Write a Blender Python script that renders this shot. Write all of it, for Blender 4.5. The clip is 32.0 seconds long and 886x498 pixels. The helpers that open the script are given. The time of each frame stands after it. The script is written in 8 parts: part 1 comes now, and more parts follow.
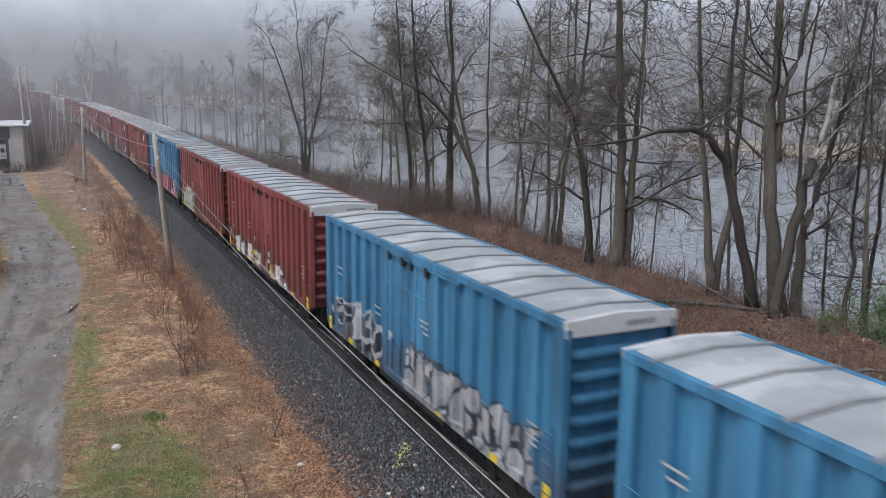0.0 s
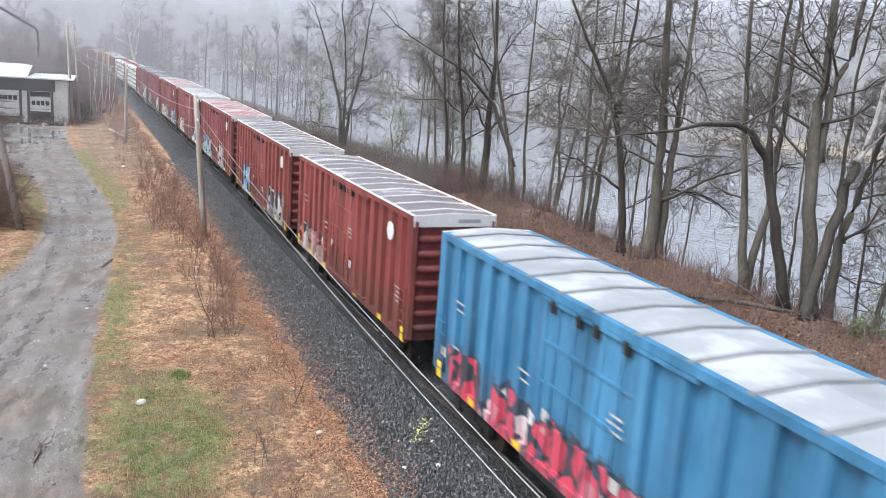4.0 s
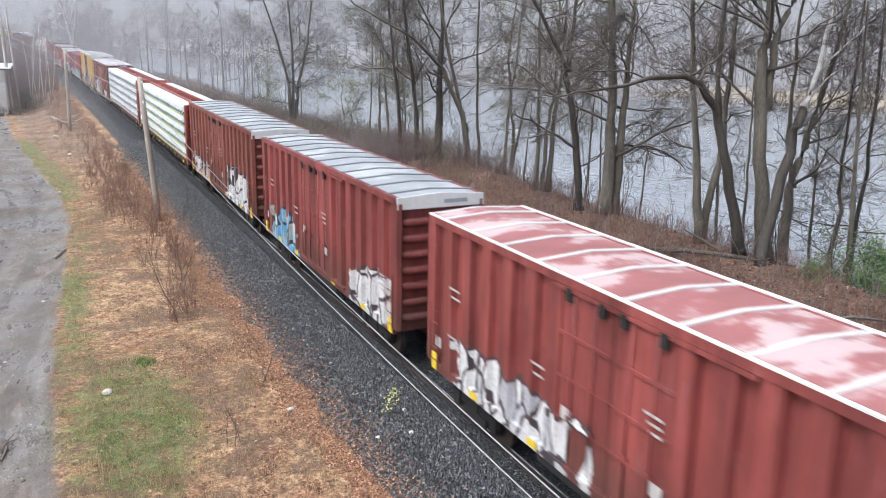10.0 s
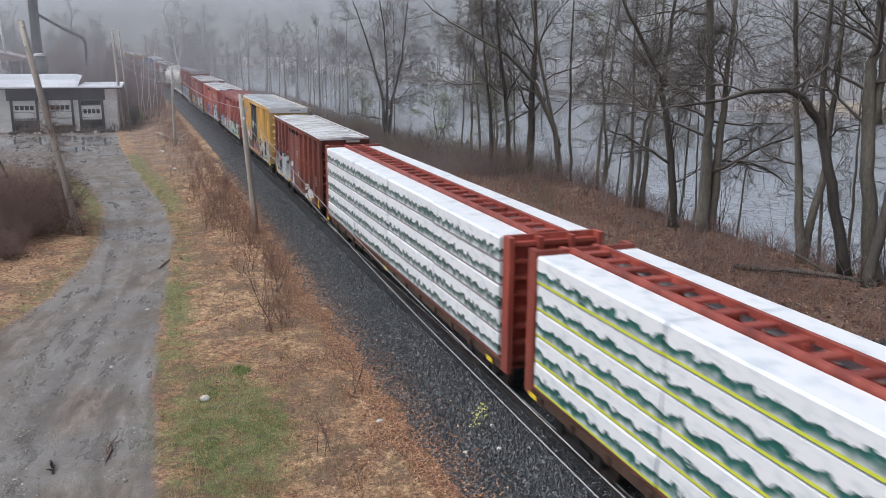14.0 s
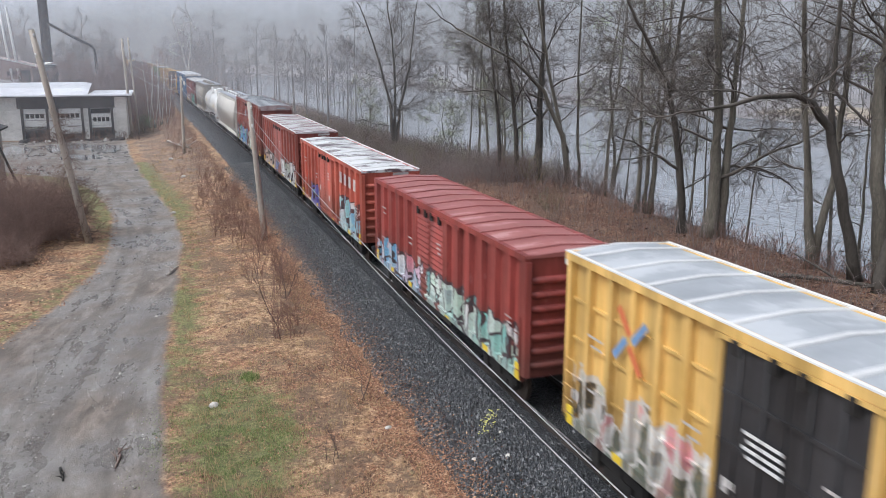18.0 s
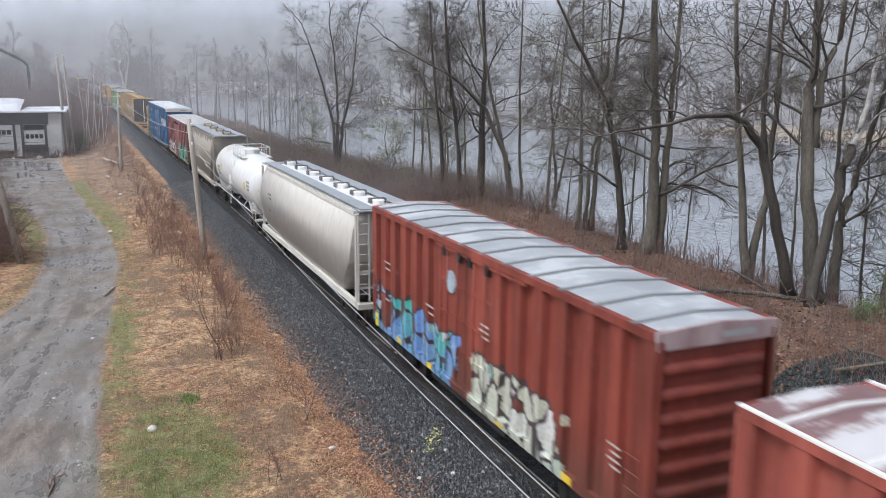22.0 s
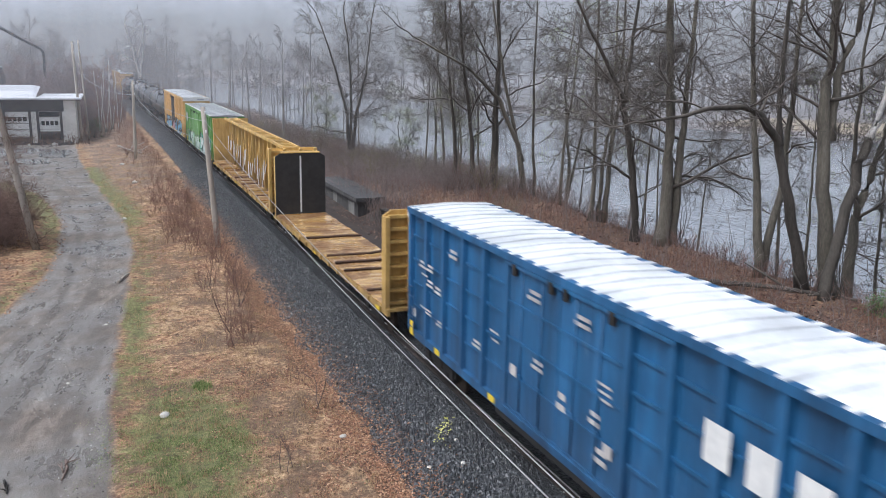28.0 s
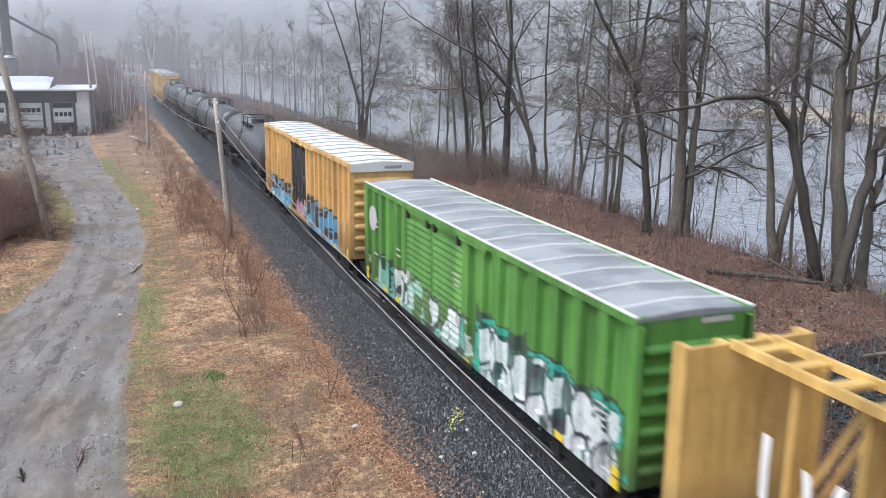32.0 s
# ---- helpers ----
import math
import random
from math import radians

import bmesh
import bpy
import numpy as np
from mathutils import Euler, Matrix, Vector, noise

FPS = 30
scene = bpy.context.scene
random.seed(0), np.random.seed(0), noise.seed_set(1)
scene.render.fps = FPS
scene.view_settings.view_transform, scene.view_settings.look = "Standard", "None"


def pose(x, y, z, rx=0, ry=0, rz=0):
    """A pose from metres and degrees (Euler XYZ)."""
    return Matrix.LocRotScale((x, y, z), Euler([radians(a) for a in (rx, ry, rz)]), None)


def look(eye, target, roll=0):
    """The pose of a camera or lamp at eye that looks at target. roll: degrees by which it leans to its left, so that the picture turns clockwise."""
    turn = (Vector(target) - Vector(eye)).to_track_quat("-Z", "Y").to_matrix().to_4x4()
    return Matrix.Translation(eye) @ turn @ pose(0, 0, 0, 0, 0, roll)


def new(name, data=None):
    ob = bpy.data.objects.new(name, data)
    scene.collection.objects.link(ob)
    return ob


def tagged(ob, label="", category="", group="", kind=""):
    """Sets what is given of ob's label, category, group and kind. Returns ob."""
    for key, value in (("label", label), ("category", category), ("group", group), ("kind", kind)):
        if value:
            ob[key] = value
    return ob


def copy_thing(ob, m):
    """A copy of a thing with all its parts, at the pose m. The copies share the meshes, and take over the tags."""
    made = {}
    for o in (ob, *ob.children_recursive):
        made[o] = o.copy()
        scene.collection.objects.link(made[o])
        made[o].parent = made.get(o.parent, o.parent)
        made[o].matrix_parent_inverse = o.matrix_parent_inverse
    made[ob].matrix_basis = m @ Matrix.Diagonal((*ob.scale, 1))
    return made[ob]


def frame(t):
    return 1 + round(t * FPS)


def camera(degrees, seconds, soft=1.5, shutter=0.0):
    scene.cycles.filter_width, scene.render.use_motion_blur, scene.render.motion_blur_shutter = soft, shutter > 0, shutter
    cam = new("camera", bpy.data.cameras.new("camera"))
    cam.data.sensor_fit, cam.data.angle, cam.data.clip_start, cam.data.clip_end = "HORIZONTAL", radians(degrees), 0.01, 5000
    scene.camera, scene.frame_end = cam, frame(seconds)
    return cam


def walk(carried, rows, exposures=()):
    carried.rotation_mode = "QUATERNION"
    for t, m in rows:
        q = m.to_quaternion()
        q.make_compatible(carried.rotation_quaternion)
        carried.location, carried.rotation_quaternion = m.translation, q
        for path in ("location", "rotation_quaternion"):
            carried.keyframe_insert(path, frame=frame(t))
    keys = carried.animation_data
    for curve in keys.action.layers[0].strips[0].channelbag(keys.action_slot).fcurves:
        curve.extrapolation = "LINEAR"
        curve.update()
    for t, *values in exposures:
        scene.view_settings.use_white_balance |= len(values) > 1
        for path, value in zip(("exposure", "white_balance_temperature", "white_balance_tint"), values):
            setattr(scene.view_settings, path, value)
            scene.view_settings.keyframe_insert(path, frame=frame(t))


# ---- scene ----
cam = camera(55.0, 32.0, soft=0.5, shutter=0.35)
EYE = (-9.86, 0.0, 9.0)
# seconds, yaw, pitch, roll of the hand-held camera, which turns but does not walk
ROWS = [
    (0, -24.42, -10.54, 0.64), (0.5, -24.27, -10.56, 0.53), (1, -24.14, -10.90, 0.45), (1.5, -24.19, -11.07, 1.70),
    (2, -24.34, -11.42, 2.63), (2.5, -23.84, -11.62, 3.83), (3, -23.15, -11.65, 4.44), (3.5, -22.62, -11.87, 4.56),
    (5.5, -22.92, -12.64, 1.56), (6, -23.49, -12.89, 1.33), (6.5, -23.88, -13.08, 1.99), (7, -24.11, -13.22, 3.60),
    (7.5, -24.02, -13.19, 4.54), (8, -23.90, -13.43, 4.18), (8.5, -23.79, -13.58, 2.66), (9, -23.73, -13.86, 2.15),
    (9.5, -23.83, -13.94, 1.32), (10, -25.23, -14.10, 1.01), (10.5, -26.12, -14.18, 0.69), (11, -26.46, -14.43, 0.43),
    (11.5, -26.01, -14.42, 0.30), (12, -23.73, -14.26, -0.04), (12.5, -22.34, -13.97, -0.08), (13, -21.04, -13.53, 0.05),
    (13.5, -19.55, -13.32, 0.17), (14, -18.98, -13.16, 0.31), (14.5, -18.77, -12.92, 0.38), (16.5, -18.34, -12.65, 0.24),
    (17, -18.29, -12.62, 0.13), (17.5, -18.34, -12.60, 0.10), (18, -18.41, -12.72, 0.06), (18.5, -18.46, -12.93, 0.22),
    (19, -18.88, -13.04, 0.91), (19.5, -21.20, -12.82, 1.61), (20, -22.49, -12.69, 1.56), (20.5, -22.74, -12.00, 1.01),
    (21, -22.66, -11.67, 0.42), (21.5, -22.41, -11.56, 0.26), (22, -22.28, -11.51, 0.49), (22.5, -22.08, -11.51, 0.65),
    (23, -21.85, -11.56, 0.85), (23.5, -21.82, -11.51, 1.11), (24, -21.82, -11.63, 1.18), (24.5, -21.94, -11.68, 1.31),
    (25, -22.02, -11.74, 1.23), (25.5, -22.07, -11.79, 1.15), (27.5, -21.63, -12.19, 0.92), (28, -21.45, -12.18, 0.88),
    (28.5, -21.29, -12.25, 0.90), (29, -21.05, -12.37, 0.80), (29.5, -20.80, -12.53, 0.79), (30, -20.75, -12.56, 0.81),
    (30.5, -20.74, -12.61, 0.81), (31, -20.74, -12.66, 0.77), (31.5, -20.64, -12.70, 0.70), (32, -20.65, -12.83, 0.72),
]
walk(cam, [(t, pose(*EYE, 90 + pitch, 0, yaw) @ pose(0, 0, 0, 0, 0, roll)) for t, yaw, pitch, roll in ROWS],
     exposures=[(t, stops, 5960 if t < 28 else 5820, 9) for t, stops in (
         (0, 0.06), (1, 0.48), (2, 0.82), (3, 0.88), (6, 0.9), (8, 0.9), (9, 0.8), (11, 0.8), (12, 0.68), (13, 0.3), (14, 0.14), (17, 0.5), (18, 0.42),
         (19, 0.95), (20, 0.45), (21, 0.22), (22, 0.45), (23, 0.42), (25, 0.3), (28, 0.4), (29, 0.6), (30, 0.7), (31, 0.7), (32, 0.65))])
# ---- light: an overcast, misty spring morning ----
world = bpy.data.worlds.new("world")
scene.world = world
world.use_nodes = True
wn, wl = world.node_tree.nodes, world.node_tree.links
sky = wn.new("ShaderNodeTexSky")
sky.sky_type, sky.sun_disc = "NISHITA", False
sky.sun_elevation, sky.sun_rotation = radians(57), radians(248)
sky.air_density, sky.dust_density, sky.ozone_density = 1.0, 6.0, 1.0
# the cloud cover takes most of the blue out of the sky
hsv = wn.new("ShaderNodeHueSaturation")
hsv.inputs["Saturation"].default_value = 0.5
wl.new(sky.outputs[0], hsv.inputs["Color"])
wl.new(hsv.outputs[0], wn["Background"].inputs["Color"])
wn["Background"].inputs["Strength"].default_value = 0.118
sun = new("sun", bpy.data.lights.new("sun", "SUN"))
sun.data.energy, sun.data.angle, sun.data.color = 1.35, radians(30), (1.0, 0.985, 0.965)
sun.matrix_world = look((0, 0, 60), (35, -4, 0))

# ---- materials ----
def nodes_of(name):
    m = bpy.data.materials.new(name)
    m.use_nodes = True
    nt = m.node_tree
    return m, nt.nodes, nt.links, nt.nodes["Principled BSDF"]


def noise_node(n, l, scale, detail=4.0, rough=0.6, coord="Object", stretch=None):
    tc = n.new("ShaderNodeTexCoord")
    t = n.new("ShaderNodeTexNoise")
    t.inputs["Scale"].default_value, t.inputs["Detail"].default_value, t.inputs["Roughness"].default_value = scale, detail, rough
    src = tc.outputs[coord]
    if stretch:
        mp = n.new("ShaderNodeMapping")
        mp.inputs["Scale"].default_value = stretch
        l.new(src, mp.inputs[0])
        src = mp.outputs[0]
    l.new(src, t.inputs["Vector"])
    return t


def ramp_node(n, l, src, stops):
    r = n.new("ShaderNodeValToRGB")
    e = r.color_ramp.elements
    e[0].position, e[0].color = stops[0][0], (*stops[0][1], 1)
    e[1].position, e[1].color = stops[-1][0], (*stops[-1][1], 1)
    for p, c in stops[1:-1]:
        k = e.new(p)
        k.color = (*c, 1)
    l.new(src, r.inputs[0])
    return r


def mix_node(n, l, fac, a, b, blend="MIX"):
    m = n.new("ShaderNodeMix")
    m.data_type, m.blend_type = "RGBA", blend
    for sock, v in ((m.inputs[0], fac), (m.inputs[6], a), (m.inputs[7], b)):
        if hasattr(v, "links"):
            l.new(v, sock)
        elif isinstance(v, (int, float)):
            sock.default_value = v
        else:
            sock.default_value = (*v, 1)
    return m.outputs[2]


def math_node(n, l, op, *vals):
    m = n.new("ShaderNodeMath")
    m.operation = op
    for sock, v in zip(m.inputs, vals):
        if hasattr(v, "links"):
            l.new(v, sock)
        else:
            sock.default_value = v
    return m.outputs[0]


def bump(n, l, p, src, strength=0.3, dist=0.02):
    b = n.new("ShaderNodeBump")
    b.inputs["Strength"].default_value, b.inputs["Distance"].default_value = strength, dist
    l.new(src, b.inputs["Height"])
    l.new(b.outputs[0], p.inputs["Normal"])


def rough_mat(name, dark, light, scale=6.0, rough=0.8, metal=0.0, bumpy=0.3, dist=0.02, stretch=None, coord="Object"):
    """A surface whose colour wanders between two tones at two scales."""
    m, n, l, p = nodes_of(name)
    big = noise_node(n, l, scale * 0.22, 3, 0.6, coord, stretch)
    fine = noise_node(n, l, scale * 3.1, 5, 0.65, coord, stretch)
    s = math_node(n, l, "ADD", math_node(n, l, "MULTIPLY", big.outputs[0], 0.55), math_node(n, l, "MULTIPLY", fine.outputs[0], 0.45))
    r = ramp_node(n, l, s, [(0.33, dark), (0.68, light)])
    l.new(r.outputs[0], p.inputs["Base Color"])
    p.inputs["Roughness"].default_value, p.inputs["Metallic"].default_value = rough, metal
    bump(n, l, p, fine.outputs[0], bumpy, dist)
    return m


BARK = rough_mat("bark", (0.06, 0.053, 0.042), (0.235, 0.21, 0.17), 5.0, 0.9, bumpy=0.6, dist=0.03, stretch=(1, 1, 0.25))
BARK_DARK = rough_mat("bark_dark", (0.03, 0.026, 0.021), (0.12, 0.104, 0.088), 5.0, 0.85, bumpy=0.6, dist=0.03, stretch=(1, 1, 0.25))
TWIG = rough_mat("twig", (0.045, 0.038, 0.033), (0.15, 0.128, 0.11), 2.0, 0.9, bumpy=0.0)
# twigs of far trees, with the haze put into their colour
TWIG_HAZED = rough_mat("twig_hazed", (0.17, 0.155, 0.15), (0.3, 0.28, 0.272), 1.0, 0.9, bumpy=0.0)
TWIG_RED = rough_mat("twig_red", (0.14, 0.08, 0.062), (0.31, 0.18, 0.14), 2.0, 0.9, bumpy=0.0)
TWIG_ROSE = rough_mat("twig_rose", (0.15, 0.11, 0.105), (0.28, 0.215, 0.205), 1.0, 0.9, bumpy=0.0)
DULL_TWIG = rough_mat("twig_dull", (0.1, 0.082, 0.075), (0.24, 0.2, 0.185), 2.0, 0.9, bumpy=0.0)
TWIG_BUSH = rough_mat("twig_bush", (0.088, 0.06, 0.05), (0.21, 0.145, 0.12), 2.0, 0.9, bumpy=0.0)
BIRCH = rough_mat("birch_bark", (0.22, 0.2, 0.18), (0.72, 0.7, 0.67), 9.0, 0.75, stretch=(0.6, 0.6, 2.0))
BUDS = rough_mat("spring_buds", (0.16, 0.2, 0.06), (0.3, 0.33, 0.13), 1.0, 0.8, bumpy=0.0)
LEAF_GREEN = rough_mat("evergreen_leaf", (0.03, 0.07, 0.015), (0.1, 0.17, 0.04), 2.0, 0.6, bumpy=0.0)
POLE_WOOD = rough_mat("pole_wood", (0.24, 0.205, 0.175), (0.5, 0.455, 0.4), 7.0, 0.9, stretch=(2, 2, 0.15), bumpy=0.5)
STEEL = rough_mat("rail_steel", (0.75, 0.74, 0.73), (0.92, 0.91, 0.9), 8.0, 0.3, 0.9, 0.03)
RUST = rough_mat("rusty_steel", (0.035, 0.022, 0.016), (0.11, 0.06, 0.04), 6.0, 0.8, 0.2, 0.3)
RAIL_DARK = rough_mat("dark_rail_side", (0.014, 0.011, 0.01), (0.045, 0.033, 0.027), 6.0, 0.7, 0.2, 0.3)
TIE_WOOD = rough_mat("tie_wood", (0.012, 0.011, 0.01), (0.04, 0.035, 0.03), 5.0, 0.85, stretch=(0.3, 2, 2), bumpy=0.5)
BLACK_IRON = rough_mat("black_iron", (0.008, 0.008, 0.008), (0.035, 0.032, 0.03), 5.0, 0.7, 0.2)
WIRE = rough_mat("wire", (0.3, 0.3, 0.3), (0.46, 0.46, 0.46), 3.0, 0.5, 0.2, 0.0)
CONCRETE = rough_mat("concrete", (0.032, 0.03, 0.032), (0.118, 0.114, 0.112), 1.2, 0.85, bumpy=0.3, stretch=(1, 1, 0.3))
WHITE_PAINT = rough_mat("white_paint", (0.55, 0.56, 0.55), (0.8, 0.8, 0.78), 2.0, 0.55, bumpy=0.05)
YELLOW_MARK = rough_mat("yellow_mark", (0.6, 0.42, 0.02), (0.8, 0.6, 0.05), 4.0, 0.5, bumpy=0.0)
STONE = rough_mat("pale_stone", (0.4, 0.38, 0.34), (0.65, 0.62, 0.57), 5.0, 0.85)

# ---- mesh helpers ----
class Geo:
    """Collects vertices and faces of one mesh."""

    def __init__(self):
        self.v, self.f, self.s = [], [], []

    def face(self, pts, smooth=False):
        b = len(self.v)
        self.v.extend(pts)
        self.f.append(tuple(range(b, b + len(pts))))
        self.s.append(smooth)

    def box(self, x0, x1, y0, y1, z0, z1):
        b = len(self.v)
        self.v.extend([(x0, y0, z0), (x1, y0, z0), (x1, y1, z0), (x0, y1, z0), (x0, y0, z1), (x1, y0, z1), (x1, y1, z1), (x0, y1, z1)])
        for q in ((0, 3, 2, 1), (4, 5, 6, 7), (0, 1, 5, 4), (1, 2, 6, 5), (2, 3, 7, 6), (3, 0, 4, 7)):
            self.f.append(tuple(b + i for i in q))
            self.s.append(False)
        return self

    def tube(self, pts, radii, sides=6, cap=True, smooth=True):
        """A tube along pts with a radius at each."""
        b, n = len(self.v), len(pts)
        up = Vector((0.13, 0.31, 0.94))
        for i, p in enumerate(pts):
            p = Vector(p)
            d = (Vector(pts[min(i + 1, n - 1)]) - Vector(pts[max(i - 1, 0)]))
            d = d.normalized() if d.length > 1e-9 else Vector((0, 0, 1))
            ref = up if abs(d.dot(up)) < 0.93 else Vector((0.9, -0.3, 0.2))
            a = d.cross(ref).normalized()
            c = d.cross(a)
            for k in range(sides):
                t = 2 * math.pi * k / sides
                self.v.append(p + radii[i] * (math.cos(t) * a + math.sin(t) * c))
        for i in range(n - 1):
            for k in range(sides):
                k2 = (k + 1) % sides
                self.f.append((b + i * sides + k, b + (i + 1) * sides + k, b + (i + 1) * sides + k2, b + i * sides + k2))
                self.s.append(smooth)
        if cap:
            self.f.append(tuple(b + k for k in range(sides)))
            self.f.append(tuple(b + (n - 1) * sides + k for k in reversed(range(sides))))
            self.s.extend((False, False))
        return self

    def bar(self, p, q, r, sides=6):
        return self.tube([p, q], [r, r], sides, smooth=sides > 4)

    def extrude(self, profile, y0, y1, smooth=False):
        """A prism: a closed profile of (x, z) run from y0 to y1."""
        b, n = len(self.v), len(profile)
        self.v.extend([(x, y0, z) for x, z in profile] + [(x, y1, z) for x, z in profile])
        for i in range(n):
            j = (i + 1) % n
            self.f.append((b + i, b + n + i, b + n + j, b + j))
            self.s.append(smooth)
        self.f.append(tuple(b + i for i in range(n)))
        self.f.append(tuple(b + n + i for i in reversed(range(n))))
        self.s.extend((False, False))
        return self

    def mesh(self, name, material):
        me = bpy.data.meshes.new(name)
        me.from_pydata([tuple(v) for v in self.v], [], self.f)
        me.polygons.foreach_set("use_smooth", self.s)
        if material:
            me.materials.append(material)
        return me


def part(name, geo, material, parent, label="", at=None):
    me = geo if isinstance(geo, bpy.types.Mesh) else geo.mesh(name, material)
    ob = new(name, me)
    ob.parent = parent
    if at is not None:
        ob.matrix_basis = at
    return tagged(ob, label) if label else ob


def thing(name, label, category, group="", kind="", at=None):
    ob = new(name)
    ob.empty_display_size = 0.3
    if at is not None:
        ob.matrix_basis = at
    return tagged(ob, label, category, group, kind)


def solid(name, geo, material, label, category="", group="", kind="", at=None):
    ob = new(name, geo if isinstance(geo, bpy.types.Mesh) else geo.mesh(name, material))
    if at is not None:
        ob.matrix_basis = at
    return tagged(ob, label, category, group, kind)


HEADING, CURVE, STRAIGHT_TO = 0.01227, 0.0001535, 38.0


def track_x(y):
    """The track's middle: straight, then bending gently away."""
    return 0.03 - HEADING * y - CURVE * max(0.0, y - STRAIGHT_TO) ** 2


def track_turn(y):
    return math.degrees(math.atan(HEADING + 2 * CURVE * max(0.0, y - STRAIGHT_TO)))


def track_z(y):
    """The line is level near the bridge and climbs gently beyond."""
    q = min(y, 320.0) - 40.0
    return 0.006 * (q + math.sqrt(q * q + 100.0))


def track_pitch(y):
    q = y - 40.0
    return math.degrees(math.atan(0.006 * (1 + q / math.sqrt(q * q + 100.0)))) if y < 320 else 0.0


def lerp_table(x, table):
    if x <= table[0][0]:
        return table[0][1]
    for (a, p), (b, q) in zip(table, table[1:]):
        if x <= b:
            return p + (q - p) * (x - a) / (b - a)
    return table[-1][1]

# ---- ground, river, road ----
SHORE_L = [(-300, 21), (40, 21), (55, 22), (70, 21.5), (84, 20), (105, 18.5), (133, 19), (161, 20), (190, 17), (206, 12), (260, 7), (400, -2), (640, -20)]
SHORE_R = [(-300, 180), (60, 118), (106, 108), (132, 99), (178, 89), (230, 84), (300, 81), (430, 78), (640, 70)]
ROAD_R = [(-300, -10.3), (25, -10.3), (31, -10.0), (38, -9.5), (46, -9.1), (54, -9.3), (64, -10.2), (75, -11.4), (90, -12.6), (109, -13.6)]
ROAD_L = [(-300, -18.0), (20, -18.0), (30, -15.8), (35, -14.3), (40, -13.2), (46, -12.7), (54, -12.8), (60, -13.4), (68, -15.0), (76, -18.0), (82, -25), (86, -40), (109, -60)]


def smooth(a, b, x):
    t = min(1.0, max(0.0, (x - a) / (b - a)))
    return t * t * (3 - 2 * t)


def in_river(x, y):
    """How far inside the river's shores, in metres (negative outside)."""
    if y > 640:
        return 640 - y
    return min(x - lerp_table(y, SHORE_L), lerp_table(y, SHORE_R) - x)


def road_in(x, y):
    if y > 109.5 or y < -300:
        return -9.0
    return min(x - lerp_table(y, ROAD_L), lerp_table(y, ROAD_R) - x, (109.5 - y) * 0.7)


def wall_top(y):
    """Height of the retaining wall, which falls away along the track."""
    return 1.25 - 0.028 * max(0.0, y - 22.0)


def ground_z(x, y):
    d = x - track_x(y)
    lump = 0.10 * noise.noise((x * 0.35, y * 0.35, 0.0)) + 0.05 * noise.noise((x * 1.1, y * 1.1, 3.0))
    if d < 0:
        z = -0.23 + (-0.62 + 0.23) * smooth(1.9, 4.0, -d)
        off = smooth(3.6, 5.0, -d)
        r = road_in(x, y)
        rut = 0.0
        if r > 0:
            rut = 0.03 * noise.noise((x * 1.6, y * 0.3, 9.0)) - 0.04 * smooth(0, 0.6, r)
        z += off * (lump * (0.35 if r > 0 else 1.3) + rut)
        z += 0.5 * smooth(30, 90, -x) + 9.0 * smooth(120, 500, -x)
        z += track_z(y) * (1 - smooth(4.2, 10.0, -d))
        return z + 12 * smooth(250, 900, y)
    w = smooth(17.0, 17.6, y) * (1 - smooth(47.0, 51.0, y))
    step = 6.75 - 0.06 * (y - 17.3) + 0.2 - track_x(y)
    foot = -0.23 + (-0.62 + 0.23) * smooth(1.9, 3.6, d)
    bank = foot + (1.85 - 1.3 * smooth(45, 70, y)) * smooth(4.6 - 0.6 * smooth(40, 60, y), 9.0, d)
    walled = foot + (wall_top(y) + 0.56) * smooth(step - 0.08, step + 0.06, d) + (1.5 - wall_top(y)) * smooth(step + 0.3, step + 3.5, d)
    z = bank * (1 - w) + walled * w + track_z(y) * (1 - smooth(6.0, 16.0, d))
    s = in_river(x, y)
    off = smooth(3.8, 6.0, d)
    z += off * lump * 1.4
    shore = 1 - smooth(-8.5 + 4.0 * smooth(45, 70, y), 0.0, s)
    if s > -9:
        z = z * shore + (-2.55) * (1 - shore)
    if s > 0:
        z = -2.55 - 2.0 * smooth(0, 8, s)
    if x > 60:
        z = min(z, -2.2 + 1.4 * smooth(0, 40, -s)) if s < 0 else z
        z += 14 * smooth(200, 800, x) + 6 * smooth(300, 900, y)
    return z


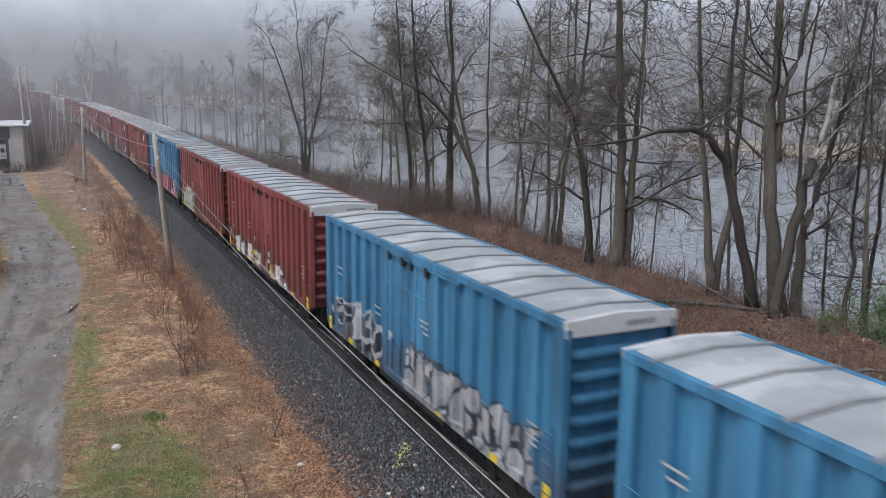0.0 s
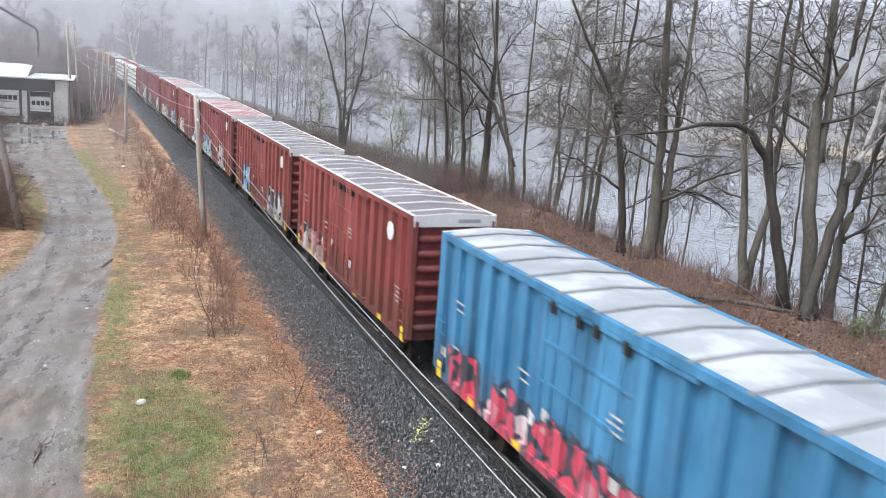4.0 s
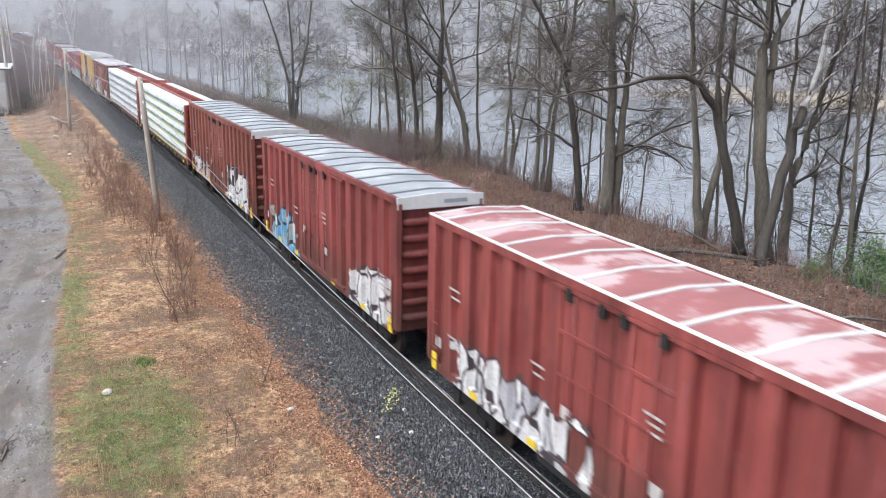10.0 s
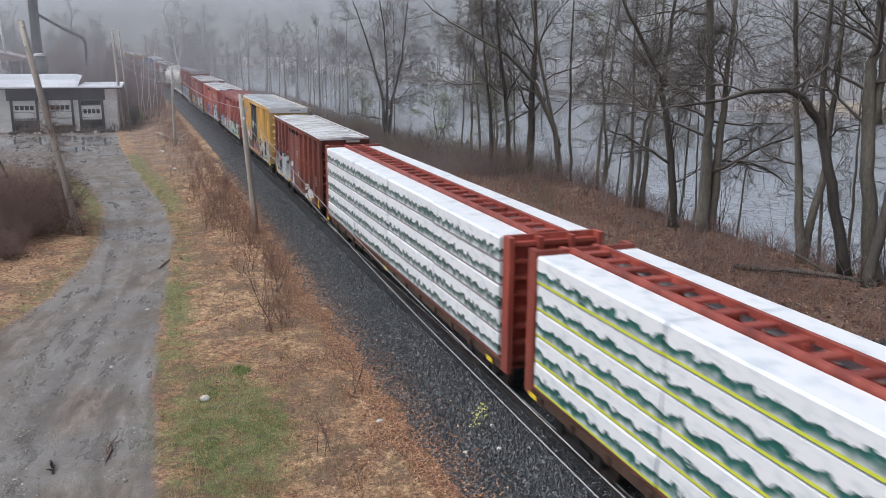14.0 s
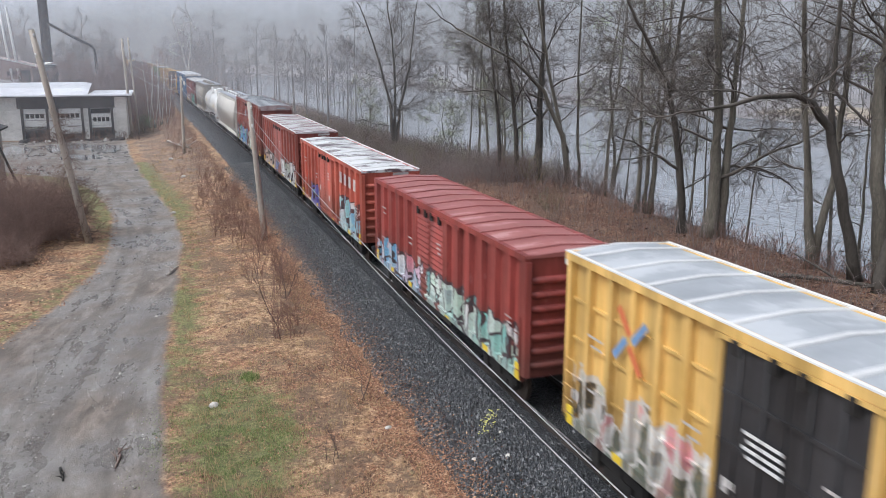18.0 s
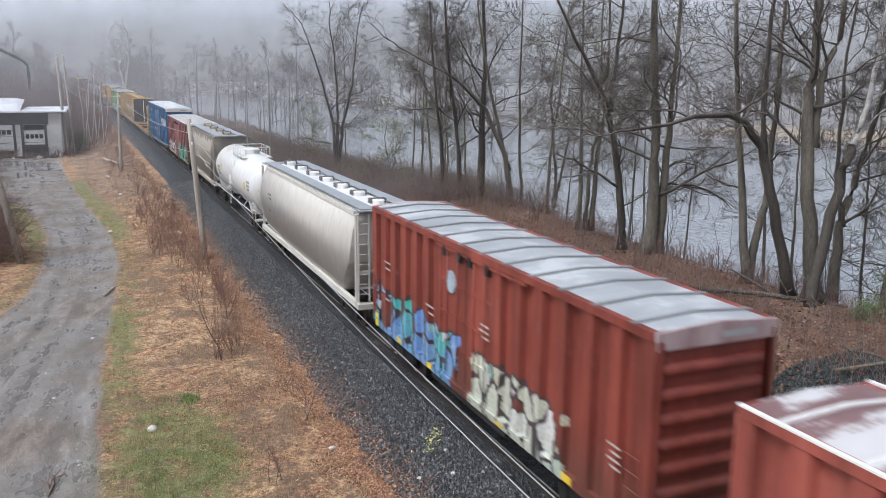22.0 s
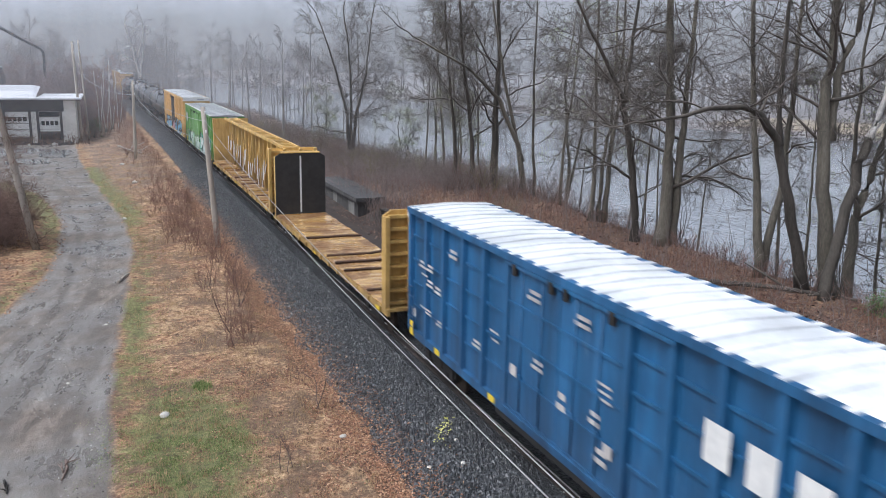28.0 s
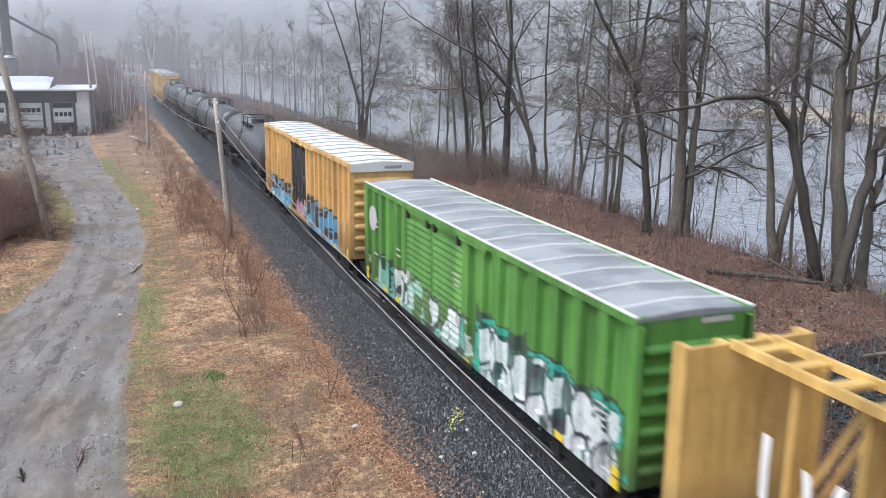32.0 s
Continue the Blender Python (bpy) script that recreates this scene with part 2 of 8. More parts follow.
def ground_material():
    m, n, l, p = nodes_of("ground")
    at = {}
    for key in ("ballast", "road", "grass", "mud", "far", "across", "field", "bank"):
        a = n.new("ShaderNodeAttribute")
        a.attribute_name = key
        at[key] = a.outputs["Fac"]
    edge = noise_node(n, l, 1.6, 5, 0.65)
    edge2 = noise_node(n, l, 0.5, 3, 0.6)

    def mask(src, noise_out, amount, lo, hi):
        s = math_node(n, l, "ADD", src, math_node(n, l, "MULTIPLY", math_node(n, l, "SUBTRACT", noise_out, 0.5), amount))
        r = n.new("ShaderNodeMapRange")
        r.inputs[1].default_value, r.inputs[2].default_value = lo, hi
        l.new(s, r.inputs[0])
        return r.outputs[0]

    # fallen leaves and dead grass
    leaf = noise_node(n, l, 10.0, 8, 0.82)
    tone = noise_node(n, l, 0.8, 6, 0.75)
    litter = ramp_node(n, l, leaf.outputs[0], [(0.32, (0.045, 0.021, 0.013)), (0.46, (0.2, 0.094, 0.051)), (0.57, (0.4, 0.21, 0.118)), (0.7, (0.62, 0.42, 0.27))])
    straw = ramp_node(n, l, leaf.outputs[0], [(0.32, (0.1, 0.058, 0.028)), (0.47, (0.33, 0.215, 0.118)), (0.66, (0.68, 0.51, 0.32))])
    t1 = ramp_node(n, l, tone.outputs[0], [(0.36, (0, 0, 0)), (0.6, (0.95, 0.95, 0.95))])
    c = mix_node(n, l, t1.outputs[0], litter.outputs[0], straw.outputs[0])
    # matted clumps with dark gaps between them
    clump = noise_node(n, l, 3.2, 4, 0.7)
    gaps = ramp_node(n, l, clump.outputs[0], [(0.34, (0.42, 0.38, 0.36)), (0.47, (0.95, 0.95, 0.95)), (0.62, (1.28, 1.26, 1.22))])
    c = mix_node(n, l, 1.0, c, gaps.outputs[0], "MULTIPLY")
    # darker bare earth between the straw
    soil_n = noise_node(n, l, 0.6, 7, 0.78)
    soil = ramp_node(n, l, leaf.outputs[0], [(0.3, (0.05, 0.03, 0.02)), (0.55, (0.18, 0.115, 0.072)), (0.75, (0.34, 0.235, 0.15))])
    soil_m = ramp_node(n, l, soil_n.outputs[0], [(0.47, (0, 0, 0)), (0.56, (0.9, 0.9, 0.9))])
    c = mix_node(n, l, soil_m.outputs[0], c, soil.outputs[0])
    # thin spring grass
    gtone = ramp_node(n, l, leaf.outputs[0], [(0.3, (0.035, 0.045, 0.015)), (0.5, (0.135, 0.148, 0.052)), (0.72, (0.32, 0.3, 0.14))])
    gclump = mix_node(n, l, 0.75, gtone.outputs[0], gaps.outputs[0], "MULTIPLY")
    c = mix_node(n, l, math_node(n, l, "MULTIPLY", mask(at["grass"], edge.outputs[0], 2.8, 0.42, 0.9), 0.85), c, gclump)
    # wet matted leaves under the trees of the bank
    wetleaf = ramp_node(n, l, leaf.outputs[0], [(0.32, (0.022, 0.012, 0.01)), (0.48, (0.105, 0.056, 0.04)), (0.6, (0.22, 0.12, 0.082)), (0.72, (0.4, 0.29, 0.21))])
    c = mix_node(n, l, math_node(n, l, "MULTIPLY", at["bank"], 0.68), c, mix_node(n, l, 0.8, wetleaf.outputs[0], gaps.outputs[0], "MULTIPLY"))
    # wet dirt road
    tcr = n.new("ShaderNodeTexCoord")
    sepr = n.new("ShaderNodeSeparateXYZ")
    l.new(tcr.outputs["Object"], sepr.inputs[0])
    comb = n.new("ShaderNodeCombineXYZ")
    l.new(math_node(n, l, "MULTIPLY", at["across"], 1.9), comb.inputs[0])
    l.new(math_node(n, l, "MULTIPLY", sepr.outputs[1], 0.55), comb.inputs[1])
    rtone = n.new("ShaderNodeTexNoise")
    rtone.inputs["Scale"].default_value, rtone.inputs["Detail"].default_value, rtone.inputs["Roughness"].default_value = 1.0, 7, 0.72
    rtone.inputs["Distortion"].default_value = 0.2
    l.new(comb.outputs[0], rtone.inputs["Vector"])
    rbig = noise_node(n, l, 0.35, 4, 0.6)
    # wheel tracks that weave along the road
    ruts = n.new("ShaderNodeTexWave")
    ruts.bands_direction = "X"
    ruts.inputs["Scale"].default_value, ruts.inputs["Distortion"].default_value, ruts.inputs["Detail"].default_value = 0.2, 14.0, 4.0
    ruts.inputs["Detail Scale"].default_value = 1.3
    comb2 = n.new("ShaderNodeCombineXYZ")
    l.new(at["across"], comb2.inputs[0])
    l.new(math_node(n, l, "MULTIPLY", sepr.outputs[1], 0.12), comb2.inputs[1])
    l.new(comb2.outputs[0], ruts.inputs["Vector"])
    rutm = ramp_node(n, l, math_node(n, l, "MULTIPLY", ruts.outputs["Fac"], math_node(n, l, "ADD", rbig.outputs[0], 0.45)), [(0.6, (0, 0, 0)), (0.95, (0.42, 0.42, 0.42))])
    rfine = noise_node(n, l, 30.0, 4, 0.7)
    rs = math_node(n, l, "ADD", math_node(n, l, "MULTIPLY", rtone.outputs[0], 0.7), math_node(n, l, "MULTIPLY", rfine.outputs[0], 0.3))
    road = ramp_node(n, l, rs, [(0.3, (0.07, 0.06, 0.052)), (0.42, (0.155, 0.138, 0.123)), (0.54, (0.225, 0.207, 0.19)), (0.68, (0.36, 0.338, 0.315))])
    road_mud = ramp_node(n, l, rs, [(0.36, (0.055, 0.04, 0.03)), (0.5, (0.17, 0.13, 0.1)), (0.64, (0.31, 0.255, 0.205))])
    rmix = ramp_node(n, l, rbig.outputs[0], [(0.46, (0, 0, 0)), (0.64, (0.75, 0.75, 0.75))])
    road_c = mix_node(n, l, rmix.outputs[0], road.outputs[0], road_mud.outputs[0])
    road_c = mix_node(n, l, rutm.outputs[0], road_c, (0.085, 0.072, 0.062))
    rmask = mask(at["road"], edge2.outputs[0], 0.5, 0.4, 0.62)
    c = mix_node(n, l, rmask, c, road_c)
    # ballast
    vor = n.new("ShaderNodeTexVoronoi")
    vor.inputs["Scale"].default_value = 17.0
    tc = n.new("ShaderNodeTexCoord")
    l.new(tc.outputs["Object"], vor.inputs["Vector"])
    bal = ramp_node(n, l, vor.outputs["Color"], [(0.1, (0.008, 0.009, 0.01)), (0.6, (0.034, 0.036, 0.04)), (0.93, (0.095, 0.1, 0.107))])
    bmask = mask(at["ballast"], edge.outputs[0], 1.0, 0.42, 0.55)
    c = mix_node(n, l, bmask, c, bal.outputs[0])
    mud = ramp_node(n, l, rs, [(0.35, (0.028, 0.022, 0.02)), (0.65, (0.085, 0.065, 0.055))])
    c = mix_node(n, l, mask(at["mud"], edge.outputs[0], 0.5, 0.4, 0.6), c, mud.outputs[0])
    # flat land across the river: grey-brown wood floor, a strip of pale field along the shore
    far = ramp_node(n, l, edge2.outputs[0], [(0.35, (0.16, 0.145, 0.14)), (0.65, (0.24, 0.225, 0.22))])
    field = ramp_node(n, l, edge2.outputs[0], [(0.35, (0.25, 0.2, 0.14)), (0.65, (0.36, 0.31, 0.23))])
    c = mix_node(n, l, at["far"], c, far.outputs[0])
    c = mix_node(n, l, mask(at["field"], edge2.outputs[0], 0.5, 0.3, 0.7), c, field.outputs[0])
    l.new(c, p.inputs["Base Color"])
    # wet gloss on the road, the rest is dull
    wet = ramp_node(n, l, math_node(n, l, "SUBTRACT", math_node(n, l, "ADD", math_node(n, l, "MULTIPLY", rtone.outputs[0], 0.5), math_node(n, l, "MULTIPLY", rbig.outputs[0], 0.5)), math_node(n, l, "MULTIPLY", rutm.outputs[0], 0.06)), [(0.4, (0.06, 0.06, 0.06)), (0.5, (0.6, 0.6, 0.6))])
    l.new(mix_node(n, l, bmask, mix_node(n, l, rmask, (0.85, 0.85, 0.85), wet.outputs[0]), (0.36, 0.36, 0.36)), p.inputs["Roughness"])
    h = math_node(n, l, "ADD", leaf.outputs[0], math_node(n, l, "MULTIPLY", math_node(n, l, "MULTIPLY", vor.outputs["Distance"], bmask), 3.0))
    bump(n, l, p, h, 0.8, 0.06)
    return m


def spread(*runs):
    out = []
    for a, b, step in runs:
        n = max(1, round((b - a) / step))
        out += [a + (b - a) * i / n for i in range(n)]
    return out + [runs[-1][1]]


def build_ground():
    xs = spread((-2200, -300, 190), (-300, -60, 24), (-60, -24, 3), (-24, 24, 0.45), (24, 40, 1.5), (40, 70, 6), (70, 110, 3), (110, 130, 6), (130, 400, 27), (400, 2200, 200))
    ys = spread((-600, -60, 60), (-60, 9, 3), (9, 62, 0.45), (62, 130, 1.1), (130, 260, 5), (260, 660, 12), (660, 700, 40), (700, 3000, 230))
    xs = sorted(set(xs + [5 + 0.08 * i for i in range(28)]))
    verts, att = [], {"ballast": [], "road": [], "grass": [], "mud": [], "far": [], "across": [], "field": [], "bank": []}
    for y in ys:
        tx = track_x(y)
        for x in xs:
            verts.append((x, y, ground_z(x, y)))
            d = x - tx
            lim = 3.74 - 0.55 * smooth(14, 42, y) if d < 0 else 3.5
            att["ballast"].append(min(1, max(0, 0.5 + (lim - abs(d)) * 0.9)))
            r = road_in(x, y)
            att["road"].append(min(1, max(0, 0.5 + r * 0.8)))
            g = 0.0
            if r <= 0 and d < -4.5:
                g = (0.55 + 0.5 * noise.noise((x * 0.4, y * 0.16, 7.0))) * (1 - smooth(0.3, 1.8, -r)) * smooth(14, 28, y) * (0.72 + 0.7 * noise.noise((x * 0.2, y * 0.11, 31.0))) + 0.28 * (1 - smooth(0.1, 2.6, -r))
                g = max(g, 1.0 * smooth(2.5, 0.7, math.hypot((x + 8.4) / 1.0, (y - 21.5) / 2.6)) if abs(x + 8.4) < 3 and abs(y - 21.5) < 7 else 0)
                g += 0.55 * smooth(50, 58, y) * (1 - smooth(1.0, 2.2, -r))
                if y > 84:
                    g *= 0.2
            if x > 100 and y < 200 and in_river(x, y) > -20:
                g = 0.3
            att["grass"].append(g)
            att["bank"].append(smooth(2.5, 4.0, d) if x < 40 and y < 120 else 0.0)
            s = in_river(x, y)
            over = x > 60 or y > 260 or x < -60
            att["far"].append(1.0 if over else 0.2 * smooth(52, 78, y) if d < -4.4 and r < -0.8 else 0.0)
            att["field"].append(smooth(7, 10, -s) * (1 - smooth(26, 34, -s)) if x > 60 and s < 0 and y < 150 else 0.0)
            att["across"].append(x - 0.5 * (max(-18.0, lerp_table(y, ROAD_L)) + lerp_table(y, ROAD_R)) if y < 109.5 else x)
            att["mud"].append(0.9 * smooth(2.9, 3.6, d) * (1 - smooth(6.4, 7.2, d)) if 12 < y < 60 and 0 < d < 6.6 else (0.43 + 0.06 * smooth(55, 75, y) if d > 3 and x < 40 else 0.43 * smooth(56, 72, y) if d < -4.4 and r < -1.2 and x > -40 else 0.0))
    nx = len(xs)
    faces = [(j * nx + i, j * nx + i + 1, (j + 1) * nx + i + 1, (j + 1) * nx + i) for j in range(len(ys) - 1) for i in range(nx - 1)]
    me = bpy.data.meshes.new("ground")
    me.from_pydata(verts, [], faces)
    me.polygons.foreach_set("use_smooth", [True] * len(faces))
    for key, vals in att.items():
        me.attributes.new(key, "FLOAT", "POINT").data.foreach_set("value", vals)
    me.materials.append(ground_material())
    tagged(new("ground", me), "leaf-strewn bank, black ballast and rutted wet dirt road", "ground", kind="structure")


def build_water():
    m, n, l, p = nodes_of("river_sky_tone")
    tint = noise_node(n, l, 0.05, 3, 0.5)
    # base tone lightened to stand in for the overcast sky mirrored here
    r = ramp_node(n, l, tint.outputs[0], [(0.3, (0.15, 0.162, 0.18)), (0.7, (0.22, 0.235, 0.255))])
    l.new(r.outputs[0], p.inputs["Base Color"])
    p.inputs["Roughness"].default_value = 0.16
    rip = noise_node(n, l, 1.3, 4, 0.6, stretch=(1, 0.45, 1))
    bump(n, l, p, rip.outputs[0], 0.6, 0.09)
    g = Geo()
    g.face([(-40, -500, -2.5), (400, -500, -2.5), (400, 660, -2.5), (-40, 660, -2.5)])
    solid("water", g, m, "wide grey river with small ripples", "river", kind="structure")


build_ground()
build_water()


def puddle(x, y, rx, ry, seed):
    """A shallow pool of rain water lying in the road."""
    z = max(ground_z(x + a, y + b) for a in (-rx * 0.5, 0, rx * 0.5) for b in (-ry * 0.5, 0, ry * 0.5)) + 0.012
    pts = []
    for i in range(28):
        t = 2 * math.pi * i / 28
        k = 0.75 + 0.55 * noise.noise((2.2 * math.cos(t), 2.2 * math.sin(t), seed))
        pts.append((x + rx * k * math.cos(t), y + ry * k * math.sin(t), z))
    g = Geo()
    g.face(pts)
    solid("puddle", g, PUDDLE, "shallow rain puddle on the dirt road", "puddle")


# pale base colour paints in the sky's reflection on the pools
PUDDLE = rough_mat("puddle_sky_tone", (0.2, 0.2, 0.2), (0.28, 0.28, 0.28), 0.8, 0.08, bumpy=0.02)
for k, (x, y, rx, ry) in enumerate(((-19.5, 101.5, 4.2, 5.4), (-15.4, 98.5, 2.2, 6.0), (-17.2, 90.5, 2.4, 3.4), (-24.5, 99.0, 3.0, 5.0))):
    puddle(x, y, rx, ry, k * 3.7)
# ---- railway track ----
def rail_profile(x):
    return [(x - 0.07, -0.17), (x + 0.07, -0.17), (x + 0.07, -0.155), (x + 0.012, -0.13), (x + 0.012, -0.04), (x + 0.036, -0.03), (x + 0.036, -0.004),
            (x + 0.028, 0.0), (x - 0.028, 0.0), (x - 0.036, -0.004), (x - 0.036, -0.03), (x - 0.012, -0.04), (x - 0.012, -0.13), (x - 0.07, -0.155)]


def swept(profile, y0, y1, step):
    """A profile of (x, z) run along the track."""
    g = Geo()
    ys = spread((y0, STRAIGHT_TO, 60), (STRAIGHT_TO, y1, step))
    n = len(profile)
    for y in ys:
        a = radians(track_turn(y))
        for x, z in profile:
            g.v.append((track_x(y) + x * math.cos(a), y + x * math.sin(a), z + track_z(y) - 0.08))
    for k in range(len(ys) - 1):
        for i in range(n):
            j = (i + 1) % n
            g.f.append((k * n + i, (k + 1) * n + i, (k + 1) * n + j, k * n + j))
            g.s.append(False)
    return g


def build_track():
    track = thing("railway_track", "single railway track with dark rails on black wooden ties", "track", kind="structure")
    for x in (-0.753, 0.753):
        rail = part("rail", swept(rail_profile(x), -200, 500, 6), RAIL_DARK, track, "worn steel running rail")
        part("rail_head", swept([(x - 0.02, 0.001), (x + 0.022, 0.001), (x + 0.022, 0.006), (x - 0.016, 0.006)], -200, 500, 6), STEEL, rail, "bright worn running surface")
    me = Geo().box(-1.3, 1.3, -0.115, 0.115, -0.36, -0.175).mesh("tie", TIE_WOOD)
    y = 6.0
    rng = random.Random(4)
    while y < 6.0 + 0.53 * 290:
        part("tie", me, None, track, at=pose(track_x(y) + rng.uniform(-0.03, 0.03), y, track_z(y) - 0.08 + rng.uniform(-0.01, 0.0), 0, 0, track_turn(y) + rng.uniform(-1, 1)))
        y += 0.53


build_track()

# ---- the train ----
SPEED = 14.4
CARS = []


def car_paint(name, dark, light, graffiti=(), rough=0.5, dirt=0.5, z_dirt=1.9):
    """Faded, streaked rolling-stock paint with sprayed lettering along the lower side. graffiti: (y0, y1, top, colours, scale)."""
    m, n, l, p = nodes_of(name)
    tc = n.new("ShaderNodeTexCoord")
    sep = n.new("ShaderNodeSeparateXYZ")
    l.new(tc.outputs["Object"], sep.inputs[0])
    big = noise_node(n, l, 0.6, 4, 0.6)
    streak = noise_node(n, l, 3.0, 4, 0.65, stretch=(1, 3, 0.12))
    fine = noise_node(n, l, 14.0, 3, 0.6)
    s = math_node(n, l, "ADD", math_node(n, l, "MULTIPLY", big.outputs[0], 0.4), math_node(n, l, "MULTIPLY", streak.outputs[0], 0.6))
    base = ramp_node(n, l, s, [(0.34, dark), (0.58, light), (0.74, tuple(min(0.8, 1.25 * v + 0.03) for v in light))])
    # sheets that have faded unequally
    sheet = noise_node(n, l, 1.0, 1, 0.5, stretch=(0.0, 1.05, 0.03))
    bleach = ramp_node(n, l, sheet.outputs[0], [(0.36, (0.72, 0.72, 0.72)), (0.5, (1, 1, 1)), (0.64, (1.25, 1.24, 1.23))])
    faded = mix_node(n, l, 1.0, base.outputs[0], bleach.outputs[0], "MULTIPLY")
    # scuffs, faded runs and dark stains
    scuff = noise_node(n, l, 2.4, 5, 0.72, stretch=(1, 3.2, 0.5))
    pale = ramp_node(n, l, scuff.outputs[0], [(0.6, (0, 0, 0)), (0.72, (0.4, 0.4, 0.4))])
    dim = ramp_node(n, l, scuff.outputs[0], [(0.28, (0.45, 0.45, 0.45)), (0.42, (0, 0, 0))])
    c = mix_node(n, l, pale.outputs[0], faded, tuple(min(0.8, 0.75 * v + 0.17) for v in light))
    c = mix_node(n, l, dim.outputs[0], c, tuple(0.4 * v for v in dark))
    # road dirt and rust that gathers along the sill in drips
    low = n.new("ShaderNodeMapRange")
    low.inputs[1].default_value, low.inputs[2].default_value, low.inputs[3].default_value, low.inputs[4].default_value = z_dirt, 0.9, 0.0, 1.0
    l.new(math_node(n, l, "ADD", sep.outputs[2], math_node(n, l, "MULTIPLY", streak.outputs[0], -0.9)), low.inputs[0])
    c = mix_node(n, l, math_node(n, l, "MULTIPLY", low.outputs[0], dirt), c, (0.075, 0.05, 0.038))
    for y0, y1, top, cols, scale in graffiti:
        # rounded letters: upright cells with a crooked outline, each with its own height
        mp = n.new("ShaderNodeMapping")
        mp.inputs["Rotation"].default_value = (0.22, 0, 0)
        mp.inputs["Scale"].default_value = (0.0, 0.95 * scale, 0.55 * scale)
        mp.inputs["Location"].default_value = (0, y0 * 1.7, top)
        l.new(tc.outputs["Object"], mp.inputs[0])
        wob = noise_node(n, l, 1.5, 3, 0.55, stretch=(0.01, 1, 1))
        bent = n.new("ShaderNodeVectorMath")
        bent.operation = "MULTIPLY_ADD"
        bent.inputs[1].default_value = (0.0, 0.75, 0.5)
        l.new(wob.outputs["Color"], bent.inputs[0])
        l.new(mp.outputs[0], bent.inputs[2])
        cell, edge = n.new("ShaderNodeTexVoronoi"), n.new("ShaderNodeTexVoronoi")
        edge.feature = "DISTANCE_TO_EDGE"
        for v in (cell, edge):
            v.inputs["Scale"].default_value, v.inputs["Randomness"].default_value = 1.0, 0.75
            l.new(bent.outputs[0], v.inputs["Vector"])
        pick = n.new("ShaderNodeSeparateColor")
        l.new(cell.outputs["Color"], pick.inputs[0])
        z_lim = math_node(n, l, "ADD", top - 0.55, math_node(n, l, "MULTIPLY", wob.outputs[0], 1.1))
        a = math_node(n, l, "LESS_THAN", sep.outputs[2], z_lim)
        yy = math_node(n, l, "ADD", sep.outputs[1], math_node(n, l, "MULTIPLY", math_node(n, l, "SUBTRACT", wob.outputs[0], 0.5), 1.6))
        a = math_node(n, l, "MULTIPLY", a, math_node(n, l, "GREATER_THAN", yy, y0))
        a = math_node(n, l, "MULTIPLY", a, math_node(n, l, "LESS_THAN", yy, y1))
        a = math_node(n, l, "MULTIPLY", a, math_node(n, l, "LESS_THAN", sep.outputs[0], -1.05))
        k = len(cols)
        r = ramp_node(n, l, pick.outputs[0], [(i / k, col) for i, col in enumerate(cols)])
        r.color_ramp.interpolation = "CONSTANT"
        ink = (0.045, 0.047, 0.055)
        d = edge.outputs["Distance"]
        line = math_node(n, l, "LESS_THAN", d, 0.055)
        rim = math_node(n, l, "LESS_THAN", math_node(n, l, "SUBTRACT", z_lim, sep.outputs[2]), 0.09)
        shade = math_node(n, l, "MULTIPLY", math_node(n, l, "GREATER_THAN", d, 0.26), math_node(n, l, "GREATER_THAN", pick.outputs[1], 0.45))
        body = mix_node(n, l, shade, r.outputs[0], tuple(0.5 * q + 0.25 for q in cols[-1]))
        # the fill runs into the first colour towards the sill
        sink = n.new("ShaderNodeMapRange")
        sink.inputs[1].default_value, sink.inputs[2].default_value, sink.inputs[4].default_value = 0.25, 1.35, 0.75
        l.new(math_node(n, l, "SUBTRACT", z_lim, sep.outputs[2]), sink.inputs[0])
        body = mix_node(n, l, sink.outputs[0], body, tuple(0.9 * q for q in cols[0]))
        body = mix_node(n, l, math_node(n, l, "MAXIMUM", line, rim), body, ink if max(cols[0]) > 0.3 else (0.5, 0.5, 0.5))
        # gaps between the pieces, and paint worn thin
        gap = math_node(n, l, "GREATER_THAN", pick.outputs[2], 0.04)
        worn = ramp_node(n, l, fine.outputs[0], [(0.3, (0.5, 0.5, 0.5)), (0.52, (0.92, 0.92, 0.92))])
        c = mix_node(n, l, math_node(n, l, "MULTIPLY", math_node(n, l, "MULTIPLY", a, gap), worn.outputs[0]), c, body)
    l.new(c, p.inputs["Base Color"])
    p.inputs["Roughness"].default_value = rough
    bump(n, l, p, fine.outputs[0], 0.06, 0.01)
    return m


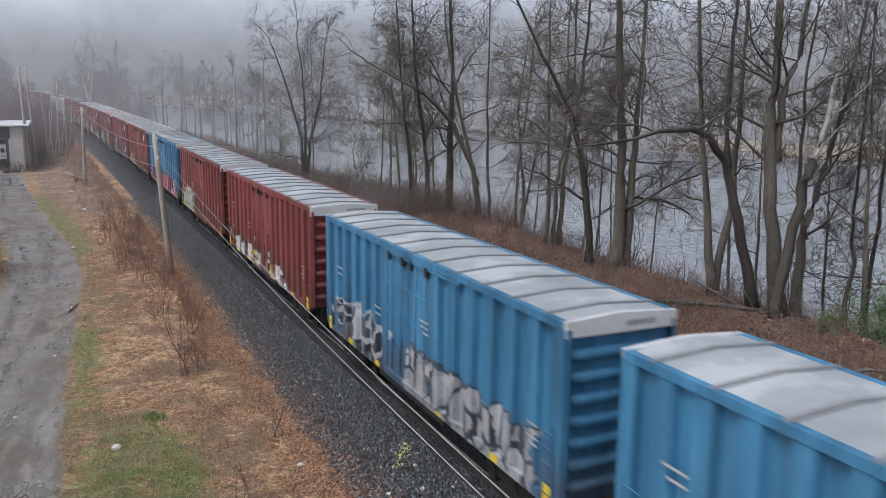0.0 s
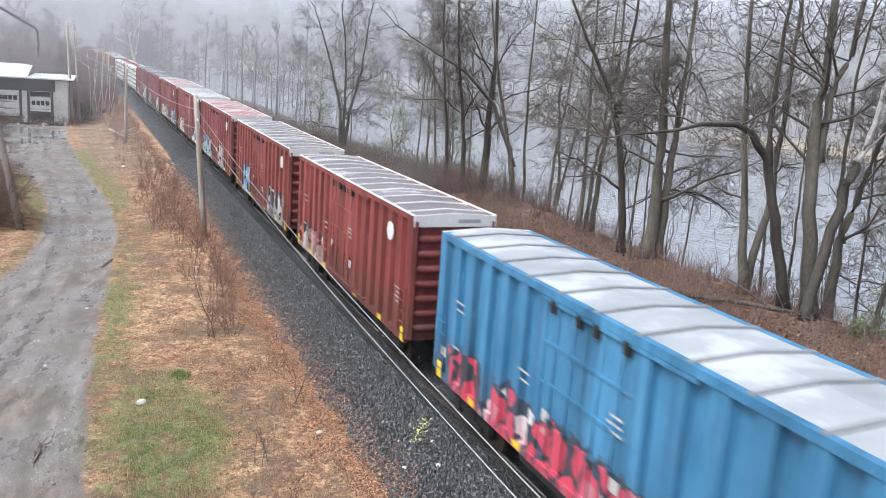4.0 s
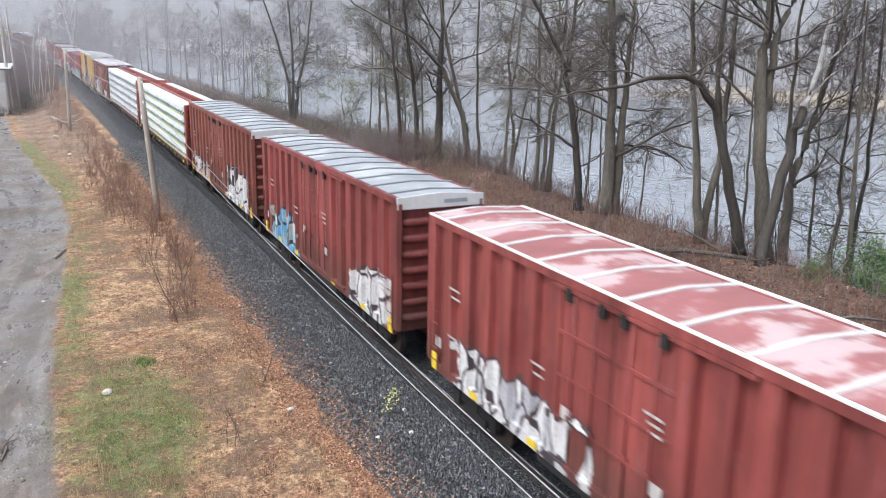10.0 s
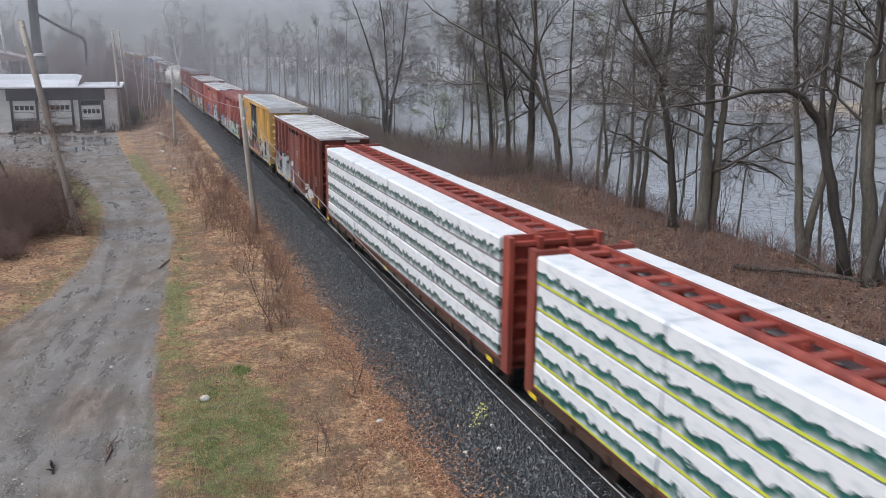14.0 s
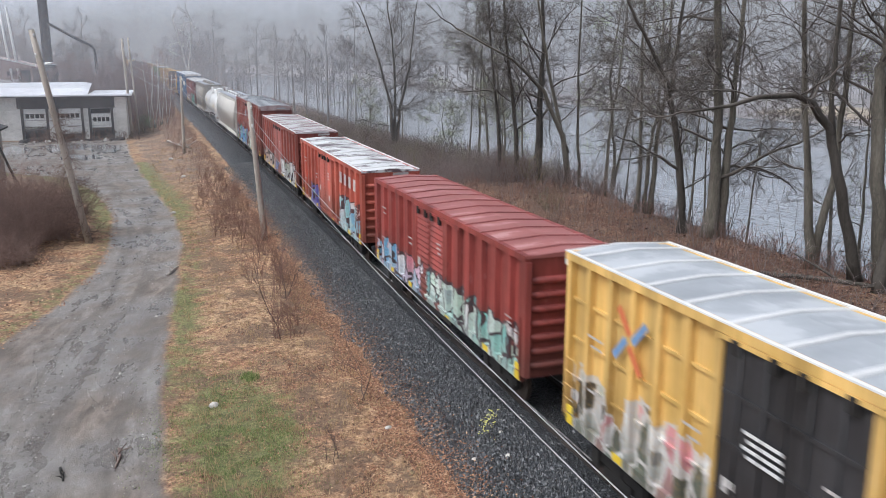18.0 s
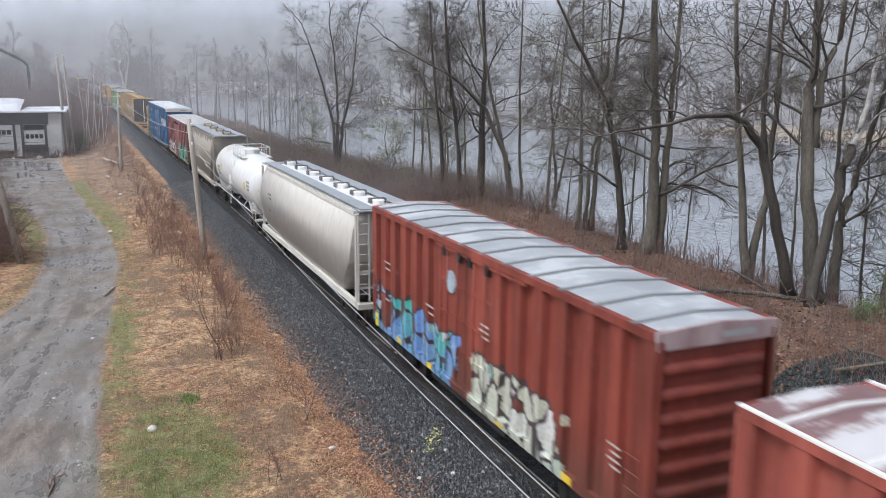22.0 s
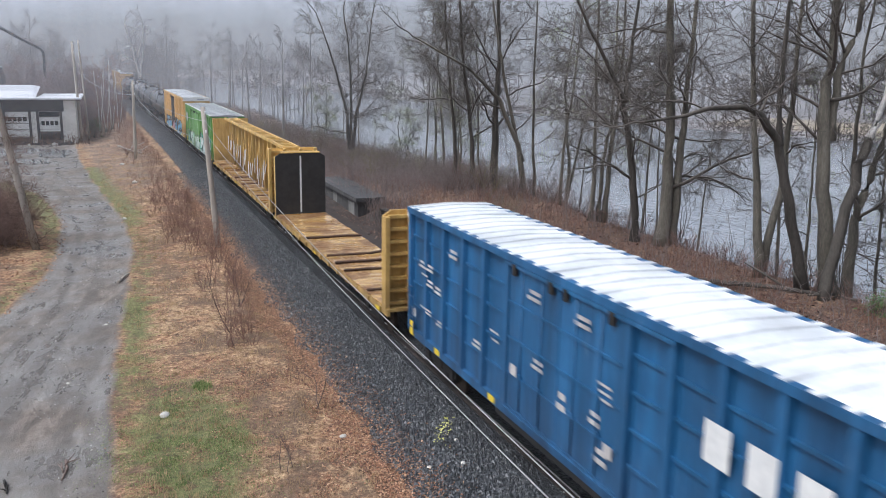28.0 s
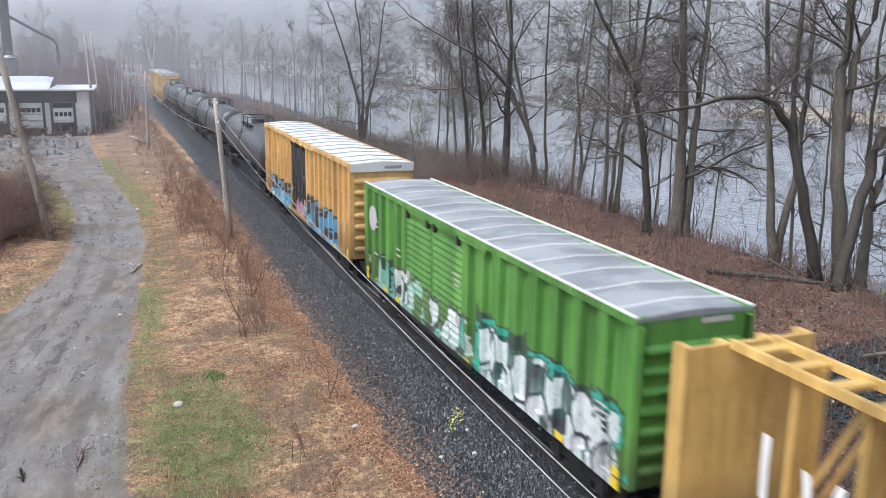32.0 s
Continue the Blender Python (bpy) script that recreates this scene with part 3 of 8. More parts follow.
def roof_paint(name, base, worn, worn_at=0.5, stretch=(0.6, 0.9, 1), rough=0.45, zone=None):
    """Galvanised or painted roof sheet with large worn, pale patches."""
    m, n, l, p = nodes_of(name)
    a = noise_node(n, l, 0.9, 5, 0.62, stretch=stretch)
    f = noise_node(n, l, 9.0, 4, 0.6)
    s = math_node(n, l, "ADD", math_node(n, l, "MULTIPLY", a.outputs[0], 0.9), math_node(n, l, "MULTIPLY", f.outputs[0], 0.1))
    dim = tuple(v * 0.75 for v in base)
    r = ramp_node(n, l, s, [(0.3, dim), (worn_at - 0.03, base), (worn_at + 0.02, worn), (0.8, tuple(min(0.85, v * 1.12) for v in worn))])
    c = r.outputs[0]
    if zone:
        # stretches of newer white sheets
        tc = n.new("ShaderNodeTexCoord")
        sep = n.new("ShaderNodeSeparateXYZ")
        l.new(tc.outputs["Object"], sep.inputs[0])
        for y0, y1 in zone:
            z = math_node(n, l, "MULTIPLY", math_node(n, l, "GREATER_THAN", sep.outputs[1], y0), math_node(n, l, "LESS_THAN", sep.outputs[1], y1))
            c = mix_node(n, l, z, c, worn)
    l.new(c, p.inputs["Base Color"])
    p.inputs["Roughness"].default_value = rough
    bump(n, l, p, f.outputs[0], 0.08, 0.01)
    return m


GALV = roof_paint("galvanised_roof", (0.36, 0.38, 0.4), (0.46, 0.478, 0.495), 0.55)
GALV_BRIGHT = roof_paint("bright_roof", (0.68, 0.7, 0.715), (0.78, 0.79, 0.8), 0.5)
RIB_DARK = rough_mat("dark_seam", (0.16, 0.165, 0.17), (0.29, 0.3, 0.31), 4.0, 0.5, bumpy=0.05)
END_WHITE = rough_mat("end_white", (0.58, 0.58, 0.57), (0.78, 0.775, 0.76), 2.0, 0.5, bumpy=0.05)
WORN_WHITE = rough_mat("worn_stencil", (0.3, 0.28, 0.27), (0.6, 0.58, 0.56), 5.0, 0.6, bumpy=0.0)
WHEEL_STEEL = rough_mat("wheel_steel", (0.03, 0.025, 0.022), (0.1, 0.075, 0.06), 5.0, 0.6, 0.5)
WOOD_DECK = rough_mat("deck_wood", (0.28, 0.175, 0.085), (0.64, 0.45, 0.25), 1.6, 0.55, bumpy=0.3, stretch=(0.25, 2.5, 1))

_wheel = None


def wheel_mesh():
    global _wheel
    if _wheel is None:
        g = Geo()
        g.tube([(-0.07, 0, 0), (-0.04, 0, 0), (-0.04, 0, 0), (0.07, 0, 0)], [0.49, 0.49, 0.455, 0.455], 20, smooth=False)
        g.tube([(-0.16, 0, 0), (-0.06, 0, 0)], [0.11, 0.13], 10)
        _wheel = g.mesh("wheel", WHEEL_STEEL)
    return _wheel


def add_trucks(root, L, tint=BLACK_IRON, inset=2.1):
    for y in (-L / 2 + inset, L / 2 - inset):
        g = Geo()
        for x in (-1.0, 1.0):
            g.extrude([(x - 0.06, 0.5), (x + 0.06, 0.5), (x + 0.06, 0.75), (x - 0.06, 0.75)], y - 1.15, y + 1.15)
            g.extrude([(x - 0.07, 0.28), (x + 0.07, 0.28), (x + 0.07, 0.48), (x - 0.07, 0.48)], y - 0.55, y + 0.55)
            for dy in (-0.9, 0.9):
                g.box(x - 0.1, x + 0.1, y + dy - 0.16, y + dy + 0.16, 0.34, 0.72)
            for dy in (-0.2, 0, 0.2):
                g.tube([(x, y + dy, 0.42), (x, y + dy, 0.68)], [0.075, 0.075], 8)
        g.box(-1.1, 1.1, y - 0.2, y + 0.2, 0.5, 0.8)
        truck = part("truck", g, tint, root)
        for dy in (-0.9, 0.9):
            for x, turn in ((-0.76, 0), (0.76, 180)):
                part("wheel", wheel_mesh(), None, truck, at=pose(x, y + dy, 0.455, 0, 0, turn))
    for s in (-1, 1):
        g = Geo()
        e = s * L / 2
        g.box(-0.16, 0.16, min(e, e + s * 0.75), max(e, e + s * 0.75), 0.72, 0.98)
        g.box(-0.2, 0.22, min(e + s * 0.72, e + s * 1.06), max(e + s * 0.72, e + s * 1.06), 0.68, 1.0)
        part("coupler", g, RUST, root)


def add_ladder(root, x, y0, y1, z0, z1, mat, steps):
    g = Geo()
    g.bar((x, y0, z0), (x, y0, z1), 0.018, 4)
    g.bar((x, y1, z0), (x, y1, z1), 0.018, 4)
    for i in range(steps):
        z = z0 + (z1 - z0) * (i + 0.5) / steps
        g.bar((x, y0, z), (x, y1, z), 0.016, 4)
    part("ladder", g, mat, root)


def roof_strip(y, w, e, crown, up, over=1.58):
    """One raised seam across the roof."""
    g = Geo()
    b = [(-over, e + 0.004), (-over, e + up), (0, e + crown + up), (over, e + up), (over, e + 0.004), (0, e + crown + 0.004)]
    g.extrude(b, y - w / 2, y + w / 2)
    return g


def register(root, near, far, L):
    CARS.append((root, (near + far) / 2))
    return root


def boxcar(near, far, label, paint, roof, eave=4.75, rib_gap=0.92, door=(0.4, 0.62), door_mat=None, louvre=False, seams=11, seam_mat=None, seam_w=0.11,
           crown=0.085, end_band=True, band_mat=None, logo=None, bands=0, marks=True, ribs_mat=None, trim=None, post_w=0.24):
    """A boxcar: posts along the sides, plug or louvred door, corrugated ends, seamed roof. door: its span as shares of the length from the near end."""
    L = far - near
    a, b = -L / 2, L / 2
    root = thing("boxcar", label, "boxcar", "cars of the freight train")
    ribs_mat, trim, door_mat = ribs_mat or paint, trim or paint, door_mat or paint
    d0, d1 = a + L * door[0], a + L * door[1]
    e = eave
    part("side_wall", Geo().box(-1.41, -1.35, a + 0.05, b - 0.05, 1.02, e - 0.06), paint, root)
    part("side_wall", Geo().box(1.35, 1.41, a + 0.05, b - 0.05, 1.02, e - 0.06), paint, root)
    part("floor", Geo().box(-1.34, 1.34, a + 0.06, b - 0.06, 1.0, 1.12), BLACK_IRON, root)
    part("roof", Geo().extrude([(-1.57, e - 0.06), (1.57, e - 0.06), (1.57, e), (0, e + crown), (-1.57, e)], a - 0.03, b + 0.03), roof, root)
    for i in range(seams):
        y = a + L * (i + 0.5) / seams
        part("roof_seam", roof_strip(y, seam_w, e, crown, 0.035), seam_mat or RIB_DARK, root)
    for s in (-1, 1):
        part("eave_rail", Geo().box(*sorted((s * 1.405, s * 1.6)), a - 0.02, b + 0.02, e - 0.15, e + 0.012), trim, root)
        if seam_mat is END_WHITE:
            part("roof_edge", Geo().box(*sorted((s * 1.5, s * 1.605)), a - 0.03, b + 0.03, e + 0.014, e + 0.045), seam_mat, root)
        part("side_sill", Geo().box(*sorted((s * 1.40, s * 1.545)), a + 0.2, b - 0.2, 0.86, 1.08), trim, root)
        # deeper sill under the door
        part("door_sill", Geo().extrude([(s * 1.44, 0.7), (s * 1.52, 0.7), (s * 1.52, 0.86), (s * 1.44, 0.86)], d0 - 0.6, d1 + 0.6), BLACK_IRON, root)
    # posts
    n = max(2, round((d0 - a) / rib_gap))
    spots = [a + 0.12 + (d0 - a - 0.24) * i / n for i in range(n + 1)]
    n = max(2, round((b - d1) / rib_gap))
    spots += [d1 + 0.12 + (b - d1 - 0.24) * i / n for i in range(n + 1)]
    for y in spots:
        w = post_w
        for s in (-1, 1):
            g = Geo()
            g.v = [(s * 1.405, y - w, 1.05), (s * 1.575, y - w * 0.8, 1.05), (s * 1.575, y + w * 0.8, 1.05), (s * 1.405, y + w, 1.05),
                   (s * 1.405, y - w, e - 0.14), (s * 1.575, y - w * 0.8, e - 0.14), (s * 1.575, y + w * 0.8, e - 0.14), (s * 1.405, y + w, e - 0.14)]
            g.f = [(0, 1, 5, 4), (1, 2, 6, 5), (2, 3, 7, 6), (4, 5, 6, 7), (3, 2, 1, 0)]
            if s > 0:
                g.f = [tuple(reversed(q)) for q in g.f]
            g.s = [False] * 5
            part("side_post", g, ribs_mat, root)
    for k in range(bands):
        z = 1.1 + (e - 1.2) * (k + 1) / (bands + 1)
        part("side_band", Geo().box(-1.47, -1.41, a + 0.1, d0, z - 0.035, z + 0.035), ribs_mat, root)
        part("side_band", Geo().box(-1.47, -1.41, d1, b - 0.1, z - 0.035, z + 0.035), ribs_mat, root)
    # door
    for y0, y1 in ((d0 + 0.02, (d0 + d1) / 2 - 0.015), ((d0 + d1) / 2 + 0.015, d1 - 0.02)):
        leaf = part("door", Geo().box(-1.53, -1.412, y0, y1, 1.1, e - 0.2), door_mat, root)
        g = Geo()
        if louvre:
            k = 14
            for i in range(k):
                z = 1.25 + (e - 1.65) * i / k
                g.v += [(-1.532, y0 + 0.1, z), (-1.575, y0 + 0.1, z + 0.03), (-1.532, y0 + 0.1, z + 0.14), (-1.532, y1 - 0.1, z), (-1.575, y1 - 0.1, z + 0.03), (-1.532, y1 - 0.1, z + 0.14)]
                o = len(g.v) - 6
                g.f += [(o, o + 1, o + 4, o + 3), (o + 1, o + 2, o + 5, o + 4), (o, o + 2, o + 1), (o + 3, o + 4, o + 5)]
                g.s += [False] * 4
            part("louvre_panel", g, door_mat, leaf)
        else:
            for i in range(5):
                z = 1.12 + (e - 1.36) * i / 4
                part("door_rib", Geo().box(-1.568, -1.53, y0 + 0.02, y1 - 0.02, z - 0.035, z + 0.035), door_mat, leaf)
            for y in (y0 + (y1 - y0) * 0.3, y0 + (y1 - y0) * 0.7):
                g = Geo()
                g.bar((-1.585, y, 1.15), (-1.585, y, e - 0.25), 0.02, 5)
                g.box(-1.61, -1.56, y - 0.08, y + 0.08, 2.0, 2.12)
                part("lock_rod", g, door_mat, leaf)
    part("door_track", Geo().box(-1.62, -1.48, d0 - 1.5, d1 + 0.1, 1.02, 1.1), trim, root)
    part("door_track", Geo().box(-1.62, -1.53, d0 - 1.5, d1 + 0.1, e - 0.24, e - 0.16), trim, root)
    for y in (d0 + 0.35, (d0 + d1) / 2 - 0.3, (d0 + d1) / 2 + 0.3, d1 - 0.35):
        part("door_hanger", Geo().box(-1.64, -1.56, y - 0.09, y + 0.09, e - 0.42, e - 0.17), BLACK_IRON, root)
    for y in (d0 - 0.06, d1 + 0.06):
        part("door_post", Geo().box(-1.57, -1.405, y - 0.07, y + 0.07, 1.05, e - 0.14), ribs_mat, root)
    # ends
    for s in (-1, 1):
        y = s * L / 2
        part("end_wall", Geo().box(-1.42, 1.42, *sorted((y, y - s * 0.06)), 1.0, e + 0.02), paint, root)
        k = 7
        h = (e - 0.45 - 1.15) / k
        for i in range(k):
            z = 1.15 + h * (i + 0.5)
            g = Geo()
            prof = [(math.cos(t) * 0.12, math.sin(t) * h * 0.27) for t in [math.pi * (j / 6 - 0.5) for j in range(7)]]
            for xx, sc in ((-1.36, 0.15), (-1.2, 1.0), (1.2, 1.0), (1.36, 0.15)):
                g.v += [(xx, y + s * (0.001 + q * sc), z + w * (0.6 + 0.4 * sc)) for q, w in prof]
            m = len(prof)
            for c in range(3):
                for j in range(m - 1):
                    q = (c * m + j, (c + 1) * m + j, (c + 1) * m + j + 1, c * m + j + 1)
                    g.f.append(q if s < 0 else tuple(reversed(q)))
                    g.s.append(True)
            part("end_corrugation", g, paint, root)
        if end_band:
            part("end_band", Geo().extrude([(-1.56, e - 0.3), (1.56, e - 0.3), (1.56, e + 0.02), (0, e + crown + 0.02), (-1.56, e + 0.02)], *sorted((y + s * 0.012, y + s * 0.09))), band_mat or END_WHITE, root)
    for y0 in (a + 0.15, b - 0.6):
        add_ladder(root, -1.61, y0, y0 + 0.45, 1.0, min(e - 0.3, 2.6), trim, 5)
    # reflector strips and stencilled data
    if marks:
        rng = random.Random(round(near * 7))
        for y, w, h in ((a + 0.22, 0.26, 0.42), (a + 2.4, 0.36, 0.16), (d0 - 0.5, 0.36, 0.16), (d1 + 0.6, 0.36, 0.16), (b - 2.6, 0.36, 0.16), (b - 0.5, 0.26, 0.42)):
            part("reflector", Geo().box(-1.565 - (0.03 if h > 0.2 else 0), -1.547, y, y + w, 0.9, 0.9 + h), YELLOW_MARK, root)
        rows = [(b - 1.7, 3.2, 0.9), (b - 1.7, 3.0, 0.7), (b - 1.6, 2.0, 0.7), (d1 + 0.4, 2.7, 0.8), (d1 + 0.4, 2.5, 0.6), (d0 + 0.25, 3.1, 0.7), (d0 + 0.25, 2.95, 0.7), (d0 + 0.25, 2.8, 0.5)]
        for y, z, w in rows:
            x = -1.588
            part("stencil_bar", Geo().box(x - 0.002, x, y, y + 0.75 * w * rng.uniform(0.7, 1.0), z, z + 0.055), WORN_WHITE, root)
        for y, z in ((d0 + 0.15, 1.75), (d1 - 0.55, 2.0), (b - 0.75, 1.55)):
            part("placard", Geo().box(-1.592, -1.586, y, y + 0.3, z, z + 0.26), WORN_WHITE, root, "worn white placard board")
        for k in range(4):
            part("stencil_bar", Geo().box(-1.59, -1.588, a + 0.75, a + 0.75 + 0.3 + 0.12 * (k % 2), 1.95 + 0.14 * k, 2.0 + 0.14 * k), WORN_WHITE, root)
        part("end_number_bar", Geo().box(0.1, 0.95, a - 0.094, a - 0.091, e - 0.19, e - 0.08), GALV if end_band else WORN_WHITE, root)
    if logo:
        y, z, r, mat = logo
        g = Geo()
        g.tube([(-1.55, a + y, z), (-1.585, a + y, z)], [r, r], 24, smooth=False)
        part("round_emblem", g, mat, root)
    part("centre_sill", Geo().box(-0.2, 0.2, a + 0.2, b - 0.2, 0.72, 1.0), BLACK_IRON, root)
    add_trucks(root, L)
    return register(root, near, far, L)

def bundle_wrap(name, with_yellow, green, z0=1.12, tier=0.645):
    """Printed plastic wrap of lumber bundles: white, a jagged printed wave low on each tier, and a coloured foot band."""
    m, n, l, p = nodes_of(name)
    tc = n.new("ShaderNodeTexCoord")
    sep = n.new("ShaderNodeSeparateXYZ")
    l.new(tc.outputs["Object"], sep.inputs[0])
    f = math_node(n, l, "FRACT", math_node(n, l, "DIVIDE", math_node(n, l, "SUBTRACT", sep.outputs[2], z0), tier))
    # printed hills: dark crests that fade downwards into pale mist above the foot band
    period = 1.25 if with_yellow else 2.0
    sway = noise_node(n, l, 0.9, 3, 0.6)
    tri = math_node(n, l, "PINGPONG", math_node(n, l, "MULTIPLY", math_node(n, l, "ADD", sep.outputs[1], math_node(n, l, "MULTIPLY", sway.outputs[0], 1.3)), period), 0.5)
    rag = noise_node(n, l, 3.6, 5, 0.62)
    edge = math_node(n, l, "ADD", math_node(n, l, "MULTIPLY", tri, 0.3), math_node(n, l, "MULTIPLY", rag.outputs[0], 0.85))
    edge = math_node(n, l, "SUBTRACT", edge, 0.04)
    depth = math_node(n, l, "SUBTRACT", edge, f)
    mist = noise_node(n, l, 2.2, 4, 0.6, stretch=(1, 1, 2.5))
    white = ramp_node(n, l, mist.outputs[0], [(0.3, (0.58, 0.62, 0.66)), (0.5, (0.77, 0.785, 0.8))])
    hills = ramp_node(n, l, math_node(n, l, "MULTIPLY", depth, 2.0), [(0.0, tuple(v * 0.35 for v in green)), (0.28, green), (0.5, tuple(0.5 * v + 0.22 for v in green)), (0.85, (0.62, 0.68, 0.7))])
    wave = math_node(n, l, "GREATER_THAN", depth, 0.0)
    c = mix_node(n, l, wave, white.outputs[0], hills.outputs[0])
    foot = math_node(n, l, "LESS_THAN", f, 0.11 if with_yellow else 0.07)
    c = mix_node(n, l, foot, c, (0.62, 0.66, 0.05) if with_yellow else (0.3, 0.2, 0.22))
    lip = math_node(n, l, "LESS_THAN", f, 0.02)
    c = mix_node(n, l, lip, c, (0.12, 0.14, 0.12))
    top = math_node(n, l, "GREATER_THAN", sep.outputs[2], z0 + 5 * tier - 0.012)
    c = mix_node(n, l, top, c, white.outputs[0])
    l.new(c, p.inputs["Base Color"])
    p.inputs["Roughness"].default_value = 0.42
    crease = noise_node(n, l, 4.0, 4, 0.6)
    bump(n, l, p, crease.outputs[0], 0.35, 0.03)
    return m


def flat_body(root, a, b, side_mat, deck=1.06):
    for s in (-1, 1):
        g = Geo()
        x0, x1 = sorted((s * 1.30, s * 1.42))
        g.v = [(x0, a, 0.78), (x1, a, 0.78), (x1, b, 0.78), (x0, b, 0.78), (x0, a, deck - 0.05), (x1, a, deck - 0.05), (x1, b, deck - 0.05), (x0, b, deck - 0.05)]
        g.f = [(0, 3, 2, 1), (4, 5, 6, 7), (0, 1, 5, 4), (1, 2, 6, 5), (2, 3, 7, 6), (3, 0, 4, 7)]
        g.s = [False] * 6
        part("side_sill", g, side_mat, root)
        for i in range(14):
            y = a + (b - a) * (i + 0.5) / 14
            part("stake_pocket", Geo().box(*sorted((s * 1.42, s * 1.5)), y - 0.08, y + 0.08, 0.8, deck - 0.08), side_mat, root)
    part("centre_sill", Geo().box(-0.3, 0.3, a + 0.2, b - 0.2, 0.6, deck - 0.08), BLACK_IRON, root)
    part("underframe", Geo().box(-1.3, 1.3, a + 0.1, b - 0.1, deck - 0.16, deck - 0.055), side_mat, root)


def bulkhead(root, y, s, mat, face_mat, top=4.4, face="bulkhead_face", z0=1.06, chamfer=0.0):
    """An end wall across the deck: a framed steel wall; s is the side (along the track) of its ribs."""
    w = 1.43
    c = chamfer
    prof = [(-w, z0 - 0.25), (w, z0 - 0.25), (w, top - c * 0.6), (w - c, top), (-w + c, top), (-w, top - c * 0.6)]
    wall = part("bulkhead", Geo().extrude(prof, *sorted((y, y - s * 0.1))), face_mat, root)
    for x in (-w + 0.08, -0.48, 0.48, w - 0.08):
        part("bulkhead_post", Geo().box(x - 0.08, x + 0.08, *sorted((y + s * 0.004, y + s * 0.3)), z0 - 0.25, top - (c * 0.6 if abs(x) > 1 else 0.03)), mat, wall)
    for i in range(8):
        z = z0 + 0.1 + (top - z0 - 0.3) * i / 7
        part("bulkhead_rib", Geo().box(-w + 0.16, w - 0.16, *sorted((y + s * 0.004, y + s * 0.2)), z - 0.05, z + 0.05), mat, wall)
    return wall


def truss(root, a, b, mat, top, posts, plate=True):
    """The middle beam of a lumber car: paired posts, diagonals and a ladder-like top chord."""
    n = posts
    for i in range(n + 1):
        y = a + (b - a) * i / n
        for s in (-1, 1):
            part("beam_post", Geo().box(*sorted((s * 0.16, s * 0.3)), y - 0.06, y + 0.06, 1.06, top - 0.1), mat, root)
        part("post_web", Geo().box(-0.16, 0.16, y - 0.02, y + 0.02, 1.06, top - 0.1), mat, root)
        if i < n and i % 2 == 0:
            y2 = y + (b - a) / n
            for s in (-1, 1):
                g = Geo()
                g.tube([(s * 0.24, y + 0.12, top - 0.2), (s * 0.24, y2 - 0.12, 1.9)], [0.06, 0.06], 4, smooth=False)
                part("beam_diagonal", g, mat, root)
    for s in (-1, 1):
        part("top_chord", Geo().box(*sorted((s * 0.38, s * 0.5)), a, b, top - 0.12, top + 0.03), mat, root)
    k = 26
    for i in range(k):
        y = a + (b - a) * (i + 0.5) / k
        part("chord_rung", Geo().box(-0.38, 0.38, y - 0.13, y + 0.13, top - 0.1, top - 0.02), mat, root)
    if plate:
        part("chord_plate", Geo().box(-0.378, 0.378, a, b, top - 0.3, top - 0.27), mat, root)


def lumber_car(near, far, label, frame_mat, wrap):
    L = far - near
    a, b = -L / 2, L / 2
    root = thing("lumber_car", label, "flatcar", "cars of the freight train")
    flat_body(root, a, b, RUST)
    part("deck", Geo().box(-1.4, 1.4, a, b, 1.02, 1.09), frame_mat, root)
    for y, s in ((a + 0.1, -1), (b - 0.1, 1)):
        bulkhead(root, y, s, frame_mat, frame_mat, 4.42)
    truss(root, a + 0.2, b - 0.2, frame_mat, 4.42, 12)
    tier, rng = 0.645, random.Random(round(near))
    packs = 4
    for s in (-1, 1):
        for t in range(5):
            for k in range(packs):
                y0, y1 = a + 0.35 + (L - 0.7) * k / packs + 0.02, a + 0.35 + (L - 0.7) * (k + 1) / packs - 0.02
                j = rng.uniform(-0.02, 0.02)
                x0, x1 = sorted((s * 0.55, s * (1.45 + j)))
                z0 = 1.12 + tier * t
                z1 = z0 + tier - 0.004
                g = Geo()
                c = 0.05
                g.extrude([(x0, z0), (x1, z0), (x1, z1 - (c if s > 0 else 0)), (x1 - (c if s > 0 else 0), z1), (x0 + (c if s < 0 else 0), z1), (x0, z1 - (c if s < 0 else 0))], y0, y1)
                part("wrapped_pack", g, wrap, root)
    for y in (a + 0.6, 0, b - 0.6):
        part("reflector", Geo().box(-1.513, -1.501, y, y + 0.4, 0.84, 0.96), YELLOW_MARK, root)
    add_trucks(root, L)
    return register(root, near, far, L)


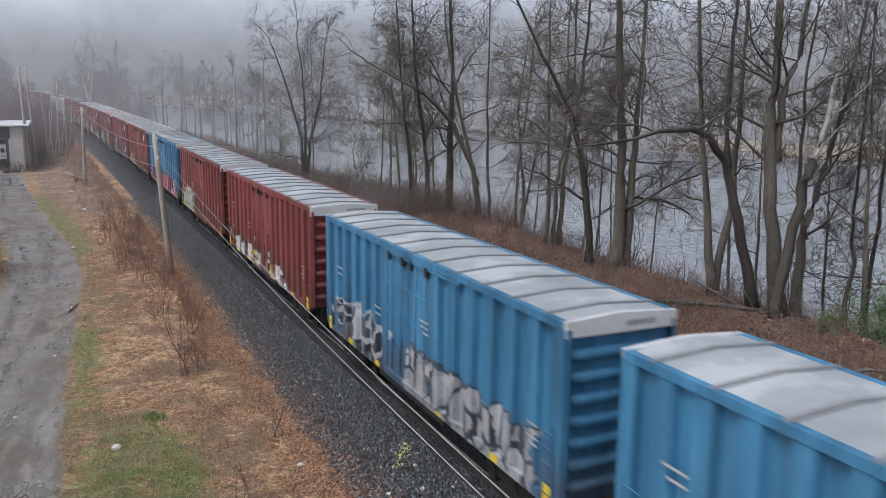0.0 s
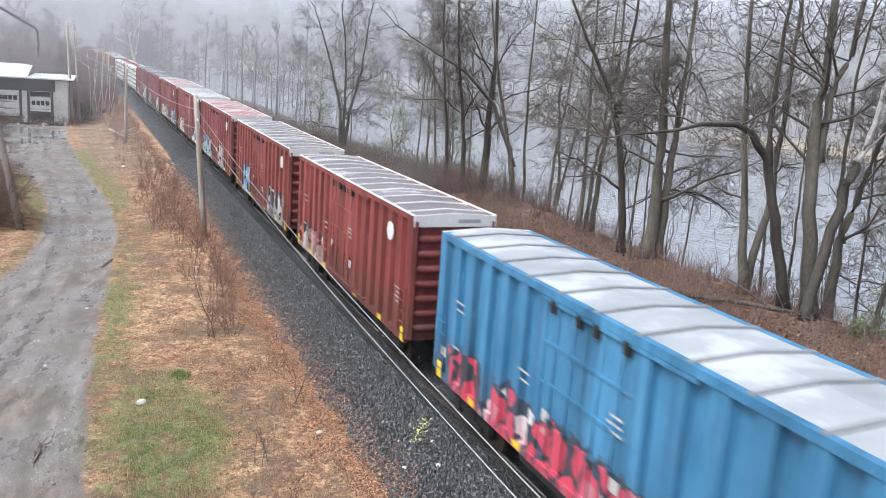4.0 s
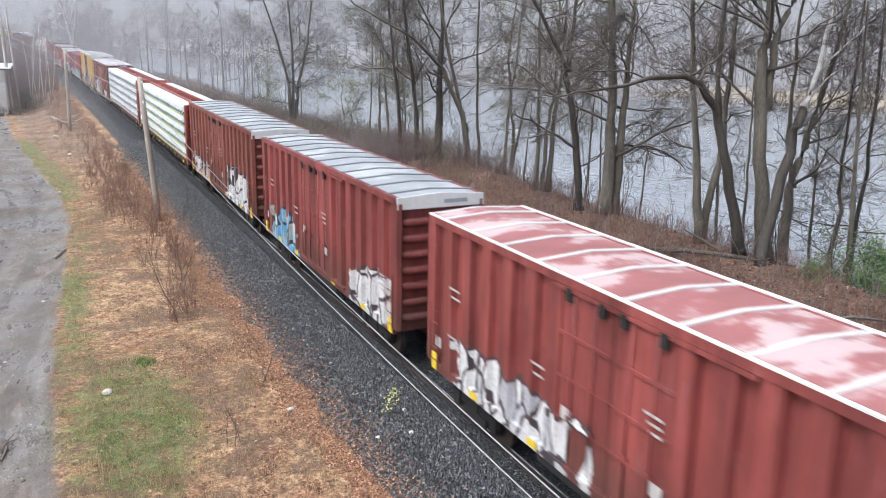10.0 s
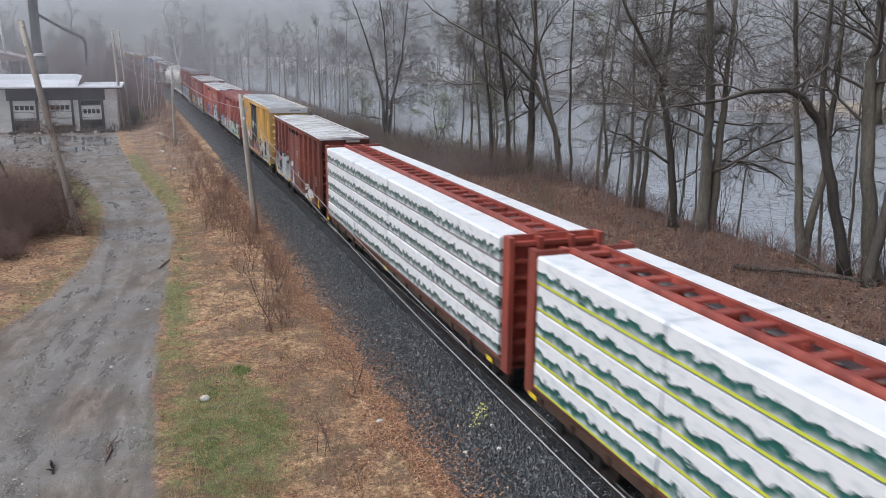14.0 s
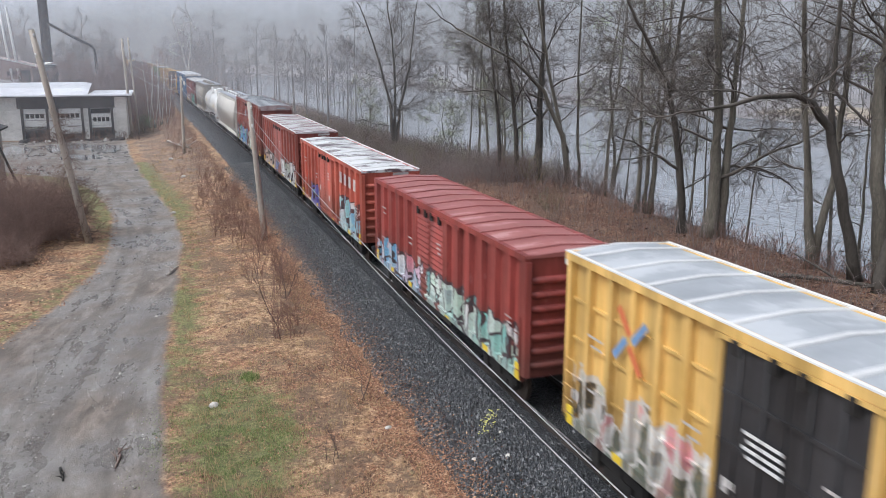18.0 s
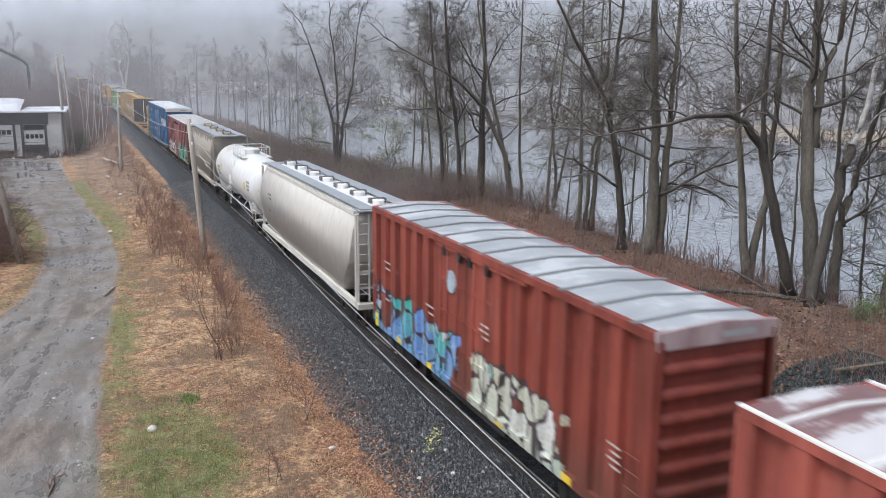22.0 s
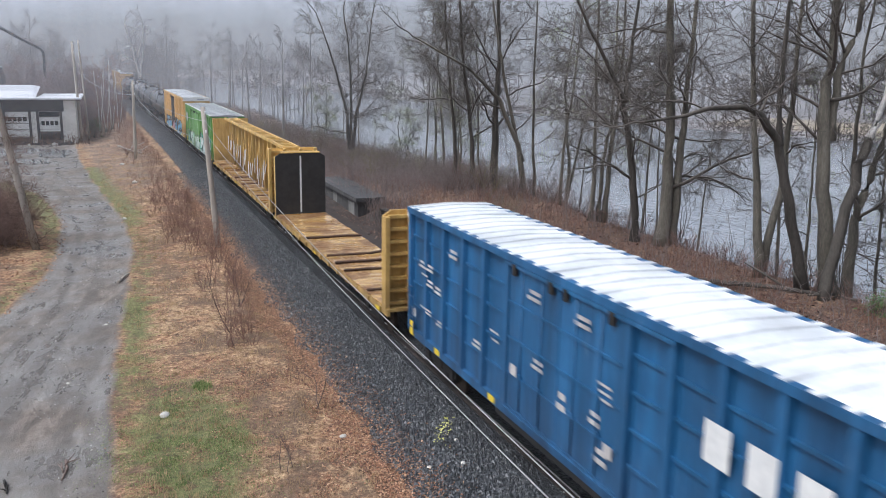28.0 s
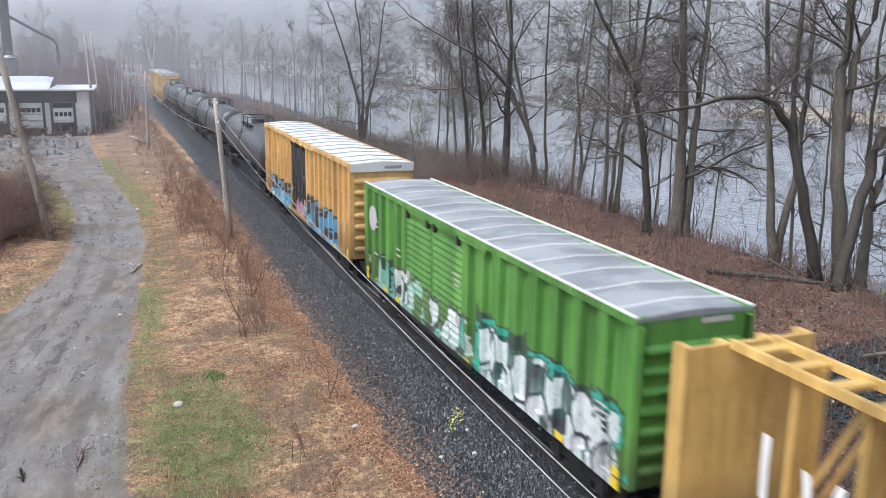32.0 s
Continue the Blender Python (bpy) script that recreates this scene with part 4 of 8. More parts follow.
def empty_beam_car(near, far, label, mat):
    L = far - near
    a, b = -L / 2, L / 2
    root = thing("centerbeam_car", label, "flatcar", "cars of the freight train")
    flat_body(root, a, b, mat)
    bulkhead(root, a + 0.35, -1, mat, mat, 4.35)
    bulkhead(root, b - 0.35, 1, mat, mat, 4.35)
    truss(root, a + 0.4, b - 0.4, mat, 4.38, 16, False)
    rng = random.Random(5)
    # bearers across the open deck, plates below
    part("deck_plate", Geo().box(-1.4, 1.4, a + 0.4, b - 0.4, 0.985, 1.02), RUSTY_YELLOW, root)
    k = 30
    for i in range(k):
        y = a + 0.7 + (L - 1.4) * i / (k - 1)
        for x0, x1 in ((-1.42, -0.32), (0.32, 1.42)):
            part("deck_bearer", Geo().box(x0 + rng.uniform(-0.02, 0.06), x1, y - rng.uniform(0.08, 0.15), y + rng.uniform(0.08, 0.15), 1.021, 1.021 + rng.uniform(0.07, 0.16)), (DECK_WET, WOOD_DECK, RUSTY_YELLOW, mat)[rng.choice((0, 0, 0, 1, 1, 2, 3))], root)
    # torn white wrap still hanging on the posts
    for i in range(1, 27):
        y = a + 0.4 + (L - 0.8) * i / 27 + rng.uniform(-0.2, 0.2)
        z1, h, lean = rng.uniform(2.1, 3.2), rng.uniform(0.6, 1.6), rng.uniform(-0.35, 0.45)
        g = Geo()
        x = -0.33
        w = rng.uniform(0.04, 0.1)
        pts = [(x - 0.01, y, z1), (x - 0.05, y + lean * 0.4, z1 - h * 0.5), (x - 0.08, y + lean, z1 - h)]
        for (xa, ya, za), (xb, yb, zb) in zip(pts, pts[1:]):
            g.v += [(xa, ya - w, za), (xa, ya + w, za), (xb, yb + w, zb), (xb, yb - w, zb), (xa + 0.012, ya - w, za), (xa + 0.012, ya + w, za), (xb + 0.012, yb + w, zb), (xb + 0.012, yb - w, zb)]
            o = len(g.v) - 8
            g.f += [(o, o + 1, o + 2, o + 3), (o + 7, o + 6, o + 5, o + 4), (o, o + 3, o + 7, o + 4), (o + 1, o + 5, o + 6, o + 2)]
            g.s += [False] * 4
        part("torn_wrap", g, WHITE_PAINT, root, "strip of torn white plastic wrap")
    for y in (a + 0.6, 0, b - 0.6):
        part("reflector", Geo().box(-1.513, -1.501, y, y + 0.4, 0.84, 0.96), YELLOW_MARK, root)
    add_trucks(root, L)
    return register(root, near, far, L)


def bulkhead_flat(near, far, label, mat):
    L = far - near
    a, b = -L / 2, L / 2
    root = thing("bulkhead_flatcar", label, "flatcar", "cars of the freight train")
    flat_body(root, a, b, mat)
    rng = random.Random(9)
    # wet deck planks
    n = 96
    for i in range(n):
        y0, y1 = a + 0.5 + (L - 1.0) * i / n, a + 0.5 + (L - 1.0) * (i + 1) / n - 0.012
        part("deck_plank", Geo().box(-1.42 + rng.uniform(-0.03, 0.03), 1.42 + rng.uniform(-0.03, 0.03), y0, y1, 1.014, 1.06 + rng.uniform(-0.008, 0.012)), DECK_WET, root)
    for share in (0.12, 0.28, 0.35, 0.42, 0.62):
        y = a + L * share
        g = Geo()
        g.tube([(-1.4, y, 1.12), (-0.4, y + 0.02, 1.11), (0.6, y + rng.uniform(-0.2, 0.2), 1.12), (1.38, y + rng.uniform(-0.3, 0.3), 1.13)], [0.055] * 4, 4, smooth=False)
        part("tie_down", g, RUST, root, "rusty bearer across the deck")
    bulkhead(root, a + 0.45, -1, mat, mat, 4.3, chamfer=0.32)
    face = bulkhead(root, b - 0.5, 1, mat, BLACK_FACE, 4.3, chamfer=0.32)
    part("white_stripe", Geo().box(-0.045, 0.045, b - 0.612, b - 0.601, 1.15, 4.15), WHITE_PAINT, face, "chipped white middle stripe")
    part("bulkhead_cap", Geo().box(-1.12, 1.12, b - 0.64, b - 0.3, 4.3, 4.36), mat, face)
    for y in (a + 0.6, 0, b - 0.6):
        part("reflector", Geo().box(-1.513, -1.501, y, y + 0.4, 0.84, 0.96), YELLOW_MARK, root)
    add_trucks(root, L)
    return register(root, near, far, L)


def shell(profile, ys, shrink, mat, name, root, caps=True):
    """A smooth hull: the profile of (x, z), run through ys, pulled in towards (0, zc) by shrink there."""
    g = Geo()
    n = len(profile)
    for y, (k, zc) in zip(ys, shrink):
        g.v += [(x * k, y, zc + (z - zc) * k) for x, z in profile]
    for j in range(len(ys) - 1):
        for i in range(n):
            i2 = (i + 1) % n
            g.f.append((j * n + i, (j + 1) * n + i, (j + 1) * n + i2, j * n + i2))
            g.s.append(True)
    if caps:
        g.f.append(tuple(range(n)))
        g.f.append(tuple((len(ys) - 1) * n + i for i in reversed(range(n))))
        g.s += [False, False]
    return part(name, g, mat, root)


PALE_APRON = rough_mat("pale_apron", (0.36, 0.33, 0.27), (0.58, 0.54, 0.46), 2.0, 0.7, bumpy=0.05)


HATCH_IRON = rough_mat("dull_hatch_iron", (0.09, 0.085, 0.08), (0.24, 0.23, 0.22), 5.0, 0.6, 0.2)


def hopper_car(near, far, label, mat, walk_mat, top=4.25, hatches=7, round_side=True, posts=0):
    L = far - near
    a, b = -L / 2, L / 2
    root = thing("hopper_car", label, "hopper car", "cars of the freight train")
    if round_side:
        right = [(1.3, 1.05), (1.42, 1.35), (1.52, 1.8), (1.56, 2.4), (1.53, 3.0), (1.44, 3.55), (1.3, 3.95), (1.12, top - 0.08)]
    else:
        right = [(1.3, 1.05), (1.36, 1.3), (1.46, 1.9), (1.5, 2.4), (1.5, 3.3), (1.42, 3.75), (1.2, top - 0.08)]
    prof = right + [(1.08, top), (-1.08, top)] + [(-x, z) for x, z in reversed(right)]
    # the sides reach the ends above and draw in along the slope sheets below
    g = Geo()
    m = len(prof)

    def end_in(z):
        return 0.42 + 1.05 * max(0.0, 2.55 - z) + (0.12 if z > top - 0.1 else 0.0)

    g.v = [(x, a + end_in(z), z) for x, z in prof] + [(x, b - end_in(z), z) for x, z in prof]
    for i in range(m):
        j = (i + 1) % m
        g.f.append((i, m + i, m + j, j))
        g.s.append(i not in (len(right) - 1, len(right), len(right) + 1, m - 1))
    # end walls in strips from side to side
    k = len(right)
    for i in range(k):
        j = i + 1
        g.f.append((i, j, m - 1 - j, m - 1 - i))
        g.f.append((m + i, m + m - 1 - i, m + m - 1 - j, m + j))
        g.s.extend((False, False))
    part("body", g, mat, root)
    # slope sheets and the open end frames
    for s in (-1, 1):
        y = s * L / 2
        for z in (1.5, 2.1):
            part("end_brace", Geo().box(-1.3, 1.3, *sorted((y - s * 0.22, y - s * 0.16)), z, z + 0.07), mat, root)
        for x in (-1.34, 1.34):
            part("corner_post", Geo().box(x - 0.06, x + 0.06, y - s * 0.2 - 0.06, y - s * 0.2 + 0.06, 0.85, top - 0.06), mat, root)
        for x in (-1.34, -0.9):
            part("end_upright", Geo().box(x - 0.025, x + 0.025, y - 0.03, y + 0.03, 0.9, top - 0.05), mat, root)
        for i in range(9):
            z = 1.0 + 0.36 * i
            g = Geo()
            g.bar((-1.34, y, z), (-0.9, y, z), 0.018, 4)
            part("rung", g, mat, root)
        part("end_sill", Geo().box(-1.4, 1.4, y - 0.12, y + 0.12, 0.82, 1.02), mat, root)
        part("end_walk", Geo().box(-1.3, 1.3, *sorted((y + s * 0.1, y - s * 0.8)), top + 0.04, top + 0.075), walk_mat, root)
    for s in (-1, 1):
        part("side_sill", Geo().box(*sorted((s * 1.28, s * 1.44)), a + 0.1, b - 0.1, 0.86, 1.08), mat, root)
        part("running_board", Geo().box(*sorted((s * 0.56, s * 1.2)), a + 0.1, b - 0.1, top + 0.09, top + 0.12), walk_mat, root)
        part("roof_edge", Geo().box(*sorted((s * 1.16, s * 1.26)), a + 0.8, b - 0.8, top - 0.2, top - 0.06), mat, root)
        for i in range(posts):
            y = a + 1.2 + (L - 2.4) * i / max(1, posts - 1)
            part("board_bracket", Geo().box(*sorted((s * 1.2, s * 1.42)), y - 0.04, y + 0.04, top - 0.5, top + 0.02), mat, root)
    if not round_side:
        # pale stiffening strips and the cream apron of the riveted body
        for z, x in ((2.3, 1.5), (3.25, 1.502)):
            part("side_strip", Geo().box(-x - 0.035, -x + 0.01, a + 1.0, b - 1.0, z - 0.03, z + 0.03), PALE_APRON, root, "pale stiffening strip")
        part("apron", Geo().extrude([(-1.31, 1.06), (-1.42, 1.32), (-1.44, 1.32), (-1.33, 1.06)], a + 1.9, b - 1.9), PALE_APRON, root, "cream apron along the sill")
        part("name_panel", Geo().box(-1.53, -1.512, b - 5.4, b - 4.7, 2.5, 2.75), PALE_APRON, root)
        part("name_panel", Geo().box(-1.53, -1.512, a + 2.0, a + 3.4, 1.95, 2.1), PALE_APRON, root)
    part("hatch_trough", Geo().box(-0.5, 0.5, a + 0.9, b - 0.9, top + 0.002, top + 0.06), END_WHITE if round_side else mat, root)
    for i in range(hatches):
        y = a + 1.5 + (L - 3.0) * i / (hatches - 1)
        g = Geo()
        g.tube([(0, y, top + 0.06), (0, y, top + 0.2), (0, y, top + 0.25)], [0.31, 0.31, 0.24], 16, smooth=False)
        hatch = part("hatch", g, END_WHITE if round_side else mat, root)
        g = Geo()
        g.box(-0.34, 0.34, y - 0.05, y + 0.05, top + 0.25, top + 0.29).box(-0.34, -0.26, y - 0.16, y + 0.16, top + 0.1, top + 0.27).box(0.26, 0.34, y - 0.16, y + 0.16, top + 0.1, top + 0.27)
        part("hatch_clamp", g, HATCH_IRON, hatch)
    for i in range(3):
        y = a + L * (0.27 + 0.23 * i)
        g = Geo()
        g.v = [(-1.1, y - 1.3, 1.2), (1.1, y - 1.3, 1.2), (1.1, y + 1.3, 1.2), (-1.1, y + 1.3, 1.2), (-0.35, y - 0.35, 0.45), (0.35, y - 0.35, 0.45), (0.35, y + 0.35, 0.45), (-0.35, y + 0.35, 0.45)]
        g.f = [(3, 2, 1, 0), (4, 5, 6, 7), (0, 1, 5, 4), (1, 2, 6, 5), (2, 3, 7, 6), (3, 0, 4, 7)]
        g.s = [False] * 6
        part("discharge_bay", g, mat, root)
    for y, z, w in ((b - 3.2, 3.0, 0.8), (b - 3.2, 2.8, 0.6), (b - 3.0, 2.2, 0.4)):
        part("stencil_bar", Geo().box(-1.575, -1.57, y, y + w, z, z + 0.09), RIB_DARK, root)
    add_trucks(root, L, inset=1.7)
    return register(root, near, far, L)


def tank_car(near, far, label, mat, radius=1.44, zc=2.52, trim=None, platform=True):
    L = far - near
    a, b = -L / 2 + 0.55, L / 2 - 0.55
    trim = trim or mat
    root = thing("tank_car", label, "tank car", "cars of the freight train")
    N = 32
    prof = [(radius * math.sin(2 * math.pi * i / N), zc + radius * math.cos(2 * math.pi * i / N)) for i in range(N)]
    seq = [(a + 0.62 * (1 - math.cos(math.pi / 2 * k / 6)), (max(0.04, math.sin(math.pi / 2 * k / 6)), zc)) for k in range(7)]
    tail = [(-y, s) for y, s in reversed(seq)]
    shell(prof, [y for y, _ in seq + tail], [s for _, s in seq + tail], mat, "tank", root)
    for y in (a + 1.6, 0.0, b - 1.6):
        g = Geo()
        ring = [(radius * 1.006 * math.sin(2 * math.pi * i / N), zc + radius * 1.006 * math.cos(2 * math.pi * i / N)) for i in range(N)]
        g.extrude(ring, y - 0.035, y + 0.035, True)
        part("weld_band", g, mat, root)
    for s in (-1, 1):
        part("stub_sill", Geo().box(-0.3, 0.3, *sorted((s * (L / 2 - 0.05), s * (L / 2 - 3.0))), 0.72, 1.06), trim, root)
        part("end_sill", Geo().box(-1.45, 1.45, s * (L / 2) - 0.15, s * (L / 2) + 0.15, 0.95, 1.05), trim, root)
        part("bolster", Geo().extrude([(-1.2, 1.0), (1.2, 1.0), (1.35, 1.75), (0.8, 1.3), (-0.8, 1.3), (-1.35, 1.75)], *sorted((s * (L / 2 - 2.0), s * (L / 2 - 2.5)))), trim, root)
        g = Geo()
        for z in (1.5, 1.9):
            g.bar((s * 1.45, -L / 2, z), (s * 1.45, -L / 2 + 0.8, z), 0.02, 5)
        for y in (-L / 2, -L / 2 + 0.8):
            g.bar((s * 1.45, y, 1.0), (s * 1.45, y, 1.9), 0.022, 5)
        part("hand_rail", g, trim, root)
        g = Geo()
        g.bar((s * 1.5, a + 0.3, 1.32), (s * 1.5, b - 0.3, 1.32), 0.028, 6)
        part("side_rail", g, trim, root)
        for i in range(7):
            y = a + 0.6 + (b - a - 1.2) * i / 6
            g = Geo()
            g.bar((s * 1.5, y, 1.32), (s * 1.2, y, 1.72), 0.022, 5)
            part("rail_bracket", g, trim, root)
    top = zc + radius

    def decal(name, y, w, z0, z1, m2, label2):
        # a plate that follows the curve of the tank
        g = Geo()
        for r2 in (radius * 1.012,):
            zs = [z0 + (z1 - z0) * i / 4 for i in range(5)]
            ring = [(-math.sqrt(max(0.0, r2 * r2 - (z - zc) ** 2)), z) for z in zs] + [(-math.sqrt(max(0.0, r2 * r2 - (z - zc) ** 2)) + 0.02, z) for z in reversed(zs)]
            g.extrude(ring, y, y + w)
        part(name, g, m2, root, label2)

    if trim is mat:
        decal("warning_plate", 4.0, 0.3, 2.5, 2.9, YELLOW_MARK, "yellow warning plate")
        decal("warning_plate", -4.4, 0.3, 2.3, 2.7, YELLOW_MARK, "yellow warning plate")
        for k in range(3):
            decal("data_stencil", b - 2.3, 0.9 - 0.2 * k, 2.55 - 0.22 * k, 2.69 - 0.22 * k, RIB_DARK, "grey stencilled data")
            decal("data_stencil", a + 1.3, 0.8 - 0.15 * k, 2.75 - 0.2 * k, 2.87 - 0.2 * k, RIB_DARK, "grey stencilled data")
    g = Geo()
    g.tube([(0, 0, top - 0.15), (0, 0, top + 0.22), (0, 0, top + 0.3)], [0.5, 0.5, 0.36], 20, smooth=False)
    part("dome", g, mat, root)
    g = Geo()
    g.tube([(0, 1.0, top - 0.1), (0, 1.0, top + 0.28)], [0.24, 0.24], 14, smooth=False)
    part("valve_bonnet", g, trim, root)
    if platform:
        for s in (-1, 1):
            part("platform", Geo().box(*sorted((s * 0.6, s * 0.98)), -1.7, 1.9, top - 0.16, top - 0.12), trim, root)
            for y0, y1 in ((-1.0, 0.1), (0.75, 1.5)):
                g = Geo()
                g.bar((s * 0.96, y0, top + 0.42), (s * 0.96, y1, top + 0.42), 0.028, 6)
                part("guard_rail", g, trim, root)
                for y in (y0, y1):
                    g = Geo()
                    g.bar((s * 0.96, y, top - 0.3), (s * 0.96, y, top + 0.42), 0.028, 6)
                    part("guard_post", g, trim, root)
        for y in (-1.0, 1.5):
            g = Geo()
            g.bar((-0.96, y, top + 0.42), (0.96, y, top + 0.42), 0.028, 6)
            part("guard_rail", g, trim, root)
        g = Geo()
        for y in (0.05, 0.5):
            g.bar((-1.5, y, 0.8), (-1.5, y, 2.6), 0.02, 5)
            g.bar((-1.5, y, 2.6), (-1.0, y, top), 0.02, 5)
        for i in range(8):
            z = 0.85 + 0.25 * i
            g.bar((-1.5, 0.05, z), (-1.5, 0.5, z), 0.018, 4)
        part("ladder", g, trim, root)
    add_trucks(root, L, inset=1.75)
    return register(root, near, far, L)


def tank_paint(name, col, stain, rough=0.35):
    m, n, l, p = nodes_of(name)
    a = noise_node(n, l, 0.7, 3, 0.5)
    f = noise_node(n, l, 3.0, 5, 0.65, stretch=(1, 1.5, 0.4))
    r = ramp_node(n, l, f.outputs[0], [(0.3, tuple(v * 0.8 for v in col)), (0.65, col)])
    k = ramp_node(n, l, a.outputs[0], [(0.6, (0, 0, 0)), (0.72, (0.75, 0.75, 0.75))])
    c = mix_node(n, l, k.outputs[0], r.outputs[0], stain)
    # scattered rust blooms
    bloom = noise_node(n, l, 1.5, 3, 0.55)
    spot = ramp_node(n, l, bloom.outputs[0], [(0.62, (0, 0, 0)), (0.72, (0.7, 0.7, 0.7))])
    l.new(mix_node(n, l, spot.outputs[0], c, stain), p.inputs["Base Color"])
    p.inputs["Roughness"].default_value = rough
    return m


YELLOW_STEEL = car_paint("yellow_steel", (0.38, 0.222, 0.06), (0.66, 0.44, 0.145), dirt=0.4, z_dirt=1.6)

RUSTY_YELLOW = rough_mat("rusty_yellow", (0.05, 0.022, 0.016), (0.22, 0.11, 0.06), 2.5, 0.6)


def deck_paint():
    m, n, l, p = nodes_of("wet_deck_planks")
    info = n.new("ShaderNodeObjectInfo")
    grain = noise_node(n, l, 3.0, 5, 0.65, stretch=(0.5, 5.0, 1))
    stain = noise_node(n, l, 0.7, 5, 0.7)
    v = math_node(n, l, "ADD", math_node(n, l, "MULTIPLY", info.outputs["Random"], 0.4), math_node(n, l, "MULTIPLY", grain.outputs[0], 0.6))
    r = ramp_node(n, l, v, [(0.2, (0.3, 0.15, 0.05)), (0.5, (0.55, 0.34, 0.13)), (0.8, (0.72, 0.52, 0.26))])
    d = ramp_node(n, l, stain.outputs[0], [(0.42, (0.88, 0.88, 0.88)), (0.57, (0, 0, 0))])
    l.new(mix_node(n, l, d.outputs[0], r.outputs[0], (0.17, 0.08, 0.038)), p.inputs["Base Color"])
    w = ramp_node(n, l, stain.outputs[0], [(0.4, (0.5, 0.5, 0.5)), (0.6, (0.12, 0.12, 0.12))])
    l.new(w.outputs[0], p.inputs["Roughness"])
    bump(n, l, p, grain.outputs[0], 0.2, 0.01)
    return m


DECK_WET = deck_paint()
BLACK_FACE = rough_mat("black_rubber_face", (0.012, 0.012, 0.013), (0.04, 0.038, 0.037), 1.2, 0.6, bumpy=0.1)
RED_STEEL = car_paint("red_steel", (0.17, 0.032, 0.025), (0.33, 0.075, 0.052), dirt=0.3)

RED = ((0.115, 0.024, 0.022), (0.25, 0.06, 0.054))
BRN = ((0.108, 0.027, 0.02), (0.222, 0.064, 0.046))
BLUE = ((0.024, 0.11, 0.21), (0.064, 0.215, 0.375))
W, K_, LB, PK, GR, YE = (0.7, 0.72, 0.72), (0.03, 0.03, 0.035), (0.15, 0.42, 0.62), (0.6, 0.25, 0.3), (0.06, 0.35, 0.25), (0.7, 0.55, 0.06)


P = car_paint
boxcar(-3.8, 11.2, "sky-blue ribbed boxcar with a galvanised roof", P("blue_a", *BLUE), GALV)
boxcar(13.1, 27.8, "sky-blue ribbed boxcar with grey graffiti along the sill", P("blue_b", *BLUE, graffiti=[(-6.3, 0.3, 2.2, [(0.33, 0.33, 0.34), (0.5, 0.5, 0.5), (0.4, 0.38, 0.38)], 1.6), (2.2, 6.2, 2.3, [K_, (0.07, 0.09, 0.1), W, K_], 1.6)]), GALV)
boxcar(29.9, 45.0, "rust-red ribbed boxcar with a white-topped end", P("red_a", *RED, graffiti=[(-4, 6, 1.7, [W, YE, (0.3, 0.1, 0.08)], 1.8)]), GALV)
boxcar(47.0, 61.1, "rust-red boxcar with a light galvanised roof", P("red_b", *RED, graffiti=[(2.0, 6.3, 2.3, [(0.2, 0.3, 0.2), W, YE, (0.1, 0.15, 0.1)], 1.9)]), GALV)
boxcar(63.1, 77.9, "sky-blue ribbed boxcar with red and white graffiti", P("blue_c", *BLUE, graffiti=[(-6.5, 6.5, 2.1, [(0.6, 0.06, 0.1), W, K_, (0.6, 0.06, 0.1)], 1.9)]), GALV)
RRS = roof_paint("red_roof", (0.36, 0.14, 0.135), (0.54, 0.4, 0.395), 0.55)
DRS = roof_paint("dark_roof", (0.2, 0.175, 0.18), (0.5, 0.5, 0.52), 0.63)
boxcar(80.2, 94.5, "brown-red boxcar with a frosted dark roof", P("red_c", *RED, graffiti=[(2.5, 6.5, 2.0, [(0.35, 0.25, 0.2), W, (0.6, 0.1, 0.08)], 1.8)]), DRS, seam_mat=END_WHITE, logo=(1.9, 3.95, 0.29, WHITE_PAINT), louvre=False)
boxcar(96.8, 111.5, "brown-red boxcar with a white roundel and white graffiti", P("red_d", *RED, graffiti=[(-6.2, -2.6, 2.3, [(0.3, 0.31, 0.33), W, K_, (0.5, 0.5, 0.52)], 2.0), (2.8, 5.2, 2.5, [LB, W], 1.9)]), DRS, seam_mat=END_WHITE, logo=(1.55, 3.95, 0.29, WHITE_PAINT))
boxcar(113.9, 128.5, "red boxcar with a striped red roof and blue graffiti", P("red_e", *RED, graffiti=[(1.6, 6.4, 2.4, [(0.35, 0.55, 0.62), LB, W, (0.1, 0.14, 0.18), W], 1.9), (-4.2, -1.8, 2.3, [(0.5, 0.47, 0.44), W, (0.3, 0.28, 0.27)], 1.8)]), RRS, seam_mat=END_WHITE, logo=(1.9, 3.95, 0.29, WHITE_PAINT))
boxcar(130.8, 145.3, "brown-red boxcar with a half-white dark roof", P("red_f", *RED, graffiti=[(2.5, 6.0, 2.1, [W, (0.5, 0.5, 0.5), YE], 1.9), (-6.5, -3.5, 1.9, [W, (0.3, 0.3, 0.5)], 1.9)]), roof_paint("half_roof", (0.15, 0.13, 0.135), (0.41, 0.455, 0.485), 0.72, zone=((2.7, 6.1), (-6.1, -1.5))), seam_w=0.26, seam_mat=END_WHITE, logo=(1.9, 3.95, 0.29, WHITE_PAINT))
part("white_stripe", Geo().box(-1.6, -1.576, -1.62, -1.5, 1.15, 4.55), END_WHITE, CARS[-1][0], "white upright stripe beside the door")
